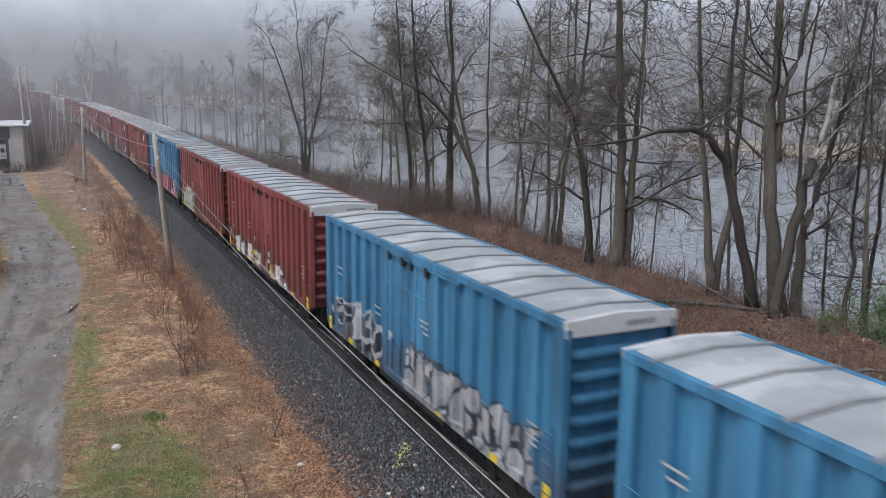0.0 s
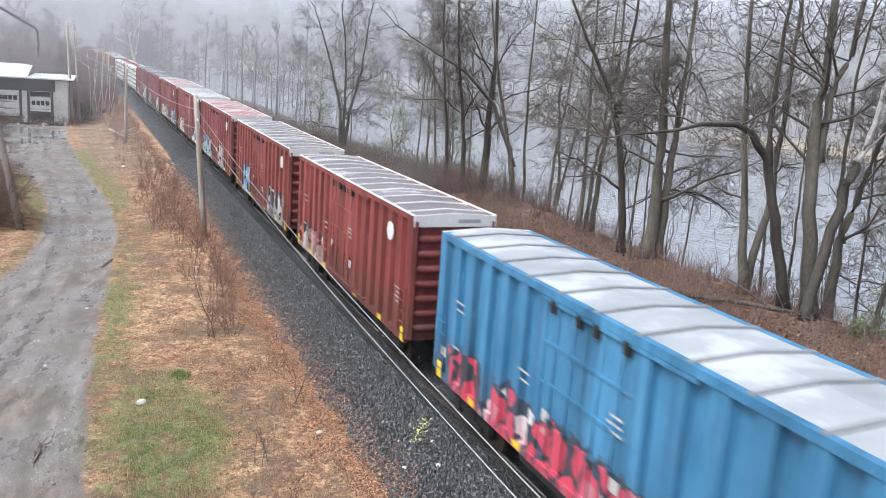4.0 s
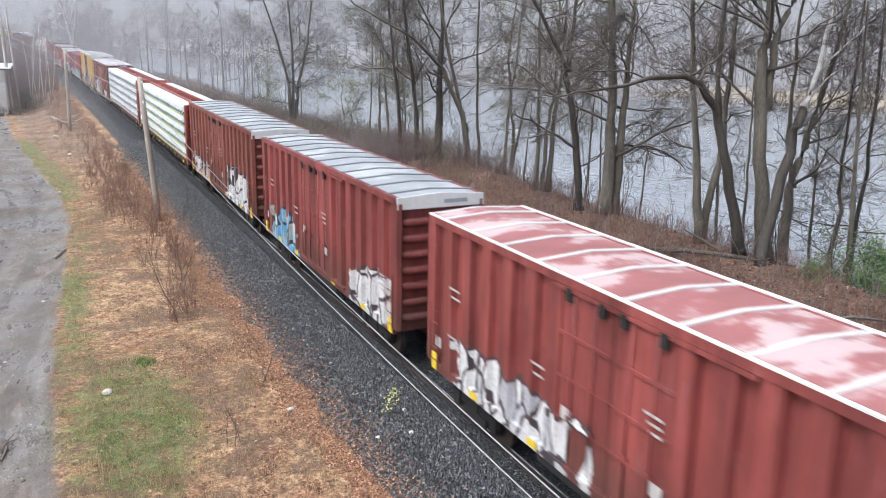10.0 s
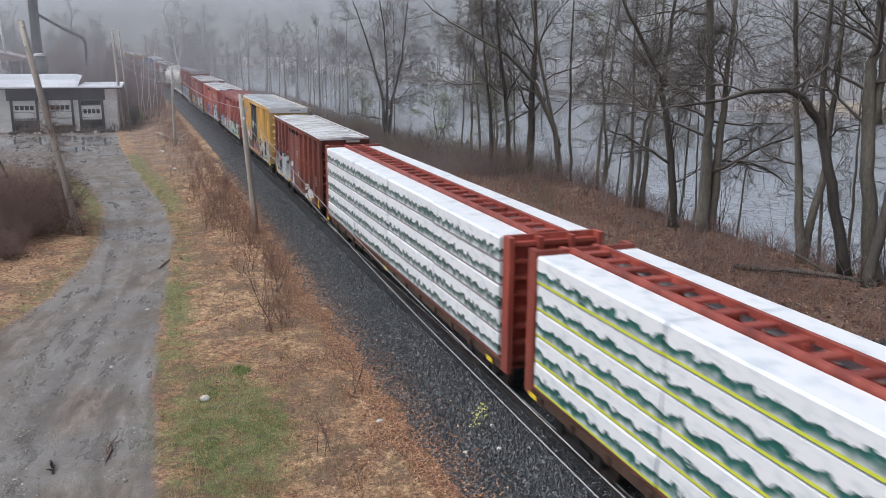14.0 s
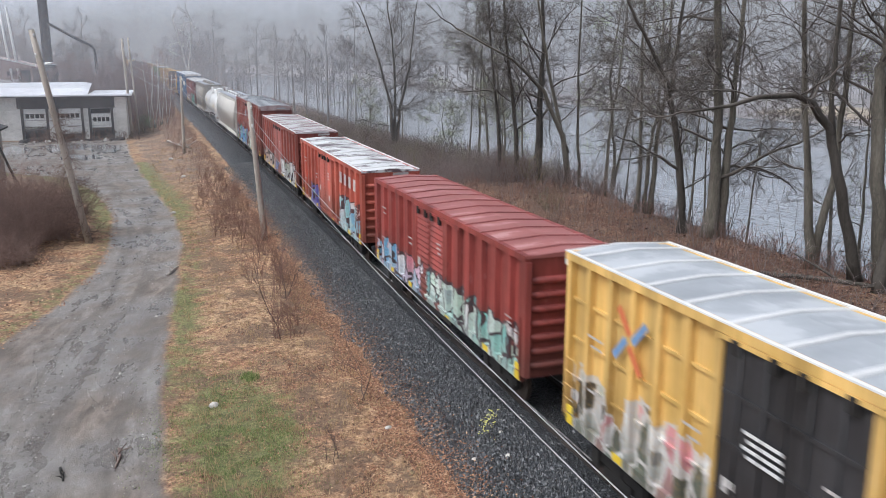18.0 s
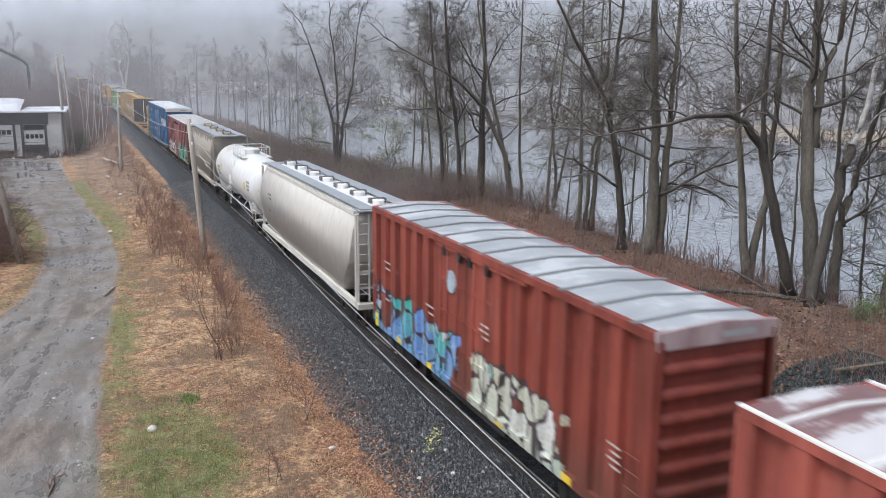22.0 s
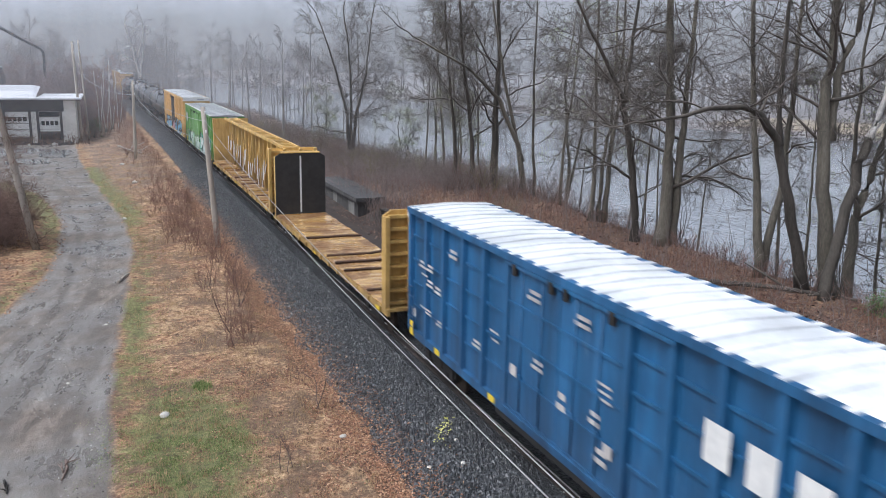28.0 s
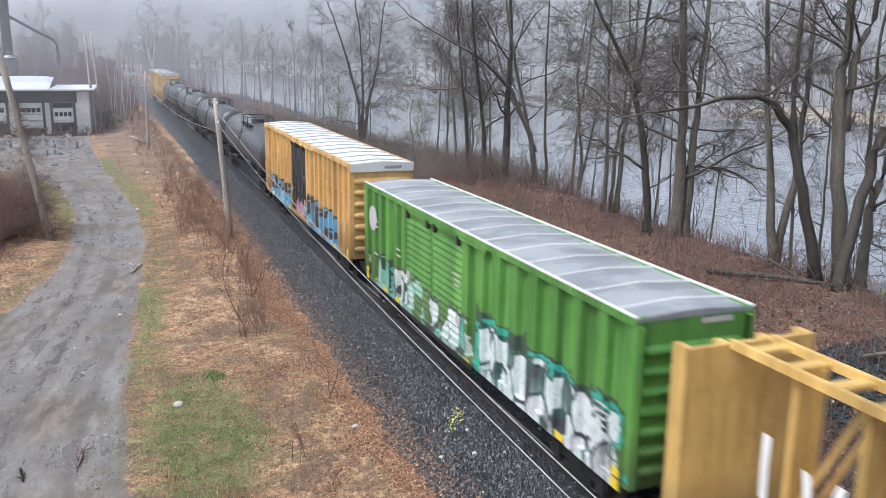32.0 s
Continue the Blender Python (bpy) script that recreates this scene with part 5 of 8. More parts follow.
boxcar(147.4, 162.5, "red boxcar with a worn pink roof and a white roundel", P("red_g", *RED, graffiti=[(0.5, 6.2, 2.1, [W, (0.42, 0.44, 0.48), W], 1.8), (-6.5, -3.2, 2.3, [LB, (0.3, 0.55, 0.7), W, (0.2, 0.4, 0.6)], 1.7)]), RRS, seam_mat=END_WHITE, logo=(1.9, 3.95, 0.29, WHITE_PAINT))
boxcar(164.7, 179.0, "rust-red boxcar with a seamed galvanised roof", P("red_h", *RED, graffiti=[(-6.5, -3.5, 2.3, [W, W, (0.6, 0.6, 0.6)], 1.8), (2.5, 6, 2.3, [LB, W, (0.4, 0.4, 0.3)], 1.9)]), GALV)
boxcar(181.1, 196.3, "brown boxcar with a seamed grey roof and white graffiti", P("brn_a", *BRN, graffiti=[(-6.5, -2.0, 2.6, [W, K_, W], 1.9), (2.5, 6.5, 1.9, [(0.5, 0.4, 0.35), W], 1.9)]), GALV)
lumber_car(198.0, 219.4, "dark red beam car loaded with green-and-yellow wrapped lumber", RED_STEEL, bundle_wrap("green_wrap", True, (0.015, 0.13, 0.11)))
lumber_car(220.9, 242.6, "dark red beam car loaded with white and grey wrapped lumber", RED_STEEL, bundle_wrap("grey_wrap", False, (0.05, 0.12, 0.11)))
FROST = roof_paint("frosted_roof", (0.42, 0.37, 0.37), (0.62, 0.62, 0.63), 0.48)
boxcar(244.5, 258.6, "maroon boxcar with louvred door and frosted roof", P("maroon_a", (0.1, 0.022, 0.016), (0.2, 0.055, 0.036), graffiti=[(0.5, 6.8, 2.4, [W, (0.15, 0.2, 0.2), (0.5, 0.6, 0.6), PK, (0.1, 0.1, 0.12)], 1.5), (-4.5, -3.0, 1.7, [W, W], 1.8)]), FROST, 4.5, louvre=True, rib_gap=1.5, bands=1, seams=12, seam_mat=END_WHITE, end_band=False)
YELLOW_EMBLEM = rough_mat("emblem_red", (0.5, 0.12, 0.05), (0.65, 0.2, 0.08), 4.0, 0.5, bumpy=0.0)
BLUE_EMBLEM = rough_mat("emblem_blue", (0.1, 0.2, 0.4), (0.2, 0.35, 0.55), 4.0, 0.5, bumpy=0.0)
YEL = ((0.46, 0.285, 0.07), (0.68, 0.445, 0.15))
BLACKP = car_paint("black_door", (0.01, 0.01, 0.011), (0.035, 0.035, 0.038), graffiti=[(-1.6, 1.6, 1.9, [PK, W, (0.5, 0.3, 0.4)], 1.9)])
boxcar(260.9, 275.7, "yellow boxcar with black plug doors and graffiti", P("yellow_a", *YEL, graffiti=[(2.0, 6.9, 2.4, [(0.07, 0.1, 0.09), W, (0.03, 0.035, 0.035), (0.35, 0.4, 0.38), PK, K_], 2.1), (-7.2, -1.5, 2.3, [(0.03, 0.035, 0.035), W, (0.05, 0.07, 0.065), (0.4, 0.44, 0.42), PK, K_], 2.1)]), GALV, 4.8, door=(0.42, 0.63), door_mat=BLACKP, bands=3, seams=12, seam_mat=END_WHITE, post_w=0.11)
for k in range(4):
    part("stencil_bar", Geo().box(-1.596, -1.589, 0.35, 1.25 - 0.1 * (k % 2), 3.2 - 0.13 * k, 3.26 - 0.13 * k), WHITE_PAINT, CARS[-1][0])
# the yellow car's crossed emblem, two orange and two blue strokes
for sy, sz, name in ((1, 1, "red_orange"), (-1, 1, "blue"), (-1, -1, "red_orange"), (1, -1, "blue")):
    mat = YELLOW_EMBLEM if name == "red_orange" else BLUE_EMBLEM
    g = Geo()
    g.extrude([(-1.588, 0.0), (-1.578, 0.0), (-1.578, 0.17), (-1.588, 0.17)], 0.08, 0.72)
    ob = part("emblem_stroke", g, mat, CARS[-1][0], "%s stroke of the crossed emblem" % name.replace("_", "-"), at=pose(0, 4.7, 3.6, 0 if sy > 0 else 0, 0, 0) @ Matrix.Rotation(math.atan2(sz * 0.75, sy * 0.7), 4, "X"))
RED_ROOF = roof_paint("plain_red_roof", (0.33, 0.115, 0.105), (0.47, 0.25, 0.235), 0.6, (0.5, 2.0, 1))
boxcar(277.9, 292.5, "low red boxcar with louvred door and red roof", P("red_i", (0.16, 0.028, 0.024), (0.3, 0.06, 0.05), graffiti=[(-6.9, 0.6, 2.1, [(0.5, 0.62, 0.56), (0.2, 0.5, 0.45), W, (0.45, 0.6, 0.5), (0.12, 0.3, 0.3)], 2.0), (1.2, 6.9, 2.0, [(0.35, 0.5, 0.6), LB, W, PK, (0.12, 0.15, 0.3), (0.6, 0.45, 0.55)], 2.0)]), RED_ROOF, 4.2, louvre=True, rib_gap=1.05, seams=12, seam_mat=RED_ROOF, end_band=False, door=(0.42, 0.62))
PATCH = roof_paint("patched_roof", (0.12, 0.085, 0.09), (0.6, 0.6, 0.6), 0.485, (0.75, 1.0, 1))
boxcar(294.9, 309.7, "orange-red boxcar with white letter blocks and patchy white roof", P("orange_a", (0.27, 0.05, 0.03), (0.46, 0.105, 0.07), graffiti=[(-6.6, -2.5, 2.5, [(0.4, 0.62, 0.66), LB, W, (0.3, 0.6, 0.62)], 1.9), (2.2, 5.0, 2.0, [(0.1, 0.12, 0.4), LB], 1.9)]), PATCH, 4.15, louvre=True, rib_gap=1.15, seams=10, seam_mat=END_WHITE, seam_w=0.1, end_band=False, door=(0.44, 0.64))
for i in range(4):
    part("letter_block", Geo().box(-1.584, -1.578, -6.3 + 0.92 * i, -5.88 + 0.92 * i, 3.1, 3.62), WORN_WHITE, CARS[-1][0], "worn white letter block")
SCUFFED = roof_paint("scuffed_roof", (0.2, 0.115, 0.115), (0.52, 0.51, 0.515), 0.515, (0.5, 1.3, 1))
boxcar(311.6, 326.0, "red boxcar with louvred door and scuffed white roof", P("red_j", (0.16, 0.035, 0.028), (0.29, 0.075, 0.055), graffiti=[(-6.6, -1.0, 2.1, [W, (0.45, 0.5, 0.42), (0.3, 0.35, 0.3)], 1.8), (1.6, 6.6, 1.9, [(0.5, 0.4, 0.33), W, (0.1, 0.12, 0.12)], 1.9), (0.0, 1.2, 1.7, [(0.1, 0.2, 0.45), (0.1, 0.2, 0.45)], 1.8)]), SCUFFED, 4.3, louvre=True, rib_gap=1.1, seams=10, seam_mat=END_WHITE, seam_w=0.1, end_band=False)
CREST = rough_mat("worn_crest", (0.16, 0.1, 0.14), (0.45, 0.62, 0.68), 6.0, 0.6, bumpy=0.0)
boxcar(328.1, 343.0, "tall brown-red boxcar with turquoise graffiti", P("red_k", (0.13, 0.025, 0.018), (0.24, 0.055, 0.038), graffiti=[(0.6, 7.2, 2.4, [(0.16, 0.34, 0.66), (0.08, 0.52, 0.45), (0.25, 0.45, 0.62), (0.1, 0.5, 0.48)], 2.1), (-4.6, -0.2, 2.3, [(0.55, 0.6, 0.5), W, (0.22, 0.42, 0.38), (0.5, 0.53, 0.42)], 1.9)]), GALV, 4.8, seams=12, logo=(8.5, 3.75, 0.3, CREST), band_mat=P("pinkish_end", (0.3, 0.2, 0.2), (0.5, 0.42, 0.42)))
WALK_GREY = rough_mat("grey_walkway", (0.24, 0.26, 0.28), (0.34, 0.36, 0.385), 3.0, 0.5, bumpy=0.05)
CREAM = tank_paint("cream_hopper", (0.6, 0.578, 0.53), (0.51, 0.48, 0.43), 0.65)
hopper_car(345.0, 362.0, "long cream covered hopper car with grey walkways", CREAM, WALK_GREY, 4.28, 7, True)
tank_car(363.5, 378.5, "white tank car with rust spots and a railed dome", tank_paint("white_tank", (0.68, 0.68, 0.66), (0.5, 0.33, 0.22), 0.3))
hopper_car(379.1, 391.1, "weathered grey-brown covered hopper car", tank_paint("taupe_hopper", (0.38, 0.345, 0.295), (0.25, 0.22, 0.185), 0.55), WALK_GREY, 4.3, 4, False, 9)
boxcar(393.2, 407.4, "maroon boxcar with louvred door and green graffiti", P("maroon_b", (0.09, 0.018, 0.018), (0.19, 0.045, 0.04), graffiti=[(-6.8, -1.4, 2.3, [GR, (0.1, 0.45, 0.35), (0.05, 0.2, 0.15)], 1.5), (1.5, 6.5, 2.0, [(0.5, 0.4, 0.42), W, (0.2, 0.1, 0.1)], 1.9)]), FROST, 4.28, louvre=True, rib_gap=1.05, seams=22, seam_mat=END_WHITE, seam_w=0.09, end_band=False)
DEEP = P("deep_blue", (0.01, 0.06, 0.145), (0.021, 0.11, 0.25), dirt=0.15)
boxcar(409.2, 427.2, "deep-blue high boxcar with white letter blocks", DEEP, GALV_BRIGHT, 4.79, rib_gap=1.35, bands=4, seams=30, seam_mat=GALV_BRIGHT, seam_w=0.18, post_w=0.12, door=(0.36, 0.62), crown=0.06)
for i in range(4):
    part("letter_block", Geo().box(-1.584, -1.578, -8.4 + 0.98 * i, -7.8 + 0.98 * i, 2.95, 3.65), WHITE_PAINT, CARS[-1][0], "white letter block")
for y, z, w, h in ((5.2, 3.95, 0.55, 0.3), (0.6, 4.0, 0.6, 0.3), (-1.4, 4.0, 0.6, 0.3), (6.9, 3.2, 0.5, 0.26), (7.6, 3.2, 0.4, 0.26), (6.9, 2.75, 0.5, 0.26), (6.3, 2.7, 0.5, 0.26), (7.0, 1.9, 0.45, 0.2), (6.2, 1.8, 0.4, 0.2), (0.4, 2.5, 0.5, 0.3), (-0.6, 2.0, 0.35, 0.5), (-1.9, 2.2, 0.4, 0.35), (3.6, 2.0, 0.5, 0.25), (-2.2, 1.5, 0.45, 0.4)):
    part("stencil_bar", Geo().box(-1.584, -1.578, y, y + w, z, z + h * 0.28), WORN_WHITE, CARS[-1][0])
    part("stencil_bar", Geo().box(-1.584, -1.578, y, y + w * 0.8, z + h * 0.5, z + h * 0.78), WORN_WHITE, CARS[-1][0])
bulkhead_flat(429.2, 448.4, "yellow bulkhead flatcar with an empty wet plank deck", YELLOW_STEEL)
empty_beam_car(449.6, 472.2, "empty yellow centre-beam lumber car with torn wrap", YELLOW_STEEL)
GRN = ((0.05, 0.16, 0.03), (0.115, 0.28, 0.055))
GREY_ROOF = roof_paint("grey_green_roof", (0.25, 0.265, 0.275), (0.33, 0.345, 0.355), 0.52)
boxcar(473.3, 490.8, "bright green boxcar with louvred doors and white graffiti", P("green_a", *GRN, graffiti=[(-8.6, -1.4, 2.55, [(0.04, 0.4, 0.3), (0.04, 0.36, 0.3)], 0.3), (-8.4, -1.9, 2.3, [W, W, (0.04, 0.05, 0.05), W], 1.9), (-1.0, 7.5, 2.1, [(0.3, 0.5, 0.4), W, (0.1, 0.4, 0.32), W], 1.5)]), GREY_ROOF, 4.4, louvre=True, rib_gap=1.0, seams=14, seam_mat=END_WHITE, seam_w=0.06, end_band=False, door=(0.46, 0.74), logo=(16.5, 3.25, 0.45, WORN_WHITE))
boxcar(493.0, 512.2, "amber boxcar with black doors and blue graffiti", P("amber_a", (0.46, 0.27, 0.085), (0.66, 0.43, 0.17), graffiti=[(-7.5, -1.6, 2.3, [LB, (0.5, 0.6, 0.65), (0.1, 0.2, 0.3)], 1.5), (2.5, 8.0, 2.1, [LB, W, (0.2, 0.3, 0.4)], 1.5)]), GALV_BRIGHT, 4.8, door=(0.42, 0.6), door_mat=BLACKP, bands=2, seams=14, seam_mat=GALV, post_w=0.11)
BLACK_TANK = tank_paint("black_tank", (0.06, 0.062, 0.065), (0.1, 0.085, 0.075), 0.3)
for u in (513.4, 532.9, 552.4, 571.9):
    tank_car(u, u + 17.8, "wet black tank car with a railed top platform", BLACK_TANK, trim=BLACK_IRON)
boxcar(591.6, 611.5, "amber boxcar with a pale roof", P("amber_b", (0.46, 0.29, 0.1), (0.64, 0.44, 0.18)), GALV_BRIGHT, 4.8, post_w=0.11)


# width of the bodies against the nominal drawing, by kind of car
SLIM = {"boxcar": 0.833, "lumber_car": 0.93, "centerbeam_car": 0.93, "bulkhead_flatcar": 0.93, "hopper_car": 0.9, "tank_car": 0.93}


def slim_bodies():
    for root, _ in CARS:
        k = SLIM[root.name.split(".")[0]]
        for ob in root.children_recursive:
            name = ob.name.split(".")[0]
            if name in ("truck", "wheel", "coupler"):
                if name == "truck":
                    ob.location.z -= 0.08
                continue
            ob.data.transform(Matrix.Diagonal((k, 1, 1, 1)))


slim_bodies()


def motions():
    for root, u in CARS:
        rows = []
        for t in range(0, 33):
            y = u - SPEED * t
            rows.append((t, pose(track_x(y), y, track_z(y), track_pitch(y), 0, track_turn(y))))
        walk(root, rows)

# ---- poles, wires, garage and chimney beside the road ----
def utility_pole(x, y, top, lean_x, lean_y, label, r=0.14, crossarm=False):
    z0 = ground_z(x, y) - 0.3
    root = thing("utility_pole", label, "pole", "old poles along the track", at=pose(x, y, 0))
    g = Geo()
    h = top - z0
    pts = [(lean_x * t, lean_y * t, z0 + h * t) for t in (0, 0.25, 0.5, 0.75, 1)]
    g.tube(pts, [r * 1.15, r * 1.08, r, r * 0.94, r * 0.85], 12)
    part("pole", g, POLE_WOOD, root)
    for dz in (0.35, 1.3):
        g = Geo()
        g.tube([(lean_x + 0.1, lean_y - 0.12, top - dz), (lean_x + 0.1, lean_y - 0.12, top - dz + 0.16)], [0.04, 0.05], 8)
        part("insulator", g, WHITE_PAINT, root)
    if crossarm:
        part("cross_arm", Geo().box(lean_x - 0.55, lean_x + 0.55, lean_y - 0.06, lean_y + 0.06, top - 0.3, top - 0.18), POLE_WOOD, root)
    return root


utility_pole(-4.85, 45.0, 6.75, -0.5, 0, "weathered grey wooden pole in the brush")
utility_pole(-7.6, 87.0, 7.15, 0.15, 0, "weathered grey wooden pole by the ballast")
utility_pole(-12.9, 112.0, 11.1, -0.35, 0, "tall brown wooden pole at the garage corner", 0.17)
utility_pole(-12.1, 113.6, 11.3, -0.5, 0, "thin wooden pole behind another", 0.11)
utility_pole(-13.7, 47.8, 10.3, -1.8, 0, "leaning grey wooden pole wrapped in vines", 0.17)


utility_pole(-4.2, -41.0, 6.6, 0, 0, "weathered grey wooden pole by the track")


def wire(p, q, sag, label, thick=0.012):
    g = Geo()
    p, q = Vector(p), Vector(q)
    pts = []
    for i in range(49):
        t = i / 48
        v = p.lerp(q, t)
        v.z -= sag * 4 * t * (1 - t)
        pts.append(v)
    g.tube(pts, [thick] * 49, 6)
    solid("overhead_wire", g, WIRE, label, "wire", "slack wires between the poles")


for dz, sag in ((0.35, 0.55), (1.3, 0.7)):
    wire((-5.3, 44.9, 6.4 - dz), (-7.35, 86.9, 7.15 - dz), sag, "slack old line wire between two poles", 0.014)
    wire((-7.35, 87, 7.15 - dz), (-12.75, 112, 8.8 - dz), sag, "slack old line wire to the garage pole", 0.014)
wire((-5.3, 44.9, 6.1), (-4.15, -41.1, 6.1), 2.33, "slack old line wire sagging along the track", 0.01)
wire((-5.3, 44.9, 5.5), (-4.15, -41.1, 5.5), 2.05, "slack old line wire sagging along the track", 0.01)

STUCCO = rough_mat("peeling_stucco", (0.36, 0.35, 0.325), (0.84, 0.83, 0.8), 1.1, 0.85, bumpy=0.3)
DARK_TRIM = rough_mat("dark_trim_and_eave_shade", (0.02, 0.02, 0.022), (0.09, 0.085, 0.085), 1.5, 0.8)
DOOR_WHITE = rough_mat("dirty_door", (0.45, 0.45, 0.44), (0.75, 0.75, 0.73), 1.5, 0.6, bumpy=0.05)
ROOF_WHITE = rough_mat("frosted_felt_roof", (0.4, 0.41, 0.44), (0.84, 0.85, 0.88), 0.35, 0.5, bumpy=0.1)
DARK_GLASS_AND_GAP = rough_mat("dark_glass_and_gap", (0.012, 0.014, 0.016), (0.035, 0.04, 0.045), 2.0, 0.1, bumpy=0.0)
STACK = rough_mat("stack_steel", (0.015, 0.016, 0.018), (0.045, 0.048, 0.054), 0.4, 0.6, 0.3)
BRICK_RED = rough_mat("faded_red_boards", (0.27, 0.19, 0.175), (0.4, 0.31, 0.29), 1.0, 0.8)


def garage():
    root = thing("garage", "derelict white stucco garage with three roller doors", "building")
    y, z0, e = 110.0, -0.9, 4.35
    doors = [(-24.6, -22.2), (-20.8, -18.4), (-17.3, -15.1)]
    x_end = -13.3
    edges = [-40.0] + [v for d in doors for v in d] + [x_end]
    for a, b in zip(edges[::2], edges[1::2]):
        part("front_wall", Geo().box(a, b, y, y + 0.3, z0, 3.05), STUCCO, root, "peeling white stucco")
    # the shadow under the eave is painted as this dark band
    part("lintel", Geo().box(-25.2, -14.6, y - 0.04, y + 0.3, 3.05, e), DARK_TRIM, root, "lintel band darkened with the eave's shadow")
    part("upper_wall", Geo().box(-40, -25.2, y, y + 0.3, 3.05, e), STUCCO, root)
    part("upper_wall", Geo().box(-14.6, x_end, y, y + 0.3, 3.05, e), STUCCO, root)
    part("side_wall", Geo().box(x_end - 0.3, x_end, y + 0.3, y + 14, z0, e), STUCCO, root)
    part("back_wall", Geo().box(-40, x_end - 0.3, y + 13.7, y + 14, z0, e), STUCCO, root)
    part("floor", Geo().box(-40, x_end - 0.3, y + 0.3, y + 13.7, z0, -0.3), CONCRETE, root)
    part("roof", Geo().box(-17.5, x_end + 0.7, y - 0.9, y + 14.4, e + 0.12, e + 0.26), ROOF_WHITE, root, "flat roof with pale torn felt")
    g = Geo()
    g.v = [(-40.5, y - 0.9, e + 0.12), (-17.52, y - 0.9, e + 0.12), (-17.52, y + 10, e + 1.3), (-40.5, y + 10, e + 1.3), (-40.5, y - 0.9, e + 0.26), (-17.52, y - 0.9, e + 0.26), (-18.4, y + 10, e + 1.45), (-40.5, y + 10, e + 1.45)]
    g.f = [(0, 3, 2, 1), (4, 5, 6, 7), (0, 1, 5, 4), (1, 2, 6, 5), (2, 3, 7, 6), (3, 0, 4, 7)]
    g.s = [False] * 6
    part("sloping_roof", g, ROOF_WHITE, root, "pale sloping roof sheet, partly torn")
    part("fascia", Geo().box(-40.5, x_end + 0.72, y - 0.96, y - 0.9, e + 0.12, e + 0.27), ROOF_WHITE, root)
    part("eave_soffit", Geo().box(-40.5, x_end + 0.6, y - 0.88, y - 0.06, e + 0.002, e + 0.115), DARK_TRIM, root)
    for i, (a, b) in enumerate(doors):
        for x in (a - 0.14, b + 0.14):
            part("door_frame", Geo().box(x - 0.14, x + 0.14, y - 0.06, y - 0.002, -0.6, 3.05), DARK_TRIM, root)
        bottom = (1.0, 0.1, 0.75)[i]
        door = part("roller_door", Geo().box(a + 0.02, b - 0.02, y + 0.1, y + 0.16, bottom, 3.03), DOOR_WHITE, root, "dirty white sectional door, partly raised")
        for z in (1.0, 1.7, 2.4):
            if z > bottom:
                part("door_groove", Geo().box(a + 0.02, b - 0.02, y + 0.09, y + 0.1, z - 0.02, z + 0.02), DARK_TRIM, door)
        zb = 2.45 if i < 2 else 1.95
        for k in range(4):
            w = (b - a - 0.3) / 4
            xa = a + 0.15 + w * k
            part("door_pane", Geo().box(xa + 0.06, xa + w - 0.06, y + 0.085, y + 0.099, zb - 0.5, zb), DARK_GLASS_AND_GAP, door)
        if i == 2:
            # dark plate stands in for the unlit opening above the hanging panel
            part("gap_shade_plate", Geo().box(a + 0.02, b - 0.02, y + 0.088, y + 0.099, 2.45, 3.0), DARK_GLASS_AND_GAP, door)
    rng = random.Random(3)
    for k in range(60):
        x, r = rng.uniform(-25, -13.5), rng.uniform(0.1, 0.42)
        g = Geo()
        g.tube([(0, 0, -0.1), (rng.uniform(-0.1, 0.1), 0, r * 0.5), (0, rng.uniform(-0.1, 0.1), r * 0.8)], [r, r * 0.9, r * 0.3], 7, smooth=False)
        yy = y - rng.uniform(0.6, 2.2)
        solid("rubble", g, STUCCO if rng.random() < 0.2 else DARK_TRIM, "lump of broken masonry before the garage", "rubble", "rubble before the garage", at=pose(x, yy, ground_z(x, yy), 0, 0, rng.uniform(0, 360)))


garage()


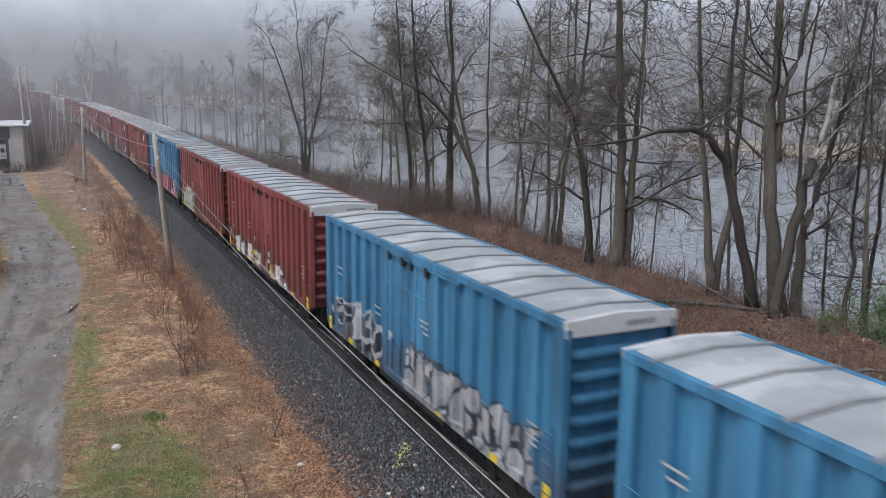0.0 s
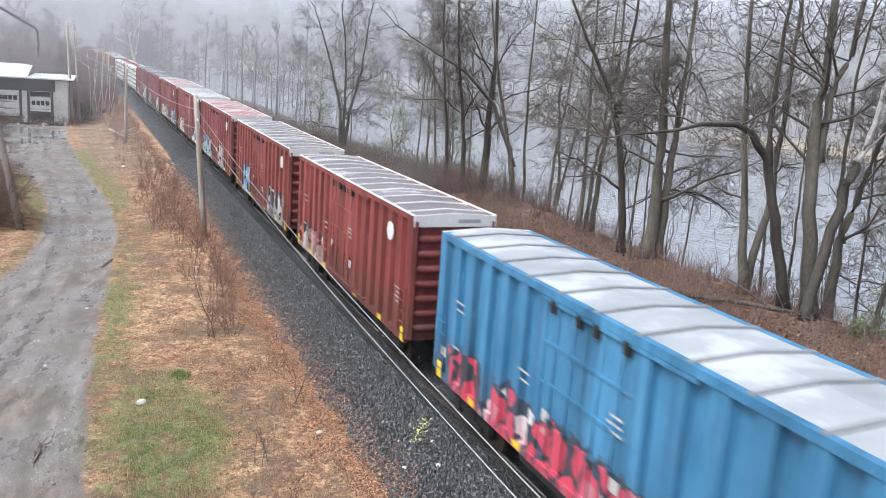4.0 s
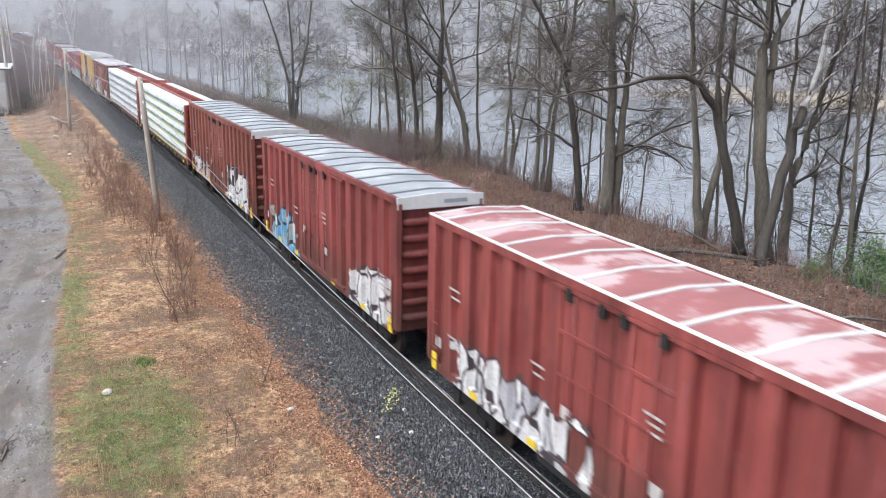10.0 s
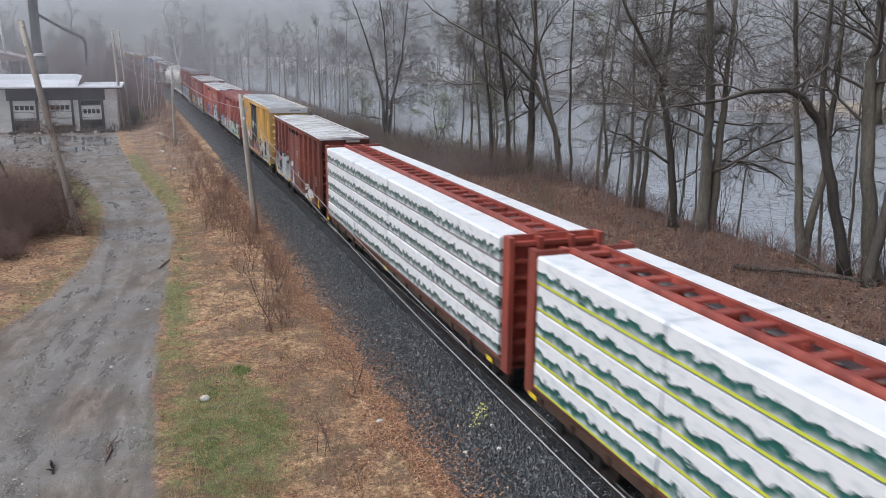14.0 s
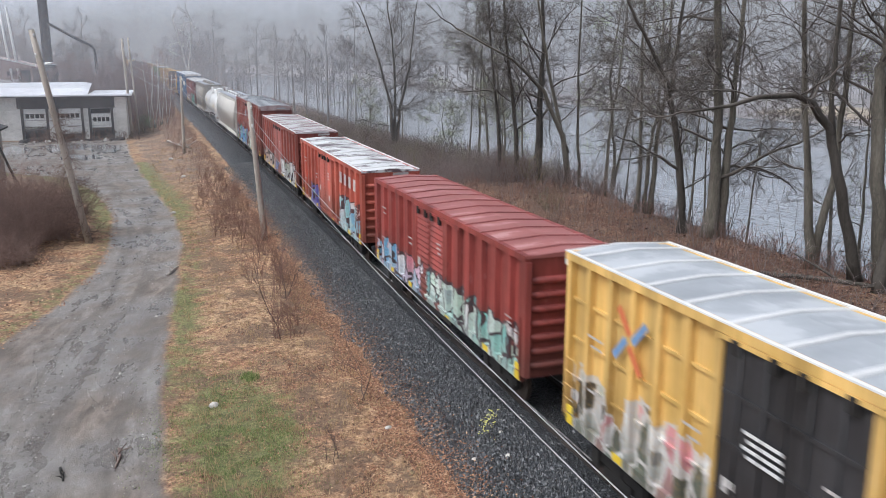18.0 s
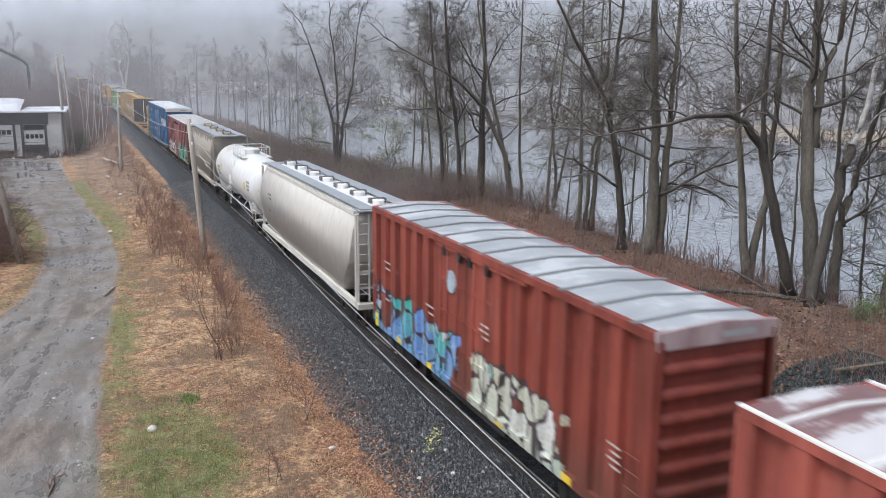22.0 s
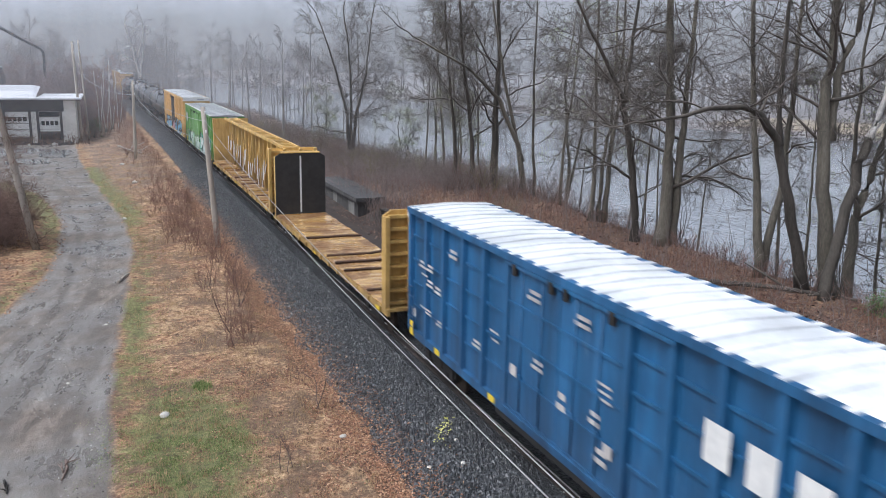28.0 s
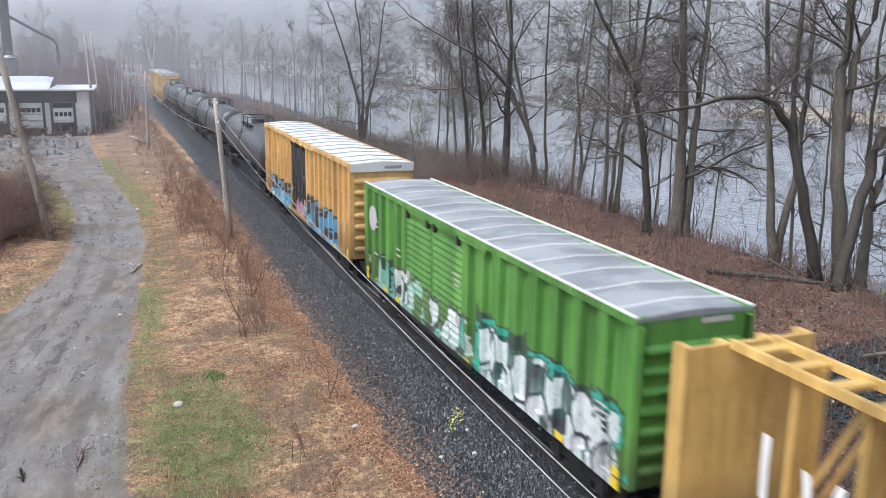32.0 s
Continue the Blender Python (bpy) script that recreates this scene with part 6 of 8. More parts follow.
def far_works():
    root = thing("chimney", "tall dark steel chimney with a slanting duct", "chimney", at=pose(-25.6, 150, 0))
    g = Geo()
    g.tube([(0, 0, 3), (0, 0, 30)], [0.75, 0.68], 24)
    part("flue", g, STACK, root)
    g = Geo()
    g.tube([(0.25, -1.0, 3), (0.25, -1.0, 7.3), (0.25, -1.0, 8.0)], [1.25, 1.25, 0.7], 20)
    part("collector", g, STACK, root)
    g = Geo()
    g.tube([(0.2, -1.0, 7.75), (0.2, -1.0, 8.15)], [1.0, 0.5], 16)
    part("frosted_cap", g, WHITE_PAINT, root)
    g = Geo()
    g.tube([(0.6, 0, 14.0), (4.0, 0, 12.0), (6.6, 0, 10.6), (7.0, 0, 10.0), (7.05, 0, 8.6), (7.05, 0, 2)], [0.22] * 6, 10)
    part("duct", g, STACK, root)
    root = thing("mill_house", "faded red gabled works building with white trim", "building", at=pose(-36, 150, 0))
    part("wall", Geo().box(-9, 8, 0, 12, -0.5, 7.2), BRICK_RED, root)
    part("roof", Geo().extrude([(-9.4, 7.2), (8.6, 7.2), (8.6, 7.45), (-1, 9.7), (-9.4, 7.5)], -0.5, 12.5), BRICK_RED, root)
    part("verge", Geo().extrude([(-9.4, 7.5), (-1, 9.7), (8.6, 7.45), (8.6, 7.65), (-1, 9.95), (-9.4, 7.75)], -0.62, -0.5), WHITE_PAINT, root)
    for x in (2.0, 4.4):
        part("window", Geo().box(x, x + 1.4, -0.05, -0.002, 6.0, 6.7), DARK_GLASS_AND_GAP, root)
    part("door", Geo().box(6.3, 7.7, -0.05, -0.002, 5.0, 6.9), DARK_TRIM, root)
    part("lean_to_roof", Geo().box(-9, 6, -4, -0.06, 5.2, 5.5), ROOF_WHITE, root)
    part("lean_to_wall", Geo().box(-9, 5.6, -3.8, -0.06, -0.5, 5.2), STUCCO, root)
    root = thing("shed", "low storage shed with a pale roof in the mist", "building", at=pose(-20.5, 190, 0))
    part("wall", Geo().box(-7, 7, 0, 8, -0.5, 5.6), DARK_TRIM, root)
    part("roof", Geo().box(-7.4, 7.4, -0.4, 8.4, 5.6, 6.1), ROOF_WHITE, root)
    g = Geo()
    for dx in (0, 1.0):
        g.tube([(dx - 0.8, 0, 16.5), (dx + 0.2, 0, 4)], [0.16, 0.2], 8)
    solid("mast", g, WHITE_PAINT, "pair of leaning pale masts beyond the garage", "mast", at=pose(-31.0, 150, 0))
    root = thing("board_shed", "grey board shed half hidden by brush", "shed", at=pose(-22.2, 60, 0))
    for k in range(9):
        part("board", Geo().box(-2.2 + 0.5 * k, -1.72 + 0.5 * k, -0.05, 0.05, -0.7, 4.2), POLE_WOOD, root)
    for k in range(8):
        part("board", Geo().box(2.2, 2.3, 0.06 + 0.5 * k, 0.54 + 0.5 * k, -0.7, 4.2), POLE_WOOD, root)
    part("roof", Geo().extrude([(-2.5, 4.3), (2.7, 4.3), (2.7, 4.42), (0.1, 5.2), (-2.5, 4.42)], -0.3, 4.4), DARK_TRIM, root)
    g = Geo()
    g.bar((2.5, -0.3, 4.2), (4.2, -0.4, -0.6), 0.08, 6)
    part("prop", g, TIE_WOOD, root)


far_works()


# ---- retaining wall across the track ----
def wall_x(y):
    return 6.75 - 0.06 * (y - 17.3)


CONCRETE_DARK = rough_mat("mossy_concrete", (0.014, 0.012, 0.011), (0.062, 0.05, 0.043), 3.0, 0.9)
WALL_CONCRETE = rough_mat("stained_wall", (0.011, 0.009, 0.009), (0.052, 0.045, 0.043), 1.6, 0.85, bumpy=0.4, stretch=(1, 1, 0.18))
WORN_STUCCO = rough_mat("peeled_patch", (0.14, 0.135, 0.13), (0.3, 0.29, 0.28), 3.0, 0.85)


def retaining_wall():
    root = thing("wall_retaining", "dark stained concrete retaining wall with white scrawl", "wall", kind="structure")
    y0, y1, n = 17.3, 48.0, 26
    for i in range(n):
        a, b = y0 + (y1 - y0) * i / n, y0 + (y1 - y0) * (i + 1) / n - 0.025
        g = Geo()
        xa, xb = wall_x(a), wall_x(b)
        za, zb = wall_top(a), wall_top(b)
        g.v = [(xa, a, -1.2), (xa + 0.3, a, -1.2), (xb + 0.3, b, -1.2), (xb, b, -1.2), (xa + 0.06, a, za), (xa + 0.3, a, za), (xb + 0.3, b, zb), (xb + 0.06, b, zb)]
        g.f = [(0, 3, 2, 1), (4, 5, 6, 7), (0, 1, 5, 4), (1, 2, 6, 5), (2, 3, 7, 6), (3, 0, 4, 7)]
        g.s = [False] * 6
        part("panel", g, WALL_CONCRETE, root)
        g = Geo()
        g.v = [(x, y, z + h) for h in (0.003, 0.07) for x, y, z in ((xa - 0.02, a, za), (xa + 0.34, a, za), (xb + 0.34, b, zb), (xb - 0.02, b, zb))]
        g.f = [(0, 3, 2, 1), (4, 5, 6, 7), (0, 1, 5, 4), (1, 2, 6, 5), (2, 3, 7, 6), (3, 0, 4, 7)]
        g.s = [False] * 6
        part("coping", g, CONCRETE_DARK, root)
    # low abutment block beyond the wall's far end
    part("end_pier", Geo().box(4.35, 6.0, 50.8, 61.0, -1.2, 0.6), CONCRETE, root)
    part("pier_slab", Geo().box(4.15, 6.15, 50.6, 61.2, 0.6, 0.85), CONCRETE, root)
    part("pier_stain", Geo().box(4.335, 4.348, 51.6, 53.0, -0.5, 0.5), WORN_STUCCO, root, "pale peeled patch")
    part("pier_stain", Geo().box(4.335, 4.348, 56.0, 57.0, -0.5, 0.4), WORN_STUCCO, root, "pale peeled patch")
    rng = random.Random(12)
    for k in range(22):
        y = 36.0 + 0.42 * (k // 2) + rng.uniform(-0.05, 0.05)
        z = 0.1 + rng.uniform(0, 0.4)
        g = Geo()
        x = wall_x(y) + 0.02
        if k % 2:
            g.tube([(x, y, z - 0.3), (x, y + 0.04, z + 0.35)], [0.035, 0.035], 4, smooth=False)
        else:
            g.tube([(x, y, z), (x, y + 0.3, z + rng.uniform(-0.2, 0.2))], [0.035, 0.035], 4, smooth=False)
        part("scrawl", g, WHITE_PAINT, root)
    for y in (18.0, 21.0):
        for k in range(7):
            g = Geo()
            z = 0.12 + 0.17 * k
            turn, size = rng.uniform(0, 6.28), rng.uniform(0.05, 0.1)
            loop = [(turn + 0.75 * j, size * (1 - 0.05 * j)) for j in range(7)]
            g.tube([(wall_x(y) + 0.055 * (z + 1.2) / 2.4, y + 0.9 * r * math.cos(t), z + 1.3 * r * math.sin(t)) for t, r in loop], [0.014] * 7, 4, smooth=False)
            part("scrawl", g, WHITE_PAINT, root)


retaining_wall()

# ---- mist, and hills and sky as a glowing backdrop in the distance ----
def build_backdrop():
    m, n, l, p = nodes_of("glowing_distance")
    n.remove(p)
    # the ring glows by itself: misty daylight is painted as its emission
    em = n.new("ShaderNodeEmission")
    tc = n.new("ShaderNodeTexCoord")
    sep = n.new("ShaderNodeSeparateXYZ")
    l.new(tc.outputs["Object"], sep.inputs[0])
    cloud = noise_node(n, l, 0.011, 4, 0.5, stretch=(1, 1, 2.5))
    # in the painted glow the wooded valley side climbs to the right, the left opens to paler cloud
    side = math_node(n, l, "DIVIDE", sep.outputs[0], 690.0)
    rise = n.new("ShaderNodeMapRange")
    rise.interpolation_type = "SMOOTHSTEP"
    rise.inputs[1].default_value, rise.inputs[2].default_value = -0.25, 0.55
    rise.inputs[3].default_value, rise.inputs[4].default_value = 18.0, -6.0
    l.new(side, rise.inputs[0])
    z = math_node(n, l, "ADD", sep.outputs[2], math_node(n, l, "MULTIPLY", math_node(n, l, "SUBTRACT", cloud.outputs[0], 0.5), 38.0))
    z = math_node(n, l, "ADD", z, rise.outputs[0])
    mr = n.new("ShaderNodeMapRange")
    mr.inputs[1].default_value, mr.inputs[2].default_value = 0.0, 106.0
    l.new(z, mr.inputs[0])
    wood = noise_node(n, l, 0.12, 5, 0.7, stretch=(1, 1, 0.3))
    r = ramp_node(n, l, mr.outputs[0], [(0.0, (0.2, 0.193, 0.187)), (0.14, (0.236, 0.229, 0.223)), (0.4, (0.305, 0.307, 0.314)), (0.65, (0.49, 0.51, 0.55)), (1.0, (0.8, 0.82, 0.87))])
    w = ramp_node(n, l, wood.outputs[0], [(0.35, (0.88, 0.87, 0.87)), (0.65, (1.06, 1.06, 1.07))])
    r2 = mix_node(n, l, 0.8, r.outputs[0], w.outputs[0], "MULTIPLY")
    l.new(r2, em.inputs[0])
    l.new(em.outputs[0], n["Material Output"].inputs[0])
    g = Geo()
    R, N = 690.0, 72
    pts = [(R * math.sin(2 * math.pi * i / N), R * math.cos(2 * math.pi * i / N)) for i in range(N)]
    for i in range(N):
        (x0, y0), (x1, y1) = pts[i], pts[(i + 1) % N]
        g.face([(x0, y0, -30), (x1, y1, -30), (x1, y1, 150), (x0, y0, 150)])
    solid("backdrop", g, m, "glowing backdrop painted as pale mist and low cloud closing off the valley", "backdrop", kind="structure")


build_backdrop()


def mist(y, density, top, seed):
    """A thin sheet of drifting mist across the valley, thinning with height."""
    m, n, l, p = nodes_of("mist")
    n.remove(p)
    tc = n.new("ShaderNodeTexCoord")
    sep = n.new("ShaderNodeSeparateXYZ")
    l.new(tc.outputs["Object"], sep.inputs[0])
    drift = noise_node(n, l, 0.03, 3, 0.5, stretch=(1, 1, 2.0))
    fade = n.new("ShaderNodeMapRange")
    fade.interpolation_type = "SMOOTHSTEP"
    fade.inputs[1].default_value, fade.inputs[2].default_value, fade.inputs[3].default_value, fade.inputs[4].default_value = 6.0, top, density, 0.0
    l.new(sep.outputs[2], fade.inputs[0])
    lift = n.new("ShaderNodeMapRange")
    lift.inputs[1].default_value, lift.inputs[2].default_value = -1.5, 5.5
    l.new(sep.outputs[2], lift.inputs[0])
    fac = math_node(n, l, "MULTIPLY", math_node(n, l, "MULTIPLY", fade.outputs[0], lift.outputs[0]), math_node(n, l, "ADD", math_node(n, l, "MULTIPLY", drift.outputs[0], 0.8), 0.6))
    clear, drops, through_light = n.new("ShaderNodeBsdfTransparent"), n.new("ShaderNodeBsdfDiffuse"), n.new("ShaderNodeBsdfTranslucent")
    for b in (drops, through_light):
        b.inputs["Color"].default_value = (0.93, 0.935, 0.965, 1)
    both, out = n.new("ShaderNodeMixShader"), n.new("ShaderNodeMixShader")
    both.inputs[0].default_value = 0.5
    l.new(drops.outputs[0], both.inputs[1])
    l.new(through_light.outputs[0], both.inputs[2])
    l.new(fac, out.inputs[0])
    l.new(clear.outputs[0], out.inputs[1])
    l.new(both.outputs[0], out.inputs[2])
    l.new(out.outputs[0], n["Material Output"].inputs[0])
    g = Geo()
    xs = list(range(-320, 321, 40))
    for a, b in zip(xs, xs[1:]):
        ya, yb = (y + 5 * noise.noise((v * 0.013, seed, 0)) - 0.0004 * v * v for v in (a, b))
        g.face([(a, ya, -6), (b, yb, -6), (b, yb, top + 2), (a, ya, top + 2)], True)
    tagged(solid("mist", g, m, "thin pale mist drifting across the valley", "mist", "banks of mist"), kind="stuff")


for k, (y, density) in enumerate(((54, 0.03), (72, 0.05), (92, 0.065), (114, 0.09), (142, 0.12), (182, 0.16))):
    mist(y, density, 26 + 3 * k, k * 2.7)

# ---- trees ----
def wander(rng, p, d, length, steps, wild, up):
    """A crooked line from p along d."""
    pts = [Vector(p)]
    d = Vector(d).normalized()
    for _ in range(steps):
        d = (d + Vector((rng.gauss(0, wild), rng.gauss(0, wild), rng.gauss(0, wild) + up))).normalized()
        pts.append(pts[-1] + d * (length / steps))
    return pts


LEVELS = ((7, 6, 0.19, 0.03), (5, 4, 0.22, 0.012), (4, 3, 0.24, 0.004), (3, 3, 0.28, 0.0))


def branch(g, rng, p, d, length, r, level, kids, droop, tips=None, thin=0.0042):
    steps, sides, wild, up = LEVELS[min(level, 3)]
    pts = wander(rng, p, d, length, steps, wild, up + droop)
    radii = [max(thin if level > 1 else 1.6 * thin, r * (1 - 0.75 * i / steps)) for i in range(steps + 1)]
    g.tube(pts, radii, sides, cap=False)
    if level < len(kids):
        n = kids[level]
        for i in range(n):
            t = 0.2 + 0.8 * (i + rng.random()) / n
            k = min(steps - 1, int(t * steps))
            q = pts[k].lerp(pts[k + 1], t * steps - k)
            along = (pts[k + 1] - pts[k]).normalized()
            side = along.cross(Vector((rng.gauss(0, 1), rng.gauss(0, 1), rng.gauss(0, 1)))).normalized()
            dd = along * rng.uniform(0.7, 1.1) + side * rng.uniform(0.5, 1.25)
            branch(g, rng, q, dd, length * rng.uniform(0.42, 0.75) * (1.15 - 0.5 * t), max(0.006, radii[k] * 0.62), level + 1, kids, droop, tips, thin)
    elif tips is not None:
        tips.append(pts[-1])


def refine(path, rng, n=4):
    out = []
    for a, b in zip(path, path[1:]):
        for k in range(n):
            q = Vector(a).lerp(Vector(b), k / n)
            out.append(q + Vector((rng.gauss(0, 0.03), rng.gauss(0, 0.03), 0)))
    return out + [Vector(path[-1])]


def build_tree(name, label, seed, stems, limbs, limb_len, kids=(6, 5, 3), bark=BARK, twig=TWIG, low=0.35, droop=0.0, at=None, group="", buds=None, spreadness=1.25, thin=0.007):
    """A bare tree. stems: (path of points, radius at the foot, radius at the top) each; limbs: how many on each stem."""
    rng = random.Random(seed)
    root = thing(name, label, "tree", group, at=at)
    crown, tips = Geo(), []
    for path, r0, r1 in stems:
        pts = refine(path, rng)
        n = len(pts) - 1
        radii = [r0 + (r1 - r0) * (i / n) ** 0.8 for i in range(n + 1)]
        radii[0] *= 1.35
        g = Geo()
        g.tube(pts, radii, 9)
        part("trunk", g, bark, root)
        for i in range(limbs):
            t = low + (1 - low) * (i + rng.random() * 0.9) / limbs
            k = min(n - 1, int(t * n))
            q = pts[k].lerp(pts[k + 1], t * n - k)
            az = rng.uniform(0, 2 * math.pi)
            lift = rng.uniform(0.05, 0.75) + 0.6 * t
            d = Vector((math.cos(az) * spreadness, math.sin(az) * spreadness, lift))
            branch(crown, rng, q, d, limb_len * rng.uniform(0.7, 1.35) * (1.2 - 0.45 * t), max(0.018, radii[k] * rng.uniform(0.24, 0.46)), 0, kids, droop, tips, thin)
        branch(crown, rng, pts[-1], pts[-1] - pts[-2], limb_len * 0.8, r1, 0, kids, 0.0, tips, thin)
    part("crown", crown, twig, root, "bare twiggy branches")
    if buds and tips:
        g = Geo()
        for p in tips:
            if rng.random() < buds:
                for _ in range(4):
                    o = p + Vector((rng.gauss(0, 0.16), rng.gauss(0, 0.16), rng.gauss(0, 0.16)))
                    u = Vector((rng.gauss(0, 1), rng.gauss(0, 1), rng.gauss(0, 1))).normalized() * 0.035
                    w = u.orthogonal().normalized() * 0.025
                    g.face([o - u, o + w, o + u, o - w])
        tagged(part("bud_spray", g, BUDS, root, "first pale green buds"), kind="stuff")
    return root


def stem(*pts):
    return [(x, 0.0 + 0.02 * z, z) for x, z in pts]


# the row of trees along the river bank, each with its own lean and forks
def bank(x, y):
    return pose(x, y, ground_z(x, y) - 0.08)


T_BARE = "tall bare grey-barked tree on the river bank"
build_tree("tree", "bare spreading tree with many stems on the bank", 1,
           [(stem((0, 0), (-0.2, 4.3), (-1.1, 8), (-2.6, 12.5)), 0.22, 0.05), (stem((0.2, 0), (0.7, 4.3), (1.7, 8), (2.3, 13)), 0.2, 0.05), (stem((0.1, 0), (0.2, 5), (0.1, 9.5), (-0.4, 14)), 0.18, 0.05)],
           12, 4.4, (6, 6, 3), BARK_DARK, TWIG, 0.18, -0.02, bank(11.4, 78.8), spreadness=1.45)
build_tree("tree", T_BARE, 2, [(stem((0, 0), (-0.1, 4), (-0.6, 8), (-1, 15)), 0.16, 0.04)], 11, 4.0, (6, 6, 3), BARK_DARK, TWIG, 0.25, at=bank(11.1, 51.3), spreadness=1.5)
build_tree("tree", T_BARE, 3, [(stem((0, 0), (-0.3, 4.2), (-0.8, 8), (-1.4, 16)), 0.19, 0.05)], 11, 4.4, (6, 6, 3), BARK_DARK, TWIG, 0.25, at=bank(11.6, 49.4), spreadness=1.5)
build_tree("tree", "tall dark bare tree on the river bank", 4, [(stem((0, 0), (0, 4.2), (0.2, 8), (-0.1, 17)), 0.3, 0.07)], 12, 5.2, (6, 6, 3), BARK_DARK, TWIG, 0.25, at=bank(12.8, 49.0), spreadness=1.5)
build_tree("tree", "leaning bare tree that arches towards the track", 5,
           [(stem((0, 0), (-0.5, 3), (-1.8, 5.8), (-3.8, 7.6), (-7.4, 9.4)), 0.22, 0.04), (stem((-0.2, 2), (-1.4, 6.4), (-2.1, 9.9), (-2.6, 14)), 0.14, 0.04)],
           8, 3.8, (6, 6, 3), BARK, TWIG, 0.3, at=bank(14.2, 47.5))
build_tree("tree", T_BARE, 6, [(stem((0, 0), (-0.2, 4), (-0.3, 8.8), (-0.2, 15)), 0.13, 0.04)], 7, 3.0, (6, 6, 3), BARK, TWIG, 0.4, at=bank(16.4, 50.2))
build_tree("tree", T_BARE, 7, [(stem((0, 0), (0.1, 3.7), (0.7, 7.4), (1.2, 13)), 0.13, 0.04)], 7, 2.8, (6, 6, 3), BARK, TWIG, 0.4, at=bank(15.9, 45.9))
build_tree("tree", "clump of three slender bare stems on the bank", 8,
           [(stem((0, 0), (0.1, 3.1), (0.0, 6.3), (0, 13)), 0.14, 0.04), (stem((0.4, 0), (0.55, 3.1), (1.0, 5.1), (1.1, 12)), 0.13, 0.04), (stem((0.75, 0), (1.0, 3.9), (1.4, 6.4), (1.5, 13)), 0.15, 0.04)],
           5, 2.6, (6, 6, 3), BARK, TWIG, 0.35, at=bank(12.5, 36.6))
build_tree("tree", "dark crooked bare tree with reaching limbs", 9,
           [(stem((0, 0), (-0.25, 2.6), (-0.7, 5.1), (-1.0, 6.4), (-1.8, 7.8), (-3.0, 9.6), (-4.6, 12.5)), 0.2, 0.04), (stem((-0.95, 6.2), (-0.7, 8.2), (-0.4, 11), (-0.5, 15)), 0.12, 0.03)],
           17, 3.4, (6, 5, 3), BARK_DARK, TWIG, 0.12, -0.02, at=bank(11.8, 31.6), spreadness=1.3)
twin = build_tree("tree", "thick grey bare tree with two close trunks", 10,
           [(stem((0, 0), (0.2, 2.8), (0.06, 6.6), (-0.3, 10.7), (-0.5, 18)), 0.31, 0.09), (stem((0.5, 0), (0.72, 3.7), (0.85, 6.6), (1.2, 14)), 0.24, 0.06)],
           9, 4.4, (6, 5, 3), BARK, TWIG, 0.2, -0.03, at=bank(12.3, 30.4), spreadness=1.2)
rng = random.Random(510)
for z, reach in ((5.6, 3.6), (4.7, 3.9), (3.7, 3.2), (3.0, 2.6)):
    g = Geo()
    branch(g, rng, (0.75, 0.1, z), (1.0, rng.uniform(-0.4, 0.4), 0.55), reach, 0.04, 0, (8, 5, 3), -0.075, None, 0.007)
    part("drooping_limb", g, TWIG, twin, "limb with hanging twigs over the water")
build_tree("tree", "pale forked bare tree on the river bank", 11,
           [(stem((0, 0), (-0.4, 3.3), (-1.0, 6.9), (-1.5, 14)), 0.2, 0.05), (stem((0.1, 0.3), (0.75, 4.1), (0.95, 6.9), (0.9, 14)), 0.17, 0.05)],
           7, 3.0, (6, 5, 3), BARK, TWIG, 0.35, at=bank(12.5, 24.5))
build_tree("tree", "bare tree whose trunk bends over into a level limb", 12,
           [(stem((0, 0), (-1.0, 3.3), (-1.7, 5.3), (-2.5, 6.15), (-3.15, 6.4), (-4.5, 6.35), (-5.6, 6.1), (-6.9, 5.95)), 0.21, 0.035), (stem((-1.6, 5.1), (-1.75, 8), (-1.5, 11), (-1.6, 15)), 0.11, 0.03)],
           7, 2.8, (6, 5, 3), BARK_DARK, TWIG, 0.3, -0.03, at=bank(12.4, 22.2))
build_tree("tree", "tall bare tree forked high above the bank", 113,
           [(stem((0, 0), (-0.6, 3.7), (-0.9, 7.0), (-0.75, 8.3), (-0.9, 16)), 0.29, 0.1), (stem((-0.6, 5.4), (-0.45, 7.5), (0.2, 9.0), (0.9, 14)), 0.17, 0.06)],
           8, 3.6, (6, 5, 3), BARK, TWIG, 0.3, at=bank(13.2, 21.9))
build_tree("tree", "bare tree leaning out over the water", 14,
           [(stem((0, 0), (0.1, 3.0), (0.75, 4.9), (1.6, 7.5), (2.6, 12)), 0.22, 0.05), (stem((0.2, 3.0), (-0.3, 5.5), (-0.2, 9), (0.3, 13)), 0.1, 0.03)],
           9, 3.2, (6, 5, 3), BARK, TWIG, 0.2, at=bank(14.5, 22.3))
build_tree("tree", "slim dark bare tree with tangled twigs", 15, [(stem((0, 0), (0.3, 3), (0.2, 5.5), (0.5, 11)), 0.11, 0.03)], 9, 2.6, (6, 5, 3), BARK_DARK, TWIG, 0.15, at=bank(15.6, 21.2))
build_tree("tree", "slim bare tree by the water", 16, [(stem((0, 0), (-0.2, 3), (0.1, 6.5), (0.0, 13)), 0.13, 0.04)], 8, 2.8, (6, 5, 3), BARK_DARK, TWIG, 0.2, at=bank(17.6, 21.6))
bz = ground_z(12.0, 21.0) - 0.08
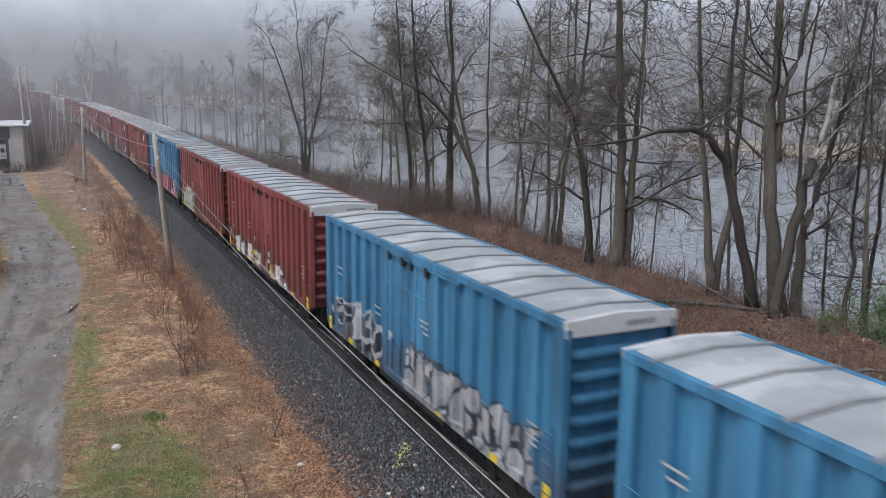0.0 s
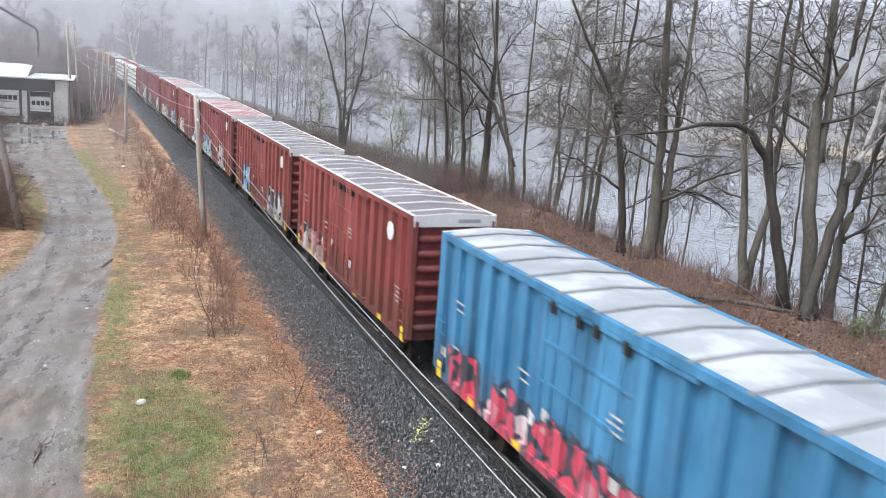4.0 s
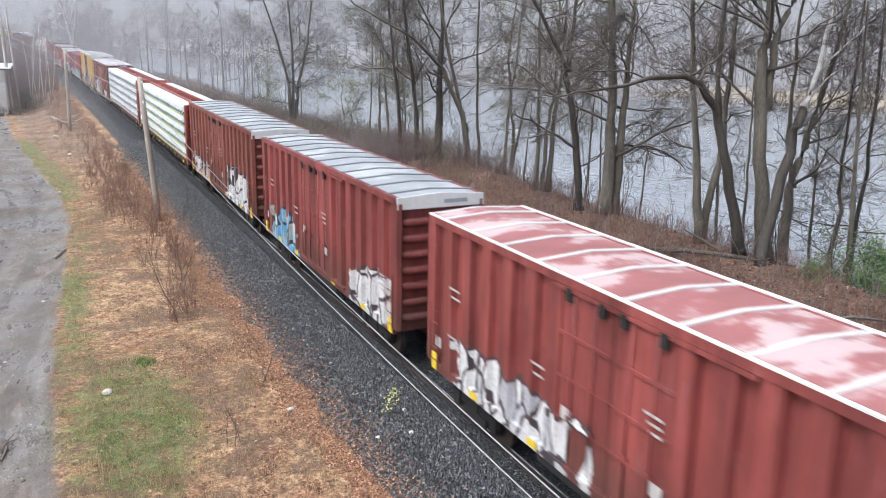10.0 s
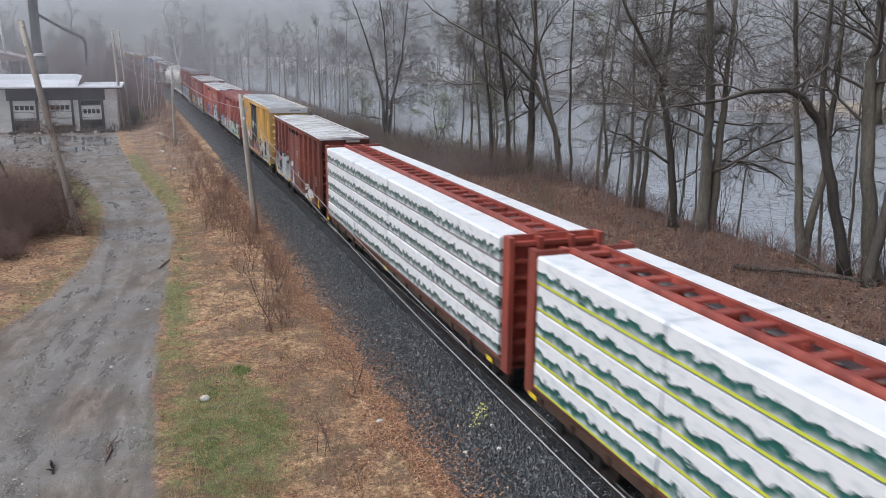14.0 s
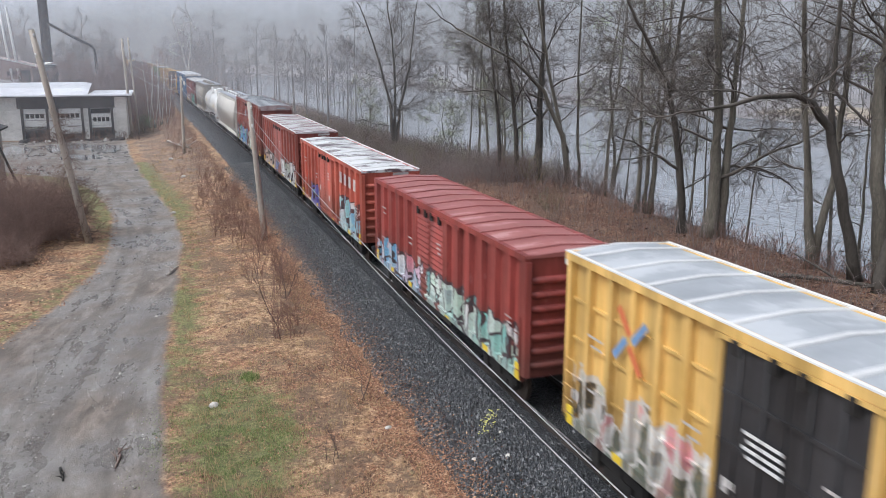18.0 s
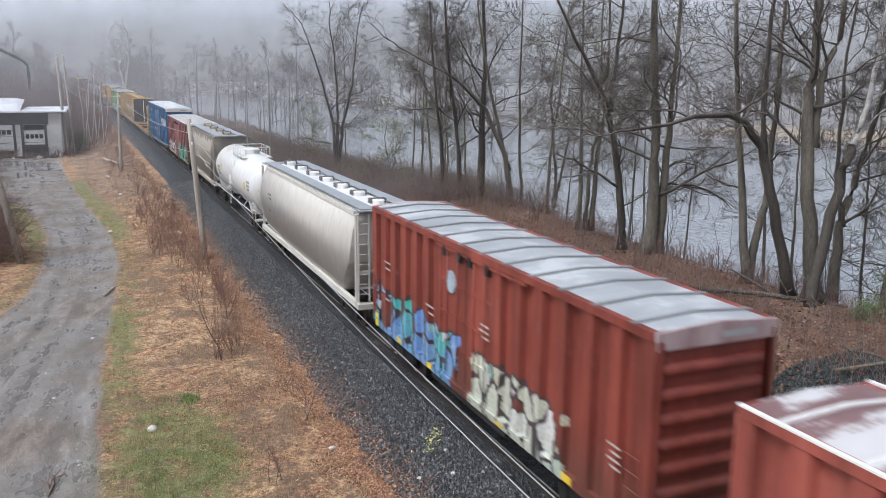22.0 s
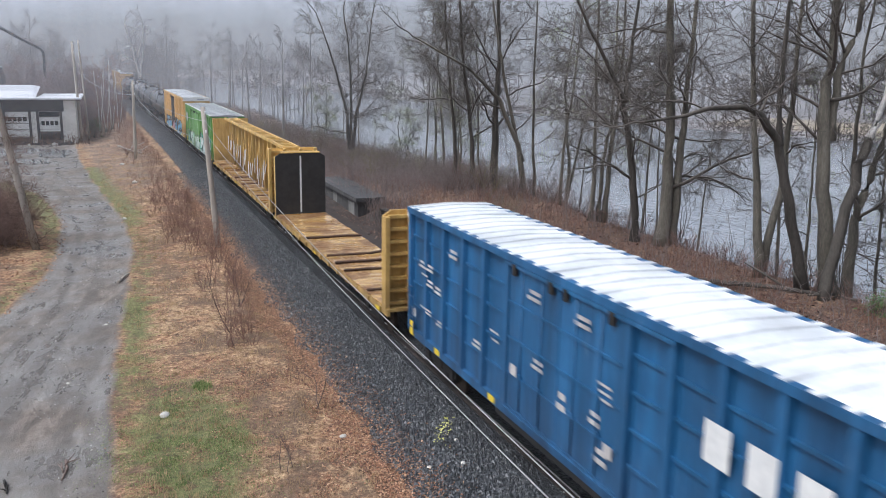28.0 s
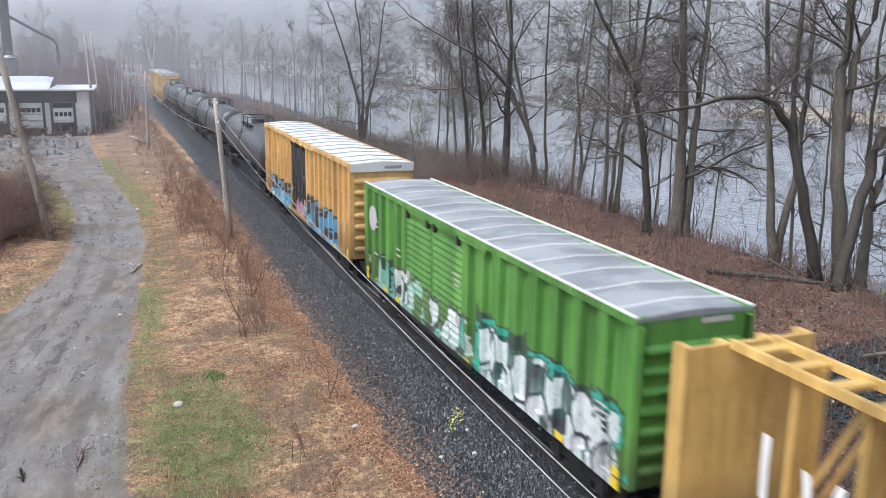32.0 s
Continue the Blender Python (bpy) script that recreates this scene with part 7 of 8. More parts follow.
birch = build_tree("birch", "white-barked birch with a dark foot leaning over the river", 17,
                   [(stem((1.44, 6.85 - bz), (1.92, 8.11 - bz), (2.38, 10.5 - bz), (2.4, 13.0 - bz), (2.7, 15.5 - bz)), 0.105, 0.05),
                    (stem((1.85, 7.9 - bz), (2.5, 8.5 - bz), (3.4, 9.1 - bz), (4.4, 9.9 - bz)), 0.055, 0.02), (stem((1.45, 6.9 - bz), (2.4, 7.8 - bz), (3.4, 8.4 - bz)), 0.04, 0.02)],
                   5, 1.7, (5, 4, 2), BIRCH, TWIG, 0.35, at=bank(12.0, 21.0))
g = Geo()
g.tube(refine(stem((0, 0), (0.45, 3.14 - bz), (1.11, 6.03 - bz), (1.5, 7.0 - bz)), random.Random(517)), [0.21 - 0.0055 * i for i in range(13)], 9)
part("trunk", g, BARK_DARK, birch, "dark rough foot of the trunk")
build_tree("tree", T_BARE, 18, [(stem((0, 0), (0.2, 4), (0.5, 8), (0.3, 15)), 0.17, 0.05)], 8, 3.2, (6, 5, 3), BARK, TWIG, 0.3, at=bank(16.8, 17.2))
build_tree("tree", T_BARE, 19, [(stem((0, 0), (0.2, 4), (-0.3, 8), (-0.5, 15)), 0.15, 0.05)], 8, 3.2, (6, 6, 3), BARK, TWIG, 0.3, at=bank(16.5, 14.0))

build_tree("tree", "tall tree with a haze of first pale green leaves", 20, [(stem((0, 0), (0.2, 5), (-0.4, 10), (0.3, 15)), 0.17, 0.05), (stem((0.1, 2), (1.0, 6), (2.0, 10), (2.6, 14)), 0.12, 0.04)],
           7, 3.4, (6, 5, 3), BARK, TWIG, 0.3, at=bank(21.5, 55.0), buds=0.8)
build_tree("tree", "young tree with a haze of first pale green leaves", 21, [(stem((0, 0), (0.1, 3), (-0.2, 6), (0.1, 9)), 0.1, 0.03)],
           7, 2.6, (6, 5, 3), BARK, TWIG, 0.2, at=bank(15.2, 60.5), buds=0.8)
for k, (x, y) in enumerate(((13.2, 69.0), (16.5, 64.0), (10.6, 88.0))):
    build_tree("tree", "young tree with a haze of first pale green leaves", 22 + k, [(stem((0, 0), (0.1, 2), (-0.2, 4), (0.1, 5.5)), 0.06, 0.02), (stem((0.2, 0), (0.6, 2), (1.0, 4)), 0.05, 0.02)],
               7, 1.9, (6, 5, 2), BARK, TWIG, 0.15, at=bank(x, y), buds=0.75)
# further trees: a few kinds, repeated along both banks and across the river
KINDS = []
for k in range(6):
    rng = random.Random(100 + k)
    h = rng.uniform(11, 16)
    lean = rng.uniform(-0.8, 0.8)
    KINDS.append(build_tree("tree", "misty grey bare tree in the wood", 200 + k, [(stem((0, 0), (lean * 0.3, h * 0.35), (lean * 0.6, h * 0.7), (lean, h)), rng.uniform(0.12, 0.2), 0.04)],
                            9, 3.3, (5, 4, 2), TWIG_HAZED, TWIG_HAZED, 0.3, thin=0.016, at=bank(30 + k, 205), group="misty wood", buds=0.25 if k in (1, 4) else None))
NEAR_KINDS = []
for k in range(4):
    rng = random.Random(140 + k)
    h = rng.uniform(9, 14)
    lean = rng.uniform(-1, 1)
    NEAR_KINDS.append(build_tree("tree", "slender bare tree among the brush of the bank", 240 + k, [(stem((0, 0), (lean * 0.3, h * 0.35), (lean * 0.6, h * 0.7), (lean, h)), rng.uniform(0.09, 0.15), 0.03)],
                                 8, 2.7, (6, 6, 3), BARK, TWIG, 0.3, at=bank(14 + k, 58 + 5 * k), group="trees of the bank", buds=0.3 if k == 2 else None))


def strew(kinds, spots, seed, smin=0.8, smax=1.25):
    rng = random.Random(seed)
    for x, y in spots:
        s = rng.uniform(smin, smax)
        ob = rng.choice(kinds)
        m = bank(x, y) @ pose(0, 0, 0, 0, 0, rng.uniform(0, 360))
        c = copy_thing(ob, m)
        c.scale = (s, s, s * rng.uniform(0.9, 1.15))


rng = random.Random(77)
strew(NEAR_KINDS, [(rng.uniform(13, 20), y) for y in (41, 57, 64, 70, 86, 93, 102)], 5, 0.55, 0.95)
strew(NEAR_KINDS, [(rng.uniform(14.5, 20), y) for y in (16, 20, 24, 27, 30.5, 34, 37.5, 40, 43, 46)], 15, 0.5, 0.85)
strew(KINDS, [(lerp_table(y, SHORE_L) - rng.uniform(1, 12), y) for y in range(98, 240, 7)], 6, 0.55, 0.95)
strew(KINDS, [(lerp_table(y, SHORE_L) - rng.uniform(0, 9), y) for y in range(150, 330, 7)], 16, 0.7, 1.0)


def light_tree(seed):
    """Vertices and faces of a plain far tree."""
    rng = random.Random(seed)
    g = Geo()
    h = rng.uniform(10, 15)
    lean = rng.uniform(-0.8, 0.8)
    pts = refine(stem((0, 0), (lean * 0.3, h * 0.35), (lean * 0.6, h * 0.7), (lean, h)), rng, 2)
    n = len(pts) - 1
    g.tube(pts, [0.2 - 0.15 * i / n for i in range(n + 1)], 5, cap=False)
    for i in range(10):
        t = 0.25 + 0.75 * (i + rng.random()) / 10
        k = min(n - 1, int(t * n))
        az = rng.uniform(0, 6.28)
        branch(g, rng, pts[k].lerp(pts[k + 1], t * n - k), Vector((math.cos(az), math.sin(az), rng.uniform(0.3, 1.2))), 3.6 * rng.uniform(0.7, 1.2) * (1.2 - 0.5 * t), 0.06, 1, (0, 4, 3), 0.0, None, 0.025)
    return np.array([tuple(v) for v in g.v]), g.f


def far_woods(name, label, spots, seed, smin, smax):
    """A far wood as one object."""
    rng = random.Random(seed)
    kinds = [light_tree(400 + k) for k in range(5)]
    verts, faces, base = [], [], 0
    for x, y in spots:
        v, f = rng.choice(kinds)
        a, s = rng.uniform(0, 6.28), rng.uniform(smin, smax)
        ca, sa = math.cos(a) * s, math.sin(a) * s
        w = np.stack([v[:, 0] * ca - v[:, 1] * sa + x, v[:, 0] * sa + v[:, 1] * ca + y, v[:, 2] * s + ground_z(x, y) - 0.1], 1)
        verts.append(w)
        faces.extend([tuple(i + base for i in q) for q in f])
        base += len(v)
    me = bpy.data.meshes.new(name)
    me.from_pydata(np.concatenate(verts).tolist(), [], faces)
    me.materials.append(TWIG_HAZED)
    tagged(new(name, me), label, "wood", kind="stuff")


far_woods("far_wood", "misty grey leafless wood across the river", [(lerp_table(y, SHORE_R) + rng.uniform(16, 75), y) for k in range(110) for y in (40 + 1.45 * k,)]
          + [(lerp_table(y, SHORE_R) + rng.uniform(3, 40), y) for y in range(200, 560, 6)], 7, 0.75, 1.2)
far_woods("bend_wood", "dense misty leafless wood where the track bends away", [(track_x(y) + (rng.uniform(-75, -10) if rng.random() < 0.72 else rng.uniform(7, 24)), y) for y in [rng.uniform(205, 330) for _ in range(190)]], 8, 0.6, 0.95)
RED_KINDS = []
for k in range(3):
    rng2 = random.Random(160 + k)
    h = rng2.uniform(6.5, 9)
    RED_KINDS.append(build_tree("tree", "reddish leafless young tree beyond the garage", 260 + k, [(stem((0, 0), (q * 0.3, h * 0.5), (q, h)), 0.07, 0.02) for q in (-0.9, 0.1, 1.0)],
                                8, 2.2, (6, 4), TWIG_ROSE, TWIG_ROSE, 0.15, at=bank(-12 - 3 * k, 127 + 2 * k), group="young wood beyond the garage", thin=0.014))
strew(RED_KINDS, [(track_x(y) - rng.uniform(6.5, 26), y) for k in range(50) for y in (122 + 1.5 * k,)], 9, 0.6, 1.0)
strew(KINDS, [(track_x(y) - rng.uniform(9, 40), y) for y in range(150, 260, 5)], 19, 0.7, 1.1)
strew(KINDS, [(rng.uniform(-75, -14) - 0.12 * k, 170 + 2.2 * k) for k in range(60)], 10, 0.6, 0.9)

# white birches beyond the bend and beside the garage
for k, (x, y, h, r) in enumerate(((-10.2, 121, 8.5, 0.09), (-9.4, 122.5, 9.5, 0.1), (-8.6, 120, 7.5, 0.08), (-11.0, 124, 9, 0.09))):
    build_tree("birch", "slender white birch beside the garage", 300 + k, [(stem((0, 0), (0.1 * k - 0.2, h * 0.4), (0.3 - 0.2 * k, h)), r, 0.02), (stem((0.1, 0.2), (0.6, h * 0.45), (0.9, h * 0.9)), r * 0.7, 0.02)],
               6, 1.5, (5, 3), BIRCH, TWIG_RED, 0.4, at=bank(x, y), group="birches by the garage")
build_tree("birch", "big white-limbed tree rising over the far wood", 310,
           [(stem((0, 0), (-0.2, 5), (-0.9, 9), (-2.4, 15)), 0.3, 0.1), (stem((-0.1, 4), (0.6, 8), (1.2, 12), (1.0, 15.5)), 0.22, 0.09)], 6, 3.6, (3,), BIRCH, BIRCH, 0.45, at=bank(-3.2, 186), thin=0.035)
# ---- brush, weeds, litter and stones ----
def tall_weed(x, y, h, stems, seed, spread_r, mat, label, name="sapling"):
    rng = random.Random(seed)
    root = thing(name, label, "shrub", at=pose(x, y, ground_z(x, y) - 0.05))
    for k in range(stems):
        g = Geo()
        a = rng.uniform(0, 6.28)
        d = Vector((math.cos(a) * spread_r, math.sin(a) * spread_r, 1)).normalized()
        hh = h * rng.uniform(0.6, 1.0)
        branch(g, rng, (rng.gauss(0, 0.12), rng.gauss(0, 0.12), 0), d, hh, 0.011 + 0.003 * hh, 1, (0, 4, 2), 0.1)
        part("stem", g, mat, root)
    return root


tall_weed(-6.3, 28.6, 3.4, 1, 1, 0.06, TWIG_BUSH, "leafless brown sapling in the dead grass")
tall_weed(-6.4, 28.9, 1.4, 4, 5, 0.4, TWIG_RED, "reddish leafless weeds round a sapling", "weed_clump")
tall_weed(-4.9, 22.4, 2.4, 2, 2, 0.1, TWIG_BUSH, "leafless brown sapling at the ballast edge")
tall_weed(-6.4, 18.9, 1.1, 3, 3, 0.3, TWIG_BUSH, "low leafless weed among fallen leaves")
tall_weed(-5.4, 33.5, 2.6, 4, 4, 0.2, TWIG_BUSH, "leafless brown sapling in the dead grass")
for k, (x, y, h, n, r) in enumerate(((-5.9, 38.0, 2.0, 5, 0.3), (-5.2, 41.5, 1.9, 5, 0.3), (-6.6, 36.2, 1.5, 4, 0.35), (-6.3, 43.5, 1.6, 4, 0.3))):
    tall_weed(x, y, h, n, 20 + k, r, TWIG_RED, "dense clump of reddish-brown leafless brush", "brush_clump")
rng = random.Random(50)
for k in range(50):
    y = rng.uniform(28, 104) if k % 3 else rng.uniform(36, 60)
    x = track_x(y) - rng.uniform(4.3, 7.4)
    tall_weed(x, y, rng.uniform(0.9, 2.1), 5, 60 + k, 0.25, TWIG_RED, "leafless weed stalks along the ballast", "weed_clump")


# tangled leafless shrubs at the water's edge
for k in range(24):
    y = 16 + 1.6 * k
    x = lerp_table(y, SHORE_L) - rng.uniform(3.0, 8.5)
    tall_weed(x, y, rng.uniform(2.2, 4.2), 4, 160 + k, 0.55, TWIG, "tangled leafless shrub at the water's edge", "shore_shrub")


# leafless and budding brush along the top of the bank
BRUSH_OLIVE = rough_mat("olive_brush", (0.12, 0.105, 0.06), (0.26, 0.235, 0.14), 1.0, 0.9, bumpy=0.0)
BRUSH_KINDS = [tall_weed(10.0 + 0.7 * k, 50.0 + 4 * k, 2.6, 9, 400 + k, 0.5, (TWIG_BUSH, DULL_TWIG, BRUSH_OLIVE, DULL_TWIG)[k], "bushy leafless shrub on the river bank", "bank_shrub") for k in range(4)]
rng = random.Random(401)
for k in range(110):
    y = 38 + 72 * rng.random() ** 1.2
    x = track_x(y) + 6.8 + 7.5 * rng.random() if y > 48 else rng.uniform(8.5, 15)
    sc = rng.uniform(0.45, 1.05)
    ob = copy_thing(rng.choice(BRUSH_KINDS), pose(x, y, ground_z(x, y) - 0.05, 0, 0, rng.uniform(0, 360)))
    ob.scale = (sc * 1.2, sc * 1.2, sc)


# the big thicket left of the road
THICKET_TWIG = rough_mat("thicket_twig", (0.13, 0.085, 0.07), (0.34, 0.235, 0.195), 2.0, 0.9, bumpy=0.0)


def thicket(x, y, r, h, n, seed):
    rng = random.Random(seed)
    root = thing("thicket", "dense brown leafless thicket beside the road", "bush", at=pose(x, y, ground_z(x, y) - 0.1))
    for _ in range(4):
        g = Geo()
        for _ in range(n // 4):
            a, q = rng.uniform(0, 6.28), r * math.sqrt(rng.random())
            d = Vector((rng.gauss(0, 0.35) + 0.25 * math.cos(a), rng.gauss(0, 0.35) + 0.25 * math.sin(a), 1)).normalized()
            branch(g, rng, (q * math.cos(a), q * math.sin(a), 0), d, h * rng.uniform(0.5, 1.1) * (1.15 - 0.5 * q / r), 0.03, 1, (0, 6, 5), -0.01)
        tagged(part("stem_mass", g, THICKET_TWIG, root), kind="stuff")


thicket(-16.5, 50.0, 2.0, 3.7, 200, 1)
thicket(-20.0, 46.5, 2.8, 3.6, 200, 6)
thicket(-18.0, 44.0, 1.7, 2.0, 110, 7)
thicket(-18.2, 49.0, 2.6, 3.6, 160, 2)
thicket(-18.6, 54.0, 2.6, 3.8, 130, 3)
thicket(-21.5, 50.5, 2.6, 3.6, 110, 4)
thicket(-16.9, 46.6, 1.1, 1.6, 50, 5)
# vines round the leaning pole
g = Geo()
rng = random.Random(8)
for _ in range(110):
    t = rng.uniform(0.0, 0.62)
    p = Vector((-13.7 - 1.8 * t, 47.8, -0.5 + 10.8 * t))
    branch(g, rng, p, Vector((rng.gauss(0, 1), rng.gauss(0, 1), rng.uniform(-0.8, 0.6))), rng.uniform(0.3, 1.2), 0.018, 1, (0, 5, 3), -0.04)
solid("vine", g, TWIG_BUSH, "leafless brown vine climbing the leaning pole", "vine")


def scatter_stems(name, label, spots, hmin, hmax, mat, seed, r=0.009):
    """Many thin dead stems as one object."""
    rng = random.Random(seed)
    g = Geo()
    for x, y in spots:
        z = ground_z(x, y) - 0.03
        h = rng.uniform(hmin, hmax)
        a, b = rng.gauss(0, 0.22) * h, rng.gauss(0, 0.22) * h
        g.tube([(x, y, z), (x + a * 0.4, y + b * 0.4, z + h * 0.55), (x + a, y + b, z + h)], [r, r * 0.8, r * 0.5], 3, cap=False)
        if h > 0.6:
            for _ in range(3):
                t = rng.uniform(0.4, 0.9)
                q = (x + a * t, y + b * t, z + h * t)
                g.tube([q, (q[0] + rng.gauss(0, 0.22), q[1] + rng.gauss(0, 0.22), q[2] + rng.uniform(0.05, 0.35))], [r * 0.7, r * 0.5], 3, cap=False)
    solid(name, g, mat, label, "brush", kind="stuff")


rng = random.Random(21)
spots = []
while len(spots) < 2600:
    y = rng.uniform(14, 115)
    x = track_x(y) + rng.uniform(7.2, 16)
    if in_river(x, y) < -1 and not (17 < y < 44 and x < wall_x(y) + 0.4):
        spots.append((x, y))
DULL_BRUSH = rough_mat("dull_brush", (0.155, 0.125, 0.116), (0.3, 0.25, 0.235), 0.6, 0.9, bumpy=0.0)
scatter_stems("bank_brush", "dead brown stalks and brush along the river bank", spots, 0.3, 1.3, DULL_BRUSH, 22)
spots = []
while len(spots) < 5200:
    y = 13 + 55 * rng.random() ** 1.3
    x = track_x(y) + rng.uniform(5.5, 14)
    if in_river(x, y) < -1 and not (17 < y < 49 and x < wall_x(y) + 0.4) and noise.noise((x * 0.5, y * 0.35, 9.0)) > -0.1:
        spots.append((x, y))
scatter_stems("bank_stalks", "low reddish dead stalks on the leafy bank", spots, 0.12, 0.75, TWIG_RED, 35, 0.008)
spots = []
while len(spots) < 15000:
    y = 46 + 150 * rng.random() ** 1.15
    x = track_x(y) + 5.2 + (lerp_table(y, SHORE_L) - track_x(y) - 5.5) * rng.random()
    if noise.noise((x * 0.3, y * 0.22, 4.0)) > -0.18:
        spots.append((x, y))
scatter_stems("bank_thicket", "dense dull-brown leafless brush covering the bank", [q for q in spots if q[1] < 80], 0.4, 1.7, DULL_BRUSH, 29, 0.011)
scatter_stems("far_bank_thicket", "low dull-brown brush between the track and the river", [q for q in spots if q[1] >= 80], 0.2, 0.95, DULL_BRUSH, 30, 0.014)
spots = [(lerp_table(y, SHORE_L) - abs(rng.gauss(0, 2.2)), y) for y in [12 + 98 * rng.random() ** 1.3 for _ in range(2600)]]
scatter_stems("shore_brush", "tangled leafless brush at the water's edge", spots, 0.5, 2.1, TWIG_BUSH, 23, 0.012)
tufts = [(track_x(y) - rng.uniform(4.2, 9.5), y, rng.uniform(0.06, 0.2)) for y in [14 + 80 * rng.random() ** 1.5 for _ in range(900)]]
spots = [(x + rng.gauss(0, r), y + rng.gauss(0, r)) for x, y, r in tufts for _ in range(16)]
spots += [(track_x(y) - rng.uniform(4.0, 9.5), y) for y in [14 + 96 * rng.random() ** 1.3 for _ in range(4000)]]
spots = [q for q in spots if road_in(*q) < -0.1]
scatter_stems("dead_grass", "dead straw stalks on the verge", spots, 0.04, 0.22, rough_mat("straw", (0.24, 0.155, 0.08), (0.6, 0.44, 0.26), 2.0, 0.9, bumpy=0.0), 24, 0.006)
spots = [(rng.uniform(76, 122), rng.uniform(40, 330)) for _ in range(14000)]
spots = [(x, y) for x, y in spots if -9 < in_river(x, y) < 0.5]
scatter_stems("far_shore_brush", "brown reeds and brush on the far shore", spots, 0.25, 1.3, DULL_BRUSH, 25, 0.05)
spots = [(rng.uniform(-40, 4), rng.uniform(114, 200)) for _ in range(3000)]
spots = [(x, y) for x, y in spots if x < track_x(y) - 4.5 or x > track_x(y) + 5]
scatter_stems("far_brush", "reddish leafless brush beyond the garage", spots, 0.8, 3.2, TWIG_RED, 26, 0.025)
spots = [(track_x(y) - rng.uniform(4.2, 15), y) for y in [rng.uniform(132, 235) for _ in range(5200)]]
scatter_stems("bend_brush", "tall reddish-grey brush beside the bend of the track", spots, 1.2, 4.6, TWIG_ROSE, 37, 0.03)
spots = [(track_x(y) - 4.1 - abs(rng.gauss(0, 1.5)), y) for y in [rng.uniform(46, 128) for _ in range(1300)]]
spots = [q for q in spots if road_in(*q) < -0.8]
scatter_stems("verge_brush", "thin reddish-brown dead stalks along the ballast", spots, 0.2, 0.95, TWIG_RED, 38, 0.009)
spots = [(track_x(y) - rng.uniform(3.9, 12), y) for y in [rng.uniform(180, 240) for _ in range(3000)]]
scatter_stems("bend_thicket", "tall reddish-grey young growth hiding the bend", spots, 2.8, 6.4, TWIG_ROSE, 39, 0.034)
spots = [(rng.uniform(-24, -12), rng.uniform(106.5, 109.5)) for _ in range(250)]
scatter_stems("garage_weeds", "dead weeds before the garage", spots, 0.3, 1.3, TWIG_BUSH, 27, 0.02)


def flakes(name, label, mat, spots, size, seed, lift=0.02):
    """Small lying leaves or blades: one quad each, tilted at random."""
    rng = np.random.default_rng(seed)
    n = len(spots)
    pos = np.array([(x, y, ground_z(x, y) + lift) for x, y in spots])
    ang = rng.uniform(0, 2 * np.pi, n)
    tilt = rng.normal(0, 0.35, (n, 2))
    s = size * rng.uniform(0.6, 1.4, n)
    u = np.stack([np.cos(ang), np.sin(ang), tilt[:, 0]], 1) * s[:, None]
    w = np.stack([-np.sin(ang), np.cos(ang), tilt[:, 1]], 1) * (s * 0.6)[:, None]
    v = np.stack([pos - u, pos + w, pos + u, pos - w], 1).reshape(-1, 3)
    f = np.arange(4 * n).reshape(n, 4)
    me = bpy.data.meshes.new(name)
    me.from_pydata(v.tolist(), [], f.tolist())
    me.materials.append(mat)
    tagged(new(name, me), label, "leaves", kind="stuff")


def island_mat(name, stops, rough=0.8):
    m, n, l, p = nodes_of(name)
    geo = n.new("ShaderNodeNewGeometry")
    r = ramp_node(n, l, geo.outputs["Random Per Island"], stops)
    l.new(r.outputs[0], p.inputs["Base Color"])
    p.inputs["Roughness"].default_value = rough
    return m


LEAVES = island_mat("fallen_leaves", [(0.0, (0.06, 0.028, 0.018)), (0.3, (0.19, 0.085, 0.047)), (0.65, (0.345, 0.165, 0.088)), (1.0, (0.52, 0.345, 0.21))], 0.6)
LEAVES_DARK = island_mat("wet_leaves", [(0.0, (0.035, 0.016, 0.012)), (0.5, (0.11, 0.05, 0.034)), (0.85, (0.21, 0.1, 0.065)), (1.0, (0.38, 0.27, 0.2))], 0.5)
rng = random.Random(31)
spots = []
for _ in range(95000):
    y = 13 + 52 * rng.random() ** 1.7
    x = track_x(y) - 3.7 - (rng.gauss(0.3, 0.55) if rng.random() < 0.45 else abs(rng.gauss(0, 2.6)))
    patch = noise.noise((x * 0.55, y * 0.3, 21.0)) + 0.6 * noise.noise((x * 1.7, y * 1.0, 5.0))
    if road_in(x, y) < 0.2 and (patch > 0.16 or rng.random() < 0.1 or x > track_x(y) - 4.5 - 0.4 * patch):
        spots.append((x, y))
flakes("leaf_litter", "fallen brown leaves on the verge", LEAVES, spots, 0.03, 32)
spots = []
for _ in range(16000):
    y = 20 + 42 * rng.random()
    x = rng.uniform(-26, -12)
    if road_in(x, y) < 0.3:
        spots.append((x, y))
flakes("roadside_leaf_litter", "fallen leaves beside the road and under the thicket", LEAVES, spots, 0.05, 36)
spots = []
for _ in range(26000):
    y = 13 + 42 * rng.random() ** 1.4
    x = rng.uniform(3.6, 14.5)
    if in_river(x, y) < -0.5:
        spots.append((x, y))
flakes("bank_leaf_litter", "wet fallen leaves on the river bank", LEAVES_DARK, spots, 0.055, 33)
BLADES = island_mat("grass_blades", [(0.0, (0.06, 0.11, 0.026)), (0.5, (0.185, 0.26, 0.078)), (1.0, (0.42, 0.43, 0.21))])
g = Geo()
rng = random.Random(34)


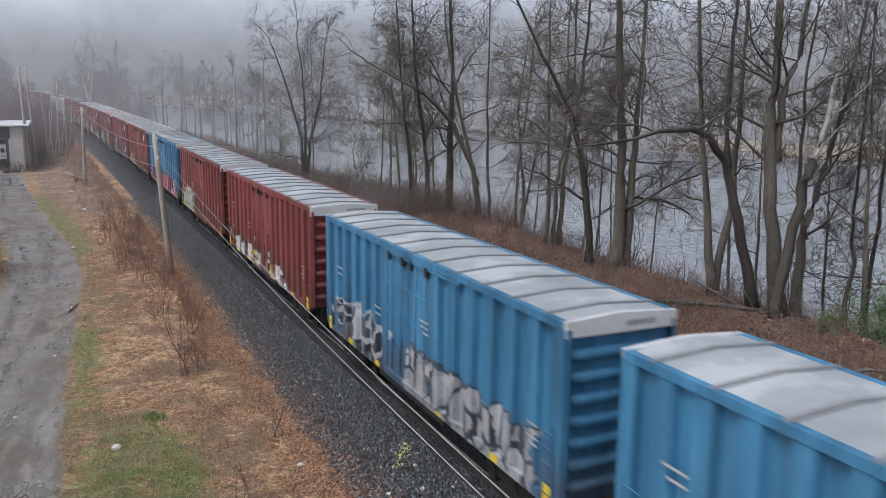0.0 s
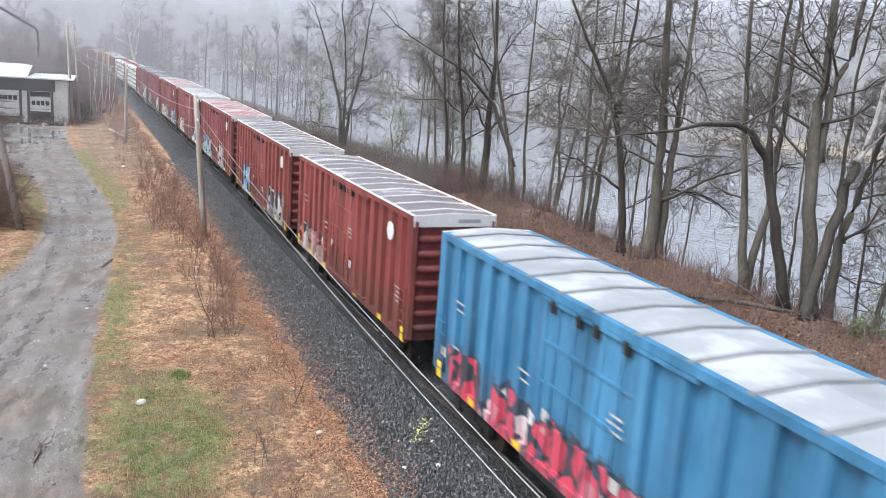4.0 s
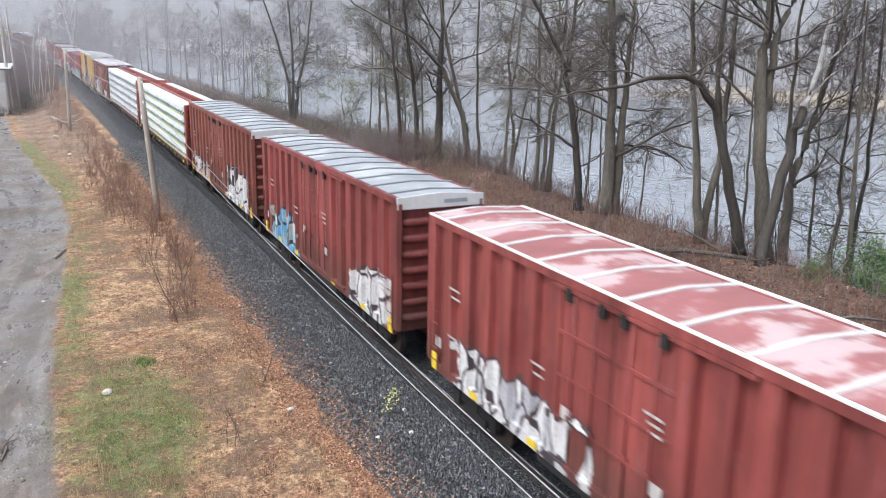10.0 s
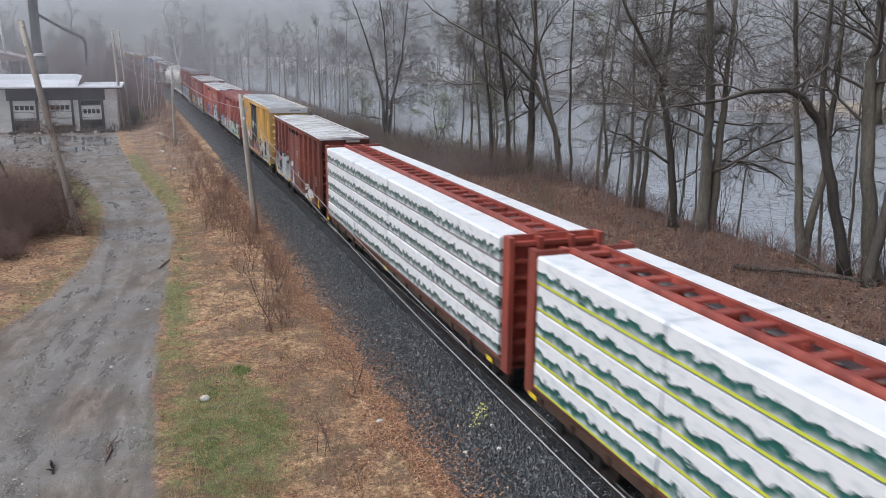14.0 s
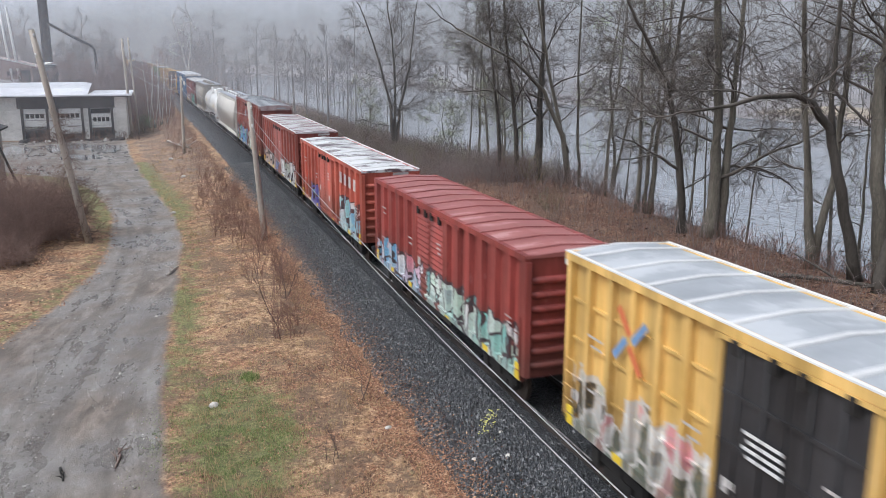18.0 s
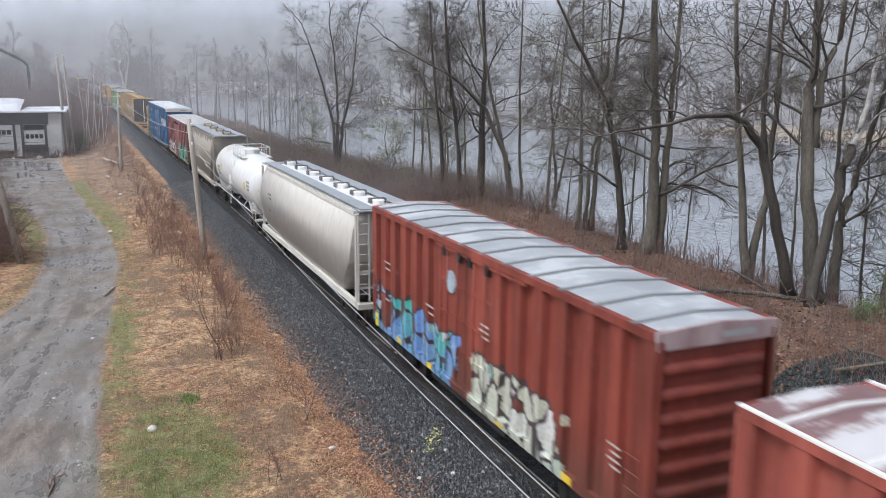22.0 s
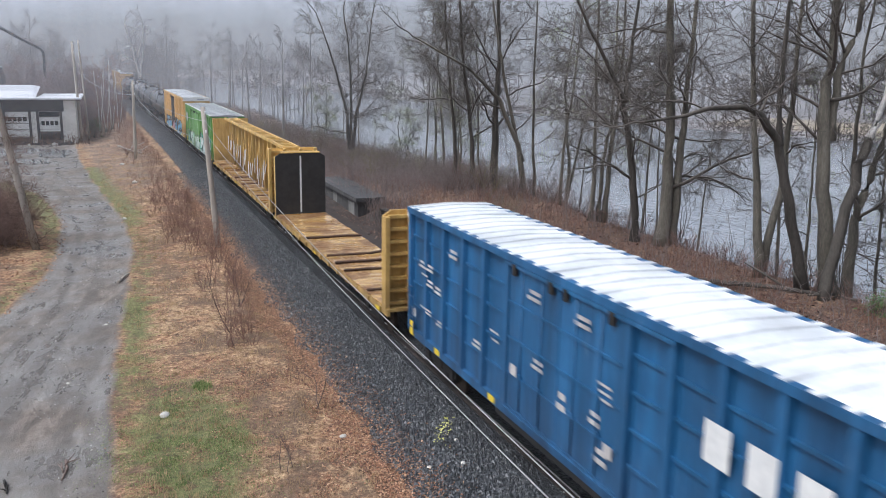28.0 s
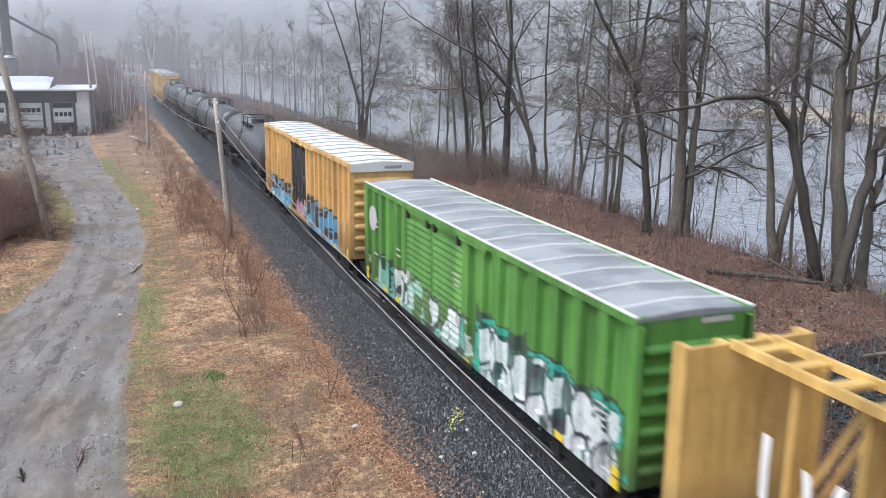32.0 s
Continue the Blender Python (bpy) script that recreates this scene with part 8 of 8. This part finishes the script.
def blade(x, y, h):
    z = ground_z(x, y)
    a = rng.uniform(0, 6.28)
    dx, dy = math.cos(a) * 0.008, math.sin(a) * 0.008
    bx, by = rng.gauss(0, 0.4) * h, rng.gauss(0, 0.4) * h
    g.face([(x - dx, y - dy, z), (x + dx, y + dy, z), (x + bx, y + by, z + h)])


for _ in range(9000):
    y = 13 + 45 * rng.random() ** 1.5
    x = lerp_table(y, ROAD_R) + abs(rng.gauss(0.1, 0.9))
    if noise.noise((x * 0.5, y * 0.3, 2.0)) < -0.05:
        continue
    blade(x, y, rng.uniform(0.02, 0.06))
for _ in range(30000):
    bx, by = -8.55 + rng.gauss(0, 0.95), 20.6 + rng.gauss(0, 2.7)
    if noise.noise((bx * 0.9, by * 1.6, 15.0)) < -0.08 and rng.random() < 0.85:
        continue
    blade(bx, by, rng.uniform(0.015, 0.055))
for _ in range(900):
    blade(-7.7 + rng.gauss(0, 0.14), 25.3 + rng.gauss(0, 0.2), rng.uniform(0.05, 0.13))
for _ in range(900):
    blade(-7.3 + rng.gauss(0, 0.35), 21.0 + rng.gauss(0, 0.5), rng.uniform(0.03, 0.08))
solid("verge_grass", g, BLADES, "thin new grass on the verge", "grass", kind="stuff")


def stones(name, label, mat, spots, size, seed):
    """Angular stones, eight faces each."""
    rng = np.random.default_rng(seed)
    n = len(spots)
    pos = np.array(spots)
    base = np.array([(1, 0, 0), (0, 1, 0), (-1, 0, 0), (0, -1, 0), (0, 0, 0.8), (0, 0, -0.6)])
    s = size * rng.uniform(0.55, 1.35, (n, 1, 1)) * rng.uniform(0.6, 1.25, (n, 6, 3))
    a = rng.uniform(0, 2 * np.pi, n)
    rot = np.zeros((n, 3, 3))
    rot[:, 0, 0], rot[:, 0, 1], rot[:, 1, 0], rot[:, 1, 1], rot[:, 2, 2] = np.cos(a), -np.sin(a), np.sin(a), np.cos(a), 1
    v = np.einsum("nij,nkj->nki", rot, base[None] * s) + pos[:, None]
    tri = np.array([(0, 1, 4), (1, 2, 4), (2, 3, 4), (3, 0, 4), (1, 0, 5), (2, 1, 5), (3, 2, 5), (0, 3, 5)])
    f = (np.arange(n)[:, None, None] * 6 + tri[None]).reshape(-1, 3)
    me = bpy.data.meshes.new(name)
    me.from_pydata(v.reshape(-1, 3).tolist(), [], f.tolist())
    me.materials.append(mat)
    tagged(new(name, me), label, "gravel", kind="stuff")


GRAVEL = island_mat("crushed_stone", [(0.0, (0.007, 0.008, 0.009)), (0.45, (0.021, 0.023, 0.026)), (0.8, (0.056, 0.06, 0.066)), (1.0, (0.17, 0.173, 0.18))], 0.4)
RUBBLE = island_mat("dark_rubble", [(0.0, (0.006, 0.008, 0.008)), (0.6, (0.02, 0.026, 0.026)), (1.0, (0.06, 0.07, 0.07))], 0.7)
rng = random.Random(41)
spots = []
for _ in range(64000):
    y = 12 + 62 * rng.random() ** 1.9
    x = track_x(y) + rng.uniform(-4.3, -1.28)
    if x < track_x(y) - 3.75 + 0.55 * noise.noise((y * 0.55, 0.0, 0.0)):
        continue
    spots.append((x, y, ground_z(x, y) + rng.uniform(-0.012, 0.02)))
for _ in range(9000):
    y = 12 + 40 * rng.random() ** 1.5
    x = track_x(y) + rng.uniform(-1.1, 3.0)
    spots.append((x, y, ground_z(x, y) + rng.uniform(-0.02, 0.015)))
stones("coarse_ballast", "larger wet stones scattered over the ballast", GRAVEL, [q for q in spots[::14]], 0.058, 46)
stones("ballast", "wet black crushed-stone ballast", GRAVEL, spots, 0.035, 42)
# dark stones between and beside the ties, the shade under the cars put into their colour
spots = []
for _ in range(14000):
    y = 11 + 50 * rng.random() ** 1.5
    x = track_x(y) + rng.uniform(-1.75, 1.6)
    spots.append((x, y, track_z(y) - 0.3 + rng.uniform(-0.03, 0.03)))
stones("shade_dark_ballast", "ballast between the ties, blackened for the shade under the train", island_mat("shade_dark_stone", [(0.0, (0.004, 0.004, 0.004)), (0.7, (0.014, 0.014, 0.014)), (1.0, (0.035, 0.035, 0.035))], 0.5), spots, 0.05, 45)
spots = [(x, y, ground_z(x, y) + 0.05) for x, y in [(rng.uniform(6.4, 10.3), rng.uniform(12.0, 17.2)) for _ in range(6000)]]
stones("stone_heap", "slope of dark rubble at the wall's end", RUBBLE, spots, 0.065, 43)

spots = []
while len(spots) < 3000:
    y = 17 + 60 * rng.random() ** 1.6
    x = rng.uniform(-18, -9)
    if road_in(x, y) > 0.15 and noise.noise((x * 0.7, y * 0.2, 1.0)) > -0.05:
        spots.append((x, y, ground_z(x, y) + 0.004))
stones("road_gravel", "loose gravel on the dirt road", island_mat("road_gravel", [(0.0, (0.07, 0.062, 0.055)), (0.6, (0.2, 0.185, 0.17)), (1.0, (0.5, 0.48, 0.45))], 0.7), spots, 0.028, 44)

# single things on the ground
def rock(x, y, r, mat, label, seed, name="rock", flat=0.6):
    rng = random.Random(seed)
    bm = bmesh.new()
    bmesh.ops.create_icosphere(bm, subdivisions=2, radius=r)
    for v in bm.verts:
        k = 1 + 0.25 * noise.noise(v.co * (1.6 / r) + Vector((seed, 0, 0)))
        v.co = Vector((v.co.x * k, v.co.y * k * 0.8, v.co.z * k * flat))
    me = bpy.data.meshes.new(name)
    bm.to_mesh(me)
    bm.free()
    me.materials.append(mat)
    tagged(new(name, me), label, "rock").matrix_basis = pose(x, y, ground_z(x, y) + r * flat * 0.4, 0, 0, rng.uniform(0, 360))


rock(-8.9, 23.3, 0.15, STONE, "pale rounded rock in the grass", 1)
for k, (x, y, r) in enumerate(((-4.6, 20.4, 0.1), (-3.2, 17.6, 0.07), (-2.2, 18.4, 0.06), (-2.5, 17.2, 0.08), (-9.3, 55, 0.16), (-8.2, 71, 0.2), (-8.9, 84, 0.25), (-10.4, 33, 0.07), (-11.5, 27, 0.06))):
    rock(x, y, r, STONE, "small pale stone lying on the ground", 10 + k)


def stick(pts, r, mat, label, name="branch"):
    g = Geo()
    g.tube([(x, y, ground_z(x, y) + z) for x, y, z in pts], [r, r * 0.9, r * 0.6][:len(pts)], 6)
    rng = random.Random(round(pts[0][1] * 10))
    for _ in range(4):
        a, b = Vector(pts[0]), Vector(pts[-1])
        q = a.lerp(b, rng.uniform(0.15, 0.9))
        q.z += ground_z(q.x, q.y)
        d = Vector((rng.gauss(0, 1), rng.gauss(0, 1), rng.uniform(0.1, 0.8))).normalized() * (b - a).length * rng.uniform(0.15, 0.35)
        g.tube([q, q + d * 0.5 + Vector((0, 0, 0.02)), q + d], [r * 0.5, r * 0.4, r * 0.25], 5)
    solid(name, g, mat, label, "branch")


stick([(-9.0, 95.7, 0.5), (-7.9, 93, 0.3), (-6.9, 90.5, 0.1)], 0.12, POLE_WOOD, "grey fallen log leaning on the bank", "log")
stick([(-12.65, 20.75, 0.04), (-12.57, 20.35, 0.05), (-12.53, 20.05, 0.03)], 0.035, TIE_WOOD, "dark broken stick on the road")
stick([(-11.35, 21.4, 0.04), (-11.3, 20.9, 0.04), (-11.4, 20.3, 0.03)], 0.035, TWIG_BUSH, "thin broken stick on the road")
stick([(-9.9, 39.2, 0.05), (-9.6, 40.0, 0.1), (-9.4, 40.5, 0.05)], 0.06, POLE_WOOD, "short grey stick at the road's edge")
stick([(9.6, 24.6, 0.1), (11.4, 22.5, 0.15), (13.2, 20.4, 0.1)], 0.1, BARK_DARK, "fallen trunk lying along the bank", "log")
stick([(8.0, 16.0, 0.3), (9.6, 15.2, 0.5), (11.0, 15.0, 0.3)], 0.06, BARK, "fallen branch on the bank")
# paint splash on the ballast
YEL_PAINT = rough_mat("marking_paint", (0.42, 0.42, 0.08), (0.68, 0.66, 0.25), 5.0, 0.6, bumpy=0.0)
rng = random.Random(71)
spots = []
for _ in range(70):
    t = rng.random()
    x, y = -1.9 - 0.75 * t + rng.gauss(0, 0.09), 19.6 - 1.1 * t + rng.gauss(0, 0.13)
    spots.append((x, y, ground_z(x, y) + 0.025))
stones("paint_splash", "ballast stones splashed with yellow marking paint", YEL_PAINT, spots, 0.028, 72)


def green_shrub(x, y, r, h, seed, n=2600):
    rng = random.Random(seed)
    root = thing("evergreen_shrub", "leafy green shrub on the river bank", "shrub", at=pose(x, y, ground_z(x, y)))
    g, lv, tips = Geo(), Geo(), []
    for _ in range(16):
        a = rng.uniform(0, 6.28)
        branch(g, rng, (0, 0, 0), Vector((math.cos(a) * r / h, math.sin(a) * r / h, 1)), h * rng.uniform(0.6, 1), 0.02, 1, (0, 5, 4), 0.0, tips)
    for _ in range(n):
        p = rng.choice(tips) + Vector((rng.gauss(0, 0.16), rng.gauss(0, 0.16), rng.gauss(0, 0.16)))
        u = Vector((rng.gauss(0, 1), rng.gauss(0, 1), rng.gauss(0, 1))).normalized() * 0.06
        w = u.orthogonal().normalized() * 0.028
        lv.face([p - u, p + w, p + u, p - w])
    tagged(part("stem_mass", g, TWIG, root), kind="stuff")
    tagged(part("foliage", lv, LEAF_GREEN, root), kind="stuff")


green_shrub(15.3, 19.3, 0.9, 2.2, 1)
green_shrub(16.6, 18.4, 1.2, 2.6, 2)
green_shrub(13.8, 18.0, 0.5, 0.7, 3, 700)
green_shrub(12.6, 19.2, 0.4, 0.5, 4, 500)
green_shrub(-11.6, 116.5, 1.0, 2.6, 5, 900)

motions()
